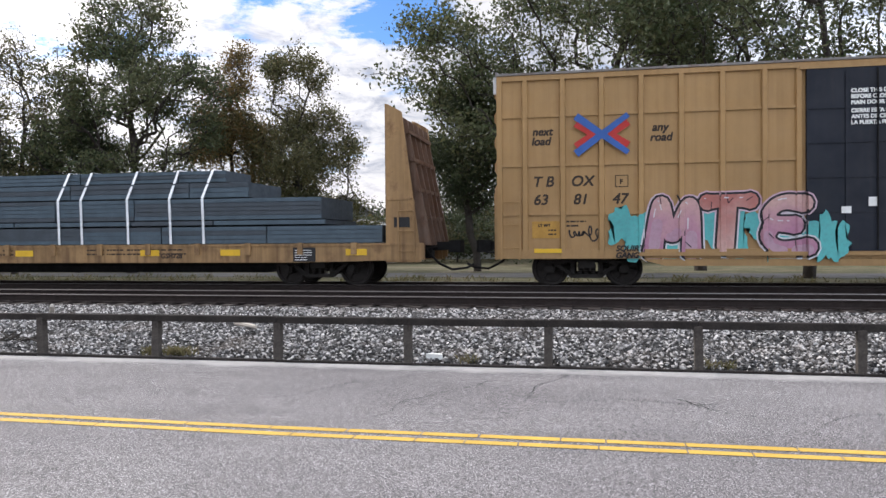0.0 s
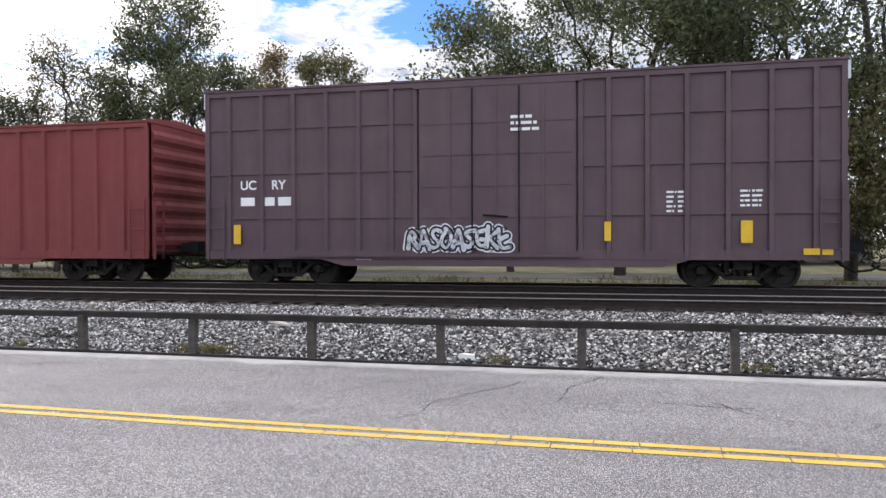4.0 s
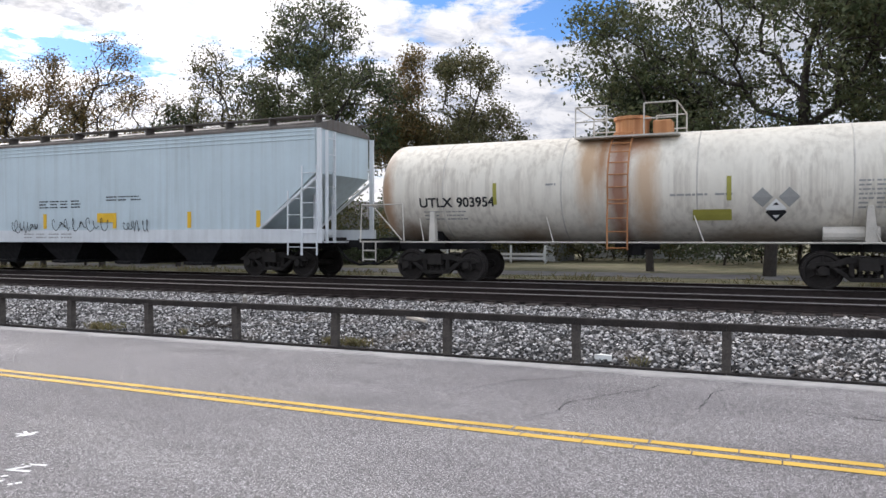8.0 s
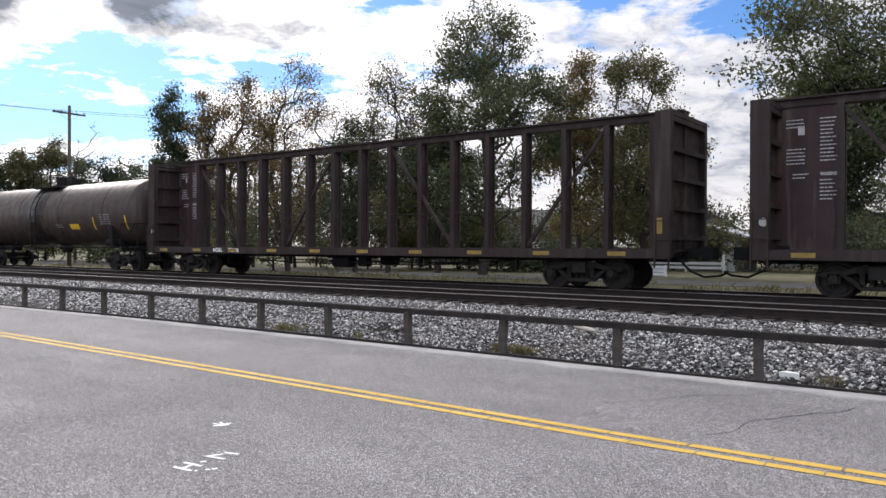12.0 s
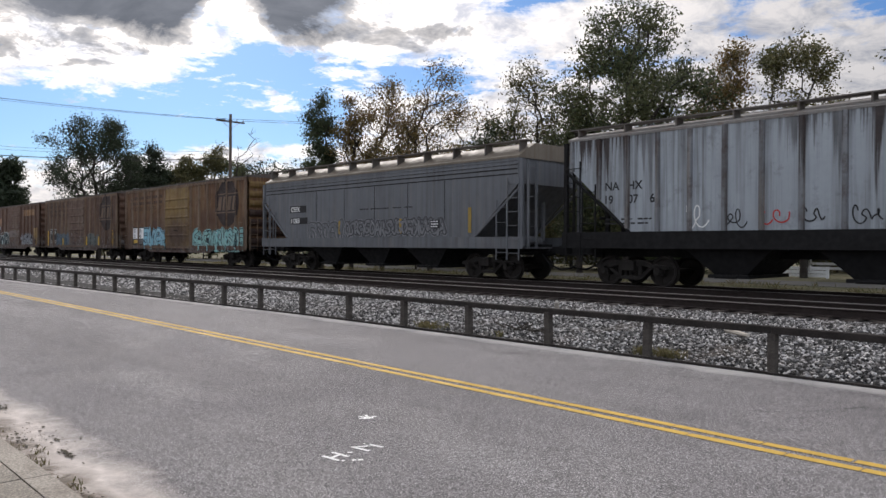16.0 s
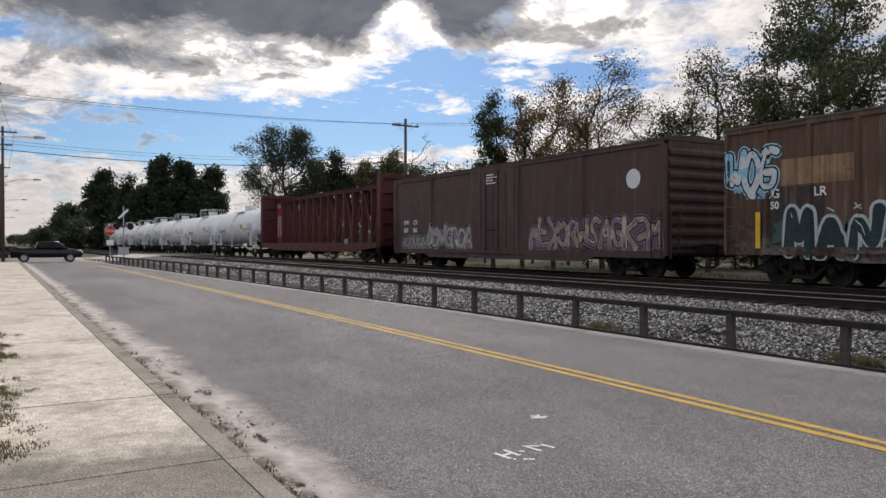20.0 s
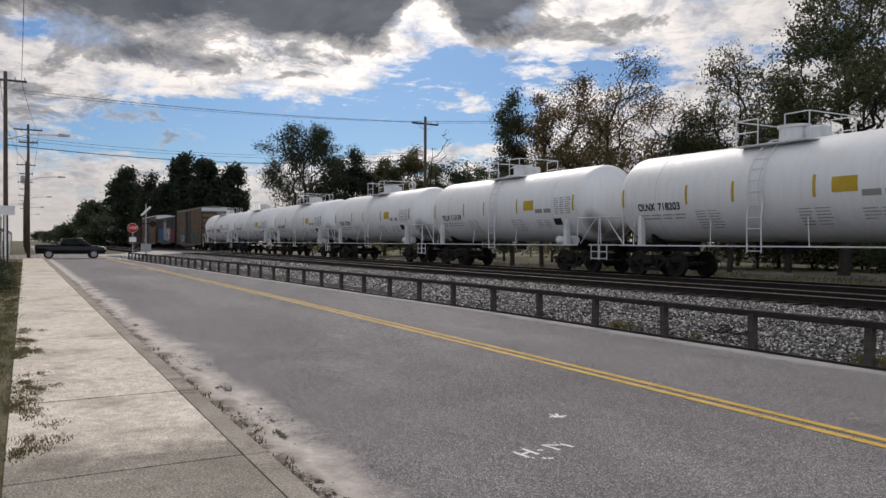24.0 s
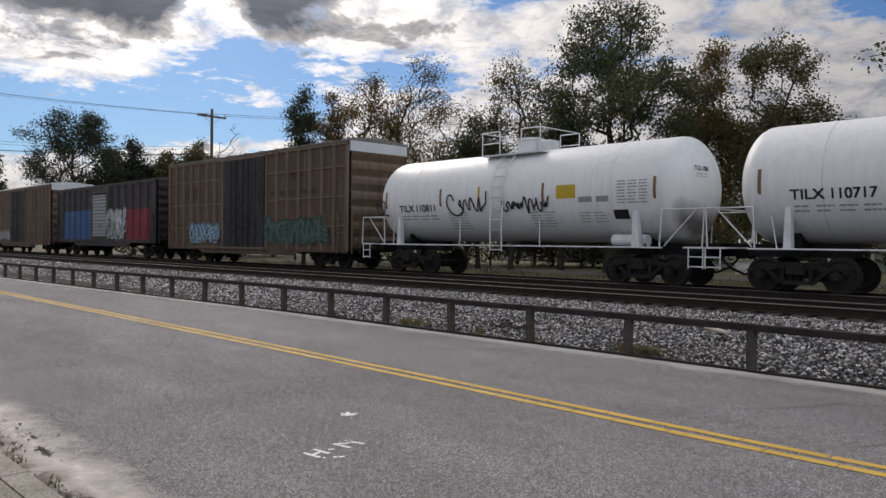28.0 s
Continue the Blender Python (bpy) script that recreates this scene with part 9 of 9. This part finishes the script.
        tree(az, d, h, rnd.uniform(2.2, 3.6), 0.3, rnd.choice(("leaf_dark", "leaf_olive", "leaf_green", "leaf_olive")), 2600, 0.23, "low thicket of mixed shrubs and saplings", 120 + k, 0.08, 0.6, 8, "shrub")
        az += rnd.uniform(2.4, 3.8)
        k += 1


# ---- houses and fences beyond the tracks ----
def house(az, d, w, depth, eave, ridge, wall, roof, label, turn=0.0, windows=2, seed=0):
    x, y = -d * math.sin(radians(az)), d * math.cos(radians(az))
    hs = thing("house", label, "house", at=pose(x, y, -0.04, 0, 0, turn))
    n = int(eave / 0.2)
    wl = part("wall", made(lambda b: prism(b, [(-w / 2, 0), (w / 2, 0), (w / 2, eave), (0, ridge), (-w / 2, eave)], -depth / 2, depth / 2, "y")), M[wall], hs)
    bm = bmesh.new()
    for i in range(n):
        box(bm, -w / 2 - 0.02, w / 2 + 0.02, -depth / 2 - 0.025, -depth / 2, i * 0.2 + 0.01, i * 0.2 + 0.18)
    tagged(part("clapboard", bm, M[wall], wl), kind="stuff")
    for s in (-1, 1):
        part("roof", made(lambda b: prism(b, [(s * (w / 2 + 0.35), eave - 0.25), (0, ridge + 0.05), (0, ridge + 0.2), (s * (w / 2 + 0.4), eave - 0.12)], -depth / 2 - 0.4, depth / 2 + 0.4, "y")), M[roof], hs)
    for i in range(windows):
        wx = -w / 2 + w * (i + 0.5) / windows
        fr = part("window", boxes((wx - 0.5, wx + 0.5, -depth / 2 - 0.07, -depth / 2 - 0.026, 0.95, 2.25)), M["white_board"], hs)
        for a in (-0.43, 0.03):
            part("pane", boxes((wx + a, wx + a + 0.40, -depth / 2 - 0.078, -depth / 2 - 0.07, 1.03, 2.17)), M["glass"], fr)
    part("door", boxes((w / 2 - 1.3, w / 2 - 0.4, -depth / 2 - 0.06, -depth / 2 - 0.026, 0.0, 2.0)), M["white_board"], hs)
    return hs


def plank_fence(x0, x1, y, rails, post_h, label, turn=0.0, gap=0.28, first=0.25, pitch=2.4):
    f = thing("plank_fence", label, "fence", at=pose(x0, y, -0.04, 0, 0, turn))
    L = x1 - x0
    k = max(1, round(L / pitch))
    for i in range(k + 1):
        part("fence_post", boxes((L * i / k - 0.06, L * i / k + 0.06, -0.06, 0.06, 0, post_h)), M["white_board"], f)
    for r in range(rails):
        for i in range(k):
            part("plank", boxes((L * i / k + 0.01, L * (i + 1) / k - 0.01, -0.10, -0.062, first + r * gap, first + r * gap + 0.16)), M["white_board"], f)


def beyond():
    house(18.2, 66, 6.5, 9, 3.2, 5.2, "grey_siding", "roof", "small grey clapboard house with a gable among the trees", 12, 2)
    house(30.5, 68, 11, 8, 3.0, 4.8, "grey_siding", "roof", "low grey house half hidden by trees", -8, 3)
    house(8.0, 70, 12, 9, 3.0, 4.6, "siding", "roof", "pale house beyond the grass, half hidden", 5, 3)
    sh = house(16.6, 58, 4.4, 4, 2.5, 3.0, "grey_siding", "metal_roof", "open dark shed with a pale metal roof", 0, 1)
    house(37.0, 75, 10, 8, 3.1, 5.0, "siding", "roof", "pale house behind the row of trees", -20, 3)
    house(-10.5, 62, 9, 8, 3.0, 4.7, "siding", "roof", "pale house seen between the oaks", 8, 2)
    plank_fence(-42, -20, 46.0, 3, 1.35, "white three-board fence along the grass beyond the tracks", 0)
    plank_fence(-19, -14.2, 49.0, 2, 1.2, "white two-board fence along the grass beyond the tracks", 0)
    plank_fence(-18.9, -15.2, 41.5, 3, 0.62, "stack of low white boards on the grass", 0, 0.19, 0.06, 3.7)
    # a lane beyond the tracks
    structure("road_far", boxes((-110, 40, 33.0, 37.0, -0.04, -0.015)), M["old_asphalt"], "narrow grey lane beyond the tracks")
    rnd = random.Random(31)
    spots = [(rnd.uniform(-60, 14), rnd.uniform(22.6, 31), -0.03, rnd.uniform(0.1, 0.4)) for _ in range(420)]
    grass_tufts("grass", spots, 16, 0.28, 2, "dry grass and weeds beside the tracks")
    spots = [(-11.0 + rnd.gauss(0, 0.2), 9.9 + rnd.gauss(0, 0.04), 0.02, 0.1) for _ in range(6)] + [(-5.9 + rnd.gauss(0, 0.18), 9.92 + rnd.gauss(0, 0.04), 0.02, 0.08) for _ in range(7)] + [(-2.4 + rnd.uniform(-8, 6), 9.9, 0.0, 0.05) for _ in range(5)]
    grass_tufts("grass", spots, 40, 0.12, 3, "green weeds at the foot of the guard fence")
    spots = [(rnd.uniform(-60, -3), -0.16 - abs(rnd.gauss(0, 0.35)), 0.09, rnd.uniform(0.05, 0.16)) for _ in range(520)]
    grass_tufts("grass", spots, 34, 0.065, 4, "ragged grass along the pavement edge")
    spots = [(rnd.choice((-6.4, -7.6, -8.3, -11.5, -13.0, -14.5)) + rnd.gauss(0, 0.30), -0.10 + abs(rnd.gauss(0, 0.14)), 0.115, rnd.uniform(0.05, 0.10)) for _ in range(60)] + [(-9.3 + rnd.gauss(0, 0.3), -0.02 + rnd.gauss(0, 0.08), 0.115, 0.07) for _ in range(7)]
    grass_tufts("grass", spots, 60, 0.035, 5, "tufts of dry grass spilling on to the pavement")
    spots = [(rnd.uniform(-12, 0), 1.57 + abs(rnd.gauss(0, 0.06)), 0.0, 0.05) for _ in range(60)]
    grass_tufts("grass", spots, 12, 0.05, 6, "small dead weeds in the gutter")


# ---- poles, wires, signals ----
def utility_pole(x, y, h, arms, label, lamp=None, lean=0.0, transformer=False):
    p = thing("utility_pole", label, "utility pole", at=pose(x, y, 0, 0, lean, 0))
    part("pole", made(lambda b: rod(b, (0, 0, -0.1), (0, 0, h), 0.16, 12, 0.11)), M["pole_wood"], p, "", True)
    for z, half_w, ax in arms:
        a = part("crossarm", boxes((-half_w, half_w, -0.06, 0.06, z - 0.06, z + 0.06) if ax == "x" else (-0.06, 0.06, -half_w, half_w, z - 0.06, z + 0.06)), M["pole_wood"], p)
        for f in (-0.9, -0.45, 0.45, 0.9):
            q = (f * half_w, 0) if ax == "x" else (0, f * half_w)
            part("insulator", made(lambda b: rod(b, (q[0], q[1], z + 0.06), (q[0], q[1], z + 0.24), 0.05, 8, 0.03)), M["galv"], a)
        for s in (-1, 1):
            e = (s * half_w * 0.6, 0) if ax == "x" else (0, s * half_w * 0.6)
            part("arm_brace", made(lambda b: rod(b, (0, 0, z - 0.6), (e[0], e[1], z - 0.05), 0.02, 5)), M["galv"], p)
    if lamp:
        z, reach = lamp
        arm = part("lamp_arm", made(lambda b: tube(b, [(0, 0.1, z), (0, reach * 0.4, z + 0.35), (0, reach * 0.85, z + 0.45), (0, reach, z + 0.42)], 0.03, 6)), M["galv"], p)
        part("lamp_head", made(lambda b: prism(b, [(reach - 0.1, z + 0.36), (reach + 0.55, z + 0.40), (reach + 0.6, z + 0.48), (reach, z + 0.55), (reach - 0.1, z + 0.48)], -0.14, 0.14, "x")), M["galv"], arm)
    if transformer:
        part("transformer", made(lambda b: rod(b, (0.0, -0.42, h - 3.0), (0.0, -0.42, h - 2.0), 0.26, 12)), M["galv"], p)
    return p


def wire(p, q, sag, r, label, n=14):
    p, q = Vector(p), Vector(q)
    pts = []
    for i in range(n + 1):
        f = i / n
        v = p.lerp(q, f)
        v.z -= sag * 4 * f * (1 - f)
        pts.append(v)
    tagged(part("overhead_wire", made(lambda b: tube(b, pts, r, 5)), M["cable"]), label, "wire", "overhead wires")


def stop_sign(x, y):
    s = thing("stop_sign", "red octagonal stop sign on a thin steel post", "stop sign", at=pose(x, y, 0, 0, 0, 78))
    part("post", boxes((-0.03, 0.03, -0.02, 0.02, -0.05, 3.05)), M["galv"], s)
    oct_ = lambda r: [(math.cos(radians(22.5 + 45 * k)) * r, 2.72 + math.sin(radians(22.5 + 45 * k)) * r) for k in range(8)]
    part("rim", made(lambda b: prism(b, oct_(0.42), -0.045, -0.03, "y")), M["white_paint"], s)
    pl = part("plate", made(lambda b: prism(b, oct_(0.395), -0.05, -0.046, "y")), M["red_paint"], s)
    lettering("lettering", "STOP", -0.29, 2.60, 0.24, M["white_paint"], s, -0.054, 0.58)
    part("small_plate", boxes((-0.28, 0.28, -0.045, -0.03, 1.55, 1.95)), M["white_paint"], s)


def crossing_signal(x, y):
    s = thing("crossing_signal", "railway crossing signal mast with crossed boards and dark lamps", "crossing signal", at=pose(x, y, 0, 0, 0, 80))
    part("mast", made(lambda b: rod(b, (0, 0, 0), (0, 0, 5.2), 0.06, 10)), M["galv"], s)
    for a in (45, -45):
        c, d = math.cos(radians(a)) * 0.6, math.sin(radians(a)) * 0.6
        part("crossed_board", made(lambda b: prism(b, [(-c - 0.07, 4.5 - d + 0.07), (-c + 0.07, 4.5 - d - 0.07), (c + 0.07, 4.5 + d - 0.07), (c - 0.07, 4.5 + d + 0.07)], -0.09 - (0.02 if a > 0 else 0), -0.075 - (0.02 if a > 0 else 0), "y")), M["white_paint"], s)
    part("lamp_bar", boxes((-0.75, 0.75, -0.05, 0.05, 3.25, 3.33)), M["frame_black"], s)
    for q in (-0.62, 0.62):
        l = part("signal_lamp", made(lambda b: (rod(b, (q, -0.10, 3.28), (q, -0.14, 3.28), 0.30, 18), rod(b, (q, 0.1, 3.28), (q, -0.10, 3.28), 0.12, 12))), M["frame_black"], s)
        part("lens", made(lambda b: rod(b, (q, -0.14, 3.28), (q, -0.15, 3.28), 0.12, 14)), M["lens_red"], l)
    part("control_box", boxes((-0.45, 0.45, -0.3, 0.3, 0.6, 1.35)), M["galv"], s)
    part("foundation", boxes((-0.4, 0.4, -0.4, 0.4, -0.05, 0.35)), M["kerb"], s)


M["lens_red"] = plain("dark_red_lens", (0.10, 0.008, 0.008), 0.2, 0, 0.1, 3, 30, 0)


def street_things():
    utility_pole(-57.2, 29.7, 12.2, [(11.6, 1.25, "y")], "tall wooden utility pole with one crossarm beyond the tracks")
    for k, (x, y, h, lamp, tf) in enumerate(((-56, -1.05, 12.4, (8.1, 3.1), False), (-82, 0.32, 12.6, (7.3, 2.6), False), (-118, 0.2, 12.4, (7.2, 2.6), True), (-150, 0.1, 12.2, (7.0, 2.4), False), (-190, 0.0, 12, (7.0, 2.4), False), (-235, -0.2, 12, None, False))):
        utility_pole(x, y, h, [(h - 0.5, 1.2, "y"), (h - 1.7, 0.8, "y")] if k > 0 else [(h - 0.55, 1.2, "y")], "weathered wooden utility pole with crossarms beside the pavement", lamp, 0, tf)
    top = 11.85
    for dy, z in ((-1.1, 11.35), (0.5, 11.30), (1.1, 11.1)):
        wire((-56, -1.05 + dy, z), (-57.2, 29.7 + dy * 0.4, 11.75), 0.35, 0.010, "thin black overhead wire across the road")
    for z, r in ((8.35, 0.010), (8.15, 0.010), (7.75, 0.026)):
        wire((-56, -1.05, z), (-57.2, 29.7, z + 0.9), 0.75, r, "black overhead cable across the road")
    for z, yy in ((11.9, -1.1), (11.9, 1.0), (9.0, 0.0)):
        xs = [(8, -0.6), (-56, -1.05), (-82, 0.32), (-118, 0.2), (-150, 0.1), (-190, 0.0)]
        for (xa, ya), (xb, yb) in zip(xs, xs[1:]):
            wire((xa, ya + yy * 0.9, z), (xb, yb + yy * 0.9, z), 0.5, 0.014, "overhead wire along the street")
    for yy in (-1.0, 1.0):
        wire((-57.2, 29.7 + yy, 11.75), (-20, 64, 11.4), 0.6, 0.014, "thin wire leading away beyond the trees")
    stop_sign(-68.5, 7.96)
    crossing_signal(-78.0, 10.25)
    # timber and rubber slabs of the crossing
    cr = thing("crossing_deck", "dark crossing panels between the rails", "level crossing", kind="structure")
    for y0, y1 in ((14.0, 15.02), (15.2, 16.5), (16.7, 18.95), (19.15, 20.45), (20.65, 21.6)):
        for i in range(4):
            part("crossing_panel", boxes((-99 + i * 4.7, -99 + i * 4.7 + 4.66, y0, y1, 0.31, 0.465)), M["old_asphalt"], cr)
    bm = bmesh.new()
    prism(bm, [(9.0, 0.0), (14.0, 0.465), (14.0, 0.28), (9.0, -0.03)], -99, -80.2)
    structure("road_ramp", bm, M["asphalt"], "asphalt ramp up to the level crossing")
    # shops along the near side
    for k, (x0, x1, y, h, wall) in enumerate(((-78, -64, -3.2, 4.6, "brick"), (-62, -50, -4.2, 4.0, "siding"), (-118, -102, -3.0, 5.5, "brick"), (-140, -120, -3.2, 5.0, "grey_siding"))):
        b = thing("shop_building", "low old shop building with a flat roof and awning" if k < 2 else "low building along the street in the distance", "building", at=pose((x0 + x1) / 2, y, 0))
        w = x1 - x0
        part("wall", boxes((-w / 2, w / 2, -9, 0, -0.05, h)), M[wall], b)
        part("parapet", boxes((-w / 2 - 0.1, w / 2 + 0.1, -9.1, 0.1, h, h + 0.25)), M["kerb"], b)
        n = int(w / 3)
        for i in range(n):
            x = -w / 2 + w * (i + 0.5) / n
            f = part("window", boxes((x - 1.0, x + 1.0, 0.0, 0.05, 0.7, 2.5)), M["white_board"], b)
            part("pane", boxes((x - 0.92, x + 0.92, 0.05, 0.058, 0.78, 2.42)), M["glass"], f)
        part("awning", made(lambda q: prism(q, [(0.0, 3.1), (1.5, 2.7), (1.5, 2.6), (0.0, 2.95)], -w / 2 + 0.3, w / 2 - 0.3)), M["roof"] if k % 2 == 0 else M["metal_roof"], b)
        for s in (-1, 1):
            part("awning_post", boxes((s * (w / 2 - 0.5) - 0.05, s * (w / 2 - 0.5) + 0.05, 1.38, 1.48, 0.0, 2.65)), M["white_board"], b)
    sg = thing("shop_sign", "white sign board on a short post by the pavement", "sign", at=pose(-47, -0.9, 0))
    part("sign_post", boxes((-0.05, 0.05, -0.05, 0.05, 0, 3.4)), M["white_board"], sg)
    part("sign_board", boxes((-0.06, 0.06, -0.75, 0.45, 3.0, 3.5)), M["white_board"], sg)
    tree(91.8, 26, 0.9, 0.55, 0.05, "leaf_dark", 2200, 0.05, "small dark bush at the edge of the pavement", 301, 0.03, 0.14, 6, "shrub")
    tree(91.5, 33, 1.1, 0.6, 0.05, "leaf_dark", 1800, 0.06, "small dark bush at the edge of the pavement", 302, 0.03, 0.15, 6, "shrub")


# ---- road vehicles ----
def wheel(parent, x, y, r, w):
    t = part("tyre", made(lambda b: rod(b, (x, y - w / 2, r), (x, y + w / 2, r), r, 22)), M["rubber"], parent)
    part("rim", made(lambda b: rod(b, (x, y - w / 2 - 0.012, r), (x, y + w / 2 + 0.012, r), r * 0.62, 16)), M["galv"], t)


def loft(bm, sections):
    """Skins a row of closed cross-sections (lists of points of equal length)."""
    prev = None
    for sec in sections:
        ring = [bm.verts.new(p) for p in sec]
        if prev:
            n = len(ring)
            for k in range(n):
                bm.faces.new((prev[k], prev[(k + 1) % n], ring[(k + 1) % n], ring[k]))
        else:
            bm.faces.new(ring[::-1])
        prev = ring
    bm.faces.new(prev)


def body_loft(bm, stations, narrow=0.0):
    """stations: (x, z_low, z_high, half width); rounded shoulders."""
    secs = []
    for x, z0, z1, w in stations:
        s = min(0.16, (z1 - z0) * 0.3)
        secs.append([(x, -w, z0), (x, w, z0), (x, w + 0.02, (z0 + z1) / 2), (x, w - 0.02, z1 - s), (x, w - 0.02 - s, z1), (x, -w + 0.02 + s, z1), (x, -w + 0.02, z1 - s), (x, -w - 0.02, (z0 + z1) / 2)])
    loft(bm, secs)


def pickup():
    """Crew-cab pickup; its nose points to +x of its own space."""
    c = thing("pickup_truck", "black crew-cab pickup truck with chrome wheels", "pickup truck")
    blk = plain("black_car_paint", (0.010, 0.011, 0.014), 0.18, 0.0, 0.15, 1, 20, 0)
    part("body", made(lambda b: body_loft(b, [(-2.92, 0.55, 1.20, 0.90), (-2.85, 0.45, 1.24, 0.95), (-0.9, 0.42, 1.24, 0.98), (1.3, 0.42, 1.22, 0.98), (2.2, 0.42, 1.18, 0.96), (2.75, 0.45, 1.08, 0.92), (2.92, 0.50, 0.95, 0.84)])), blk, c, "", True)
    cab = part("cab", made(lambda b: body_loft(b, [(-0.95, 1.2, 1.26, 0.88), (-0.75, 1.2, 1.86, 0.80), (0.55, 1.2, 1.92, 0.80), (0.85, 1.2, 1.86, 0.78), (1.6, 1.2, 1.24, 0.84)])), blk, c, "", True)
    for s in (-1, 1):
        for x0, x1, t0, t1 in ((-0.62, -0.05, -0.58, -0.05), (0.05, 1.12, 0.05, 0.72)):
            part("side_window", made(lambda b: prism(b, [(x0, 1.30), (x1, 1.30), (t1, 1.78), (t0, 1.78)], *sorted((s * 0.80, s * 0.885)), "y")), M["glass"], cab)
        part("mirror", boxes((1.0, 1.12, *sorted((s * 0.95, s * 1.18)), 1.25, 1.45)), blk, c)
        part("headlight", boxes((2.72, 2.90, *sorted((s * 0.55, s * 0.88)), 0.80, 0.98)), M["pale_cap"], c)
        part("tail_lamp", boxes((-2.95, -2.86, *sorted((s * 0.78, s * 0.95)), 0.80, 1.12)), M["lens_red"], c)
        part("bed_rail", boxes((-2.88, -0.95, *sorted((s * 0.86, s * 0.98)), 1.22, 1.27)), blk, c)
        wheel(c, -1.85, s * 0.86, 0.40, 0.27)
        wheel(c, 1.85, s * 0.86, 0.40, 0.27)
    part("windscreen", made(lambda b: prism(b, [(0.93, 1.84), (1.60, 1.28), (1.62, 1.30), (0.96, 1.87)], -0.68, 0.68, "y")), M["glass"], cab)
    part("grille", boxes((2.90, 2.95, -0.6, 0.6, 0.65, 0.95)), M["galv"], c)
    part("front_bumper", boxes((2.80, 3.02, -0.92, 0.92, 0.42, 0.62)), M["galv"], c)
    part("rear_bumper", boxes((-3.05, -2.88, -0.92, 0.92, 0.45, 0.62)), M["galv"], c)
    return c


def sedan():
    c = thing("sedan_car", "dark grey sedan car crossing the junction", "car")
    dark = plain("dark_grey_car_paint", (0.030, 0.033, 0.038), 0.2, 0.2, 0.15, 1, 20, 0)
    part("body", made(lambda b: body_loft(b, [(-2.35, 0.45, 0.85, 0.78), (-2.2, 0.30, 0.98, 0.86), (-1.2, 0.25, 1.0, 0.90), (0.8, 0.25, 0.96, 0.90), (1.9, 0.28, 0.82, 0.86), (2.35, 0.35, 0.66, 0.74)])), dark, c, "", True)
    cab = part("cabin", made(lambda b: body_loft(b, [(-1.75, 0.94, 0.98, 0.78), (-0.95, 0.94, 1.40, 0.66), (0.05, 0.94, 1.44, 0.66), (1.05, 0.92, 0.97, 0.78)])), dark, c, "", True)
    for s in (-1, 1):
        for x0, x1, t0, t1 in ((-1.25, -0.35, -0.85, -0.35), (-0.27, 0.72, -0.27, 0.15)):
            part("side_window", made(lambda b: prism(b, [(x0, 1.0), (x1, 1.0), (t1, 1.34), (t0, 1.34)], *sorted((s * 0.66, s * 0.79)), "y")), M["glass"], cab)
        part("headlight", boxes((2.10, 2.32, *sorted((s * 0.45, s * 0.76)), 0.55, 0.68)), M["pale_cap"], c)
        part("tail_lamp", boxes((-2.36, -2.26, *sorted((s * 0.45, s * 0.78)), 0.68, 0.84)), M["lens_red"], c)
        wheel(c, -1.4, s * 0.78, 0.32, 0.21)
        wheel(c, 1.4, s * 0.78, 0.32, 0.21)
    part("windscreen", made(lambda b: prism(b, [(0.12, 1.42), (1.03, 0.98), (1.06, 1.0), (0.15, 1.44)], -0.60, 0.60, "y")), M["glass"], cab)
    return c


woods()
beyond()
street_things()
pickup().matrix_basis = pose(-78.0, 3.75, 0, 0, 0, 90)
SEDAN = sedan()


# ---- what moves ----
def run(t):
    """Metres that the train has rolled towards +x after t seconds."""
    return 16.669 * t + 0.009093 * t * t


def share_keys(ob, source):
    """Gives ob the same turning as a keyed part of the same kind."""
    ob.rotation_mode = "QUATERNION"
    ob.animation_data_create()
    ob.animation_data.action = source.animation_data.action
    ob.animation_data.action_slot = source.animation_data.action_slot


def motions():
    for car, x in CARS:
        walk(car, [(t, pose(x + run(t), FAR_TRACK, BODY)) for t in range(0, 29, 2)])
    # the sedan comes away from the crossing and drives off up the side road
    walk(SEDAN, [(t, pose(-88.0, y, 0.0, 0, 0, -90)) for t, y in ((0, 8.6), (16.0, 8.6), (17.0, 7.6), (18.0, 5.75), (19.0, 3.35), (19.5, 1.85), (20.0, 0.5), (20.5, -1.0), (21.0, -2.8), (22.0, -7.0), (24.0, -19.0), (28.0, -50.0))])
    for store, x in ((WHEELS_FRONT, 0.89), (WHEELS_BACK, -0.89)):
        rows = []
        for f in range(0, 28 * FPS + 1):
            t = f / FPS
            rows.append((t, Matrix.Translation((x, 0, 0.42)) @ Matrix.Rotation(run(t) / 0.42, 4, "Y")))
        walk(store[0], rows)
        for w in store[1:]:
            share_keys(w, store[0])


motions()
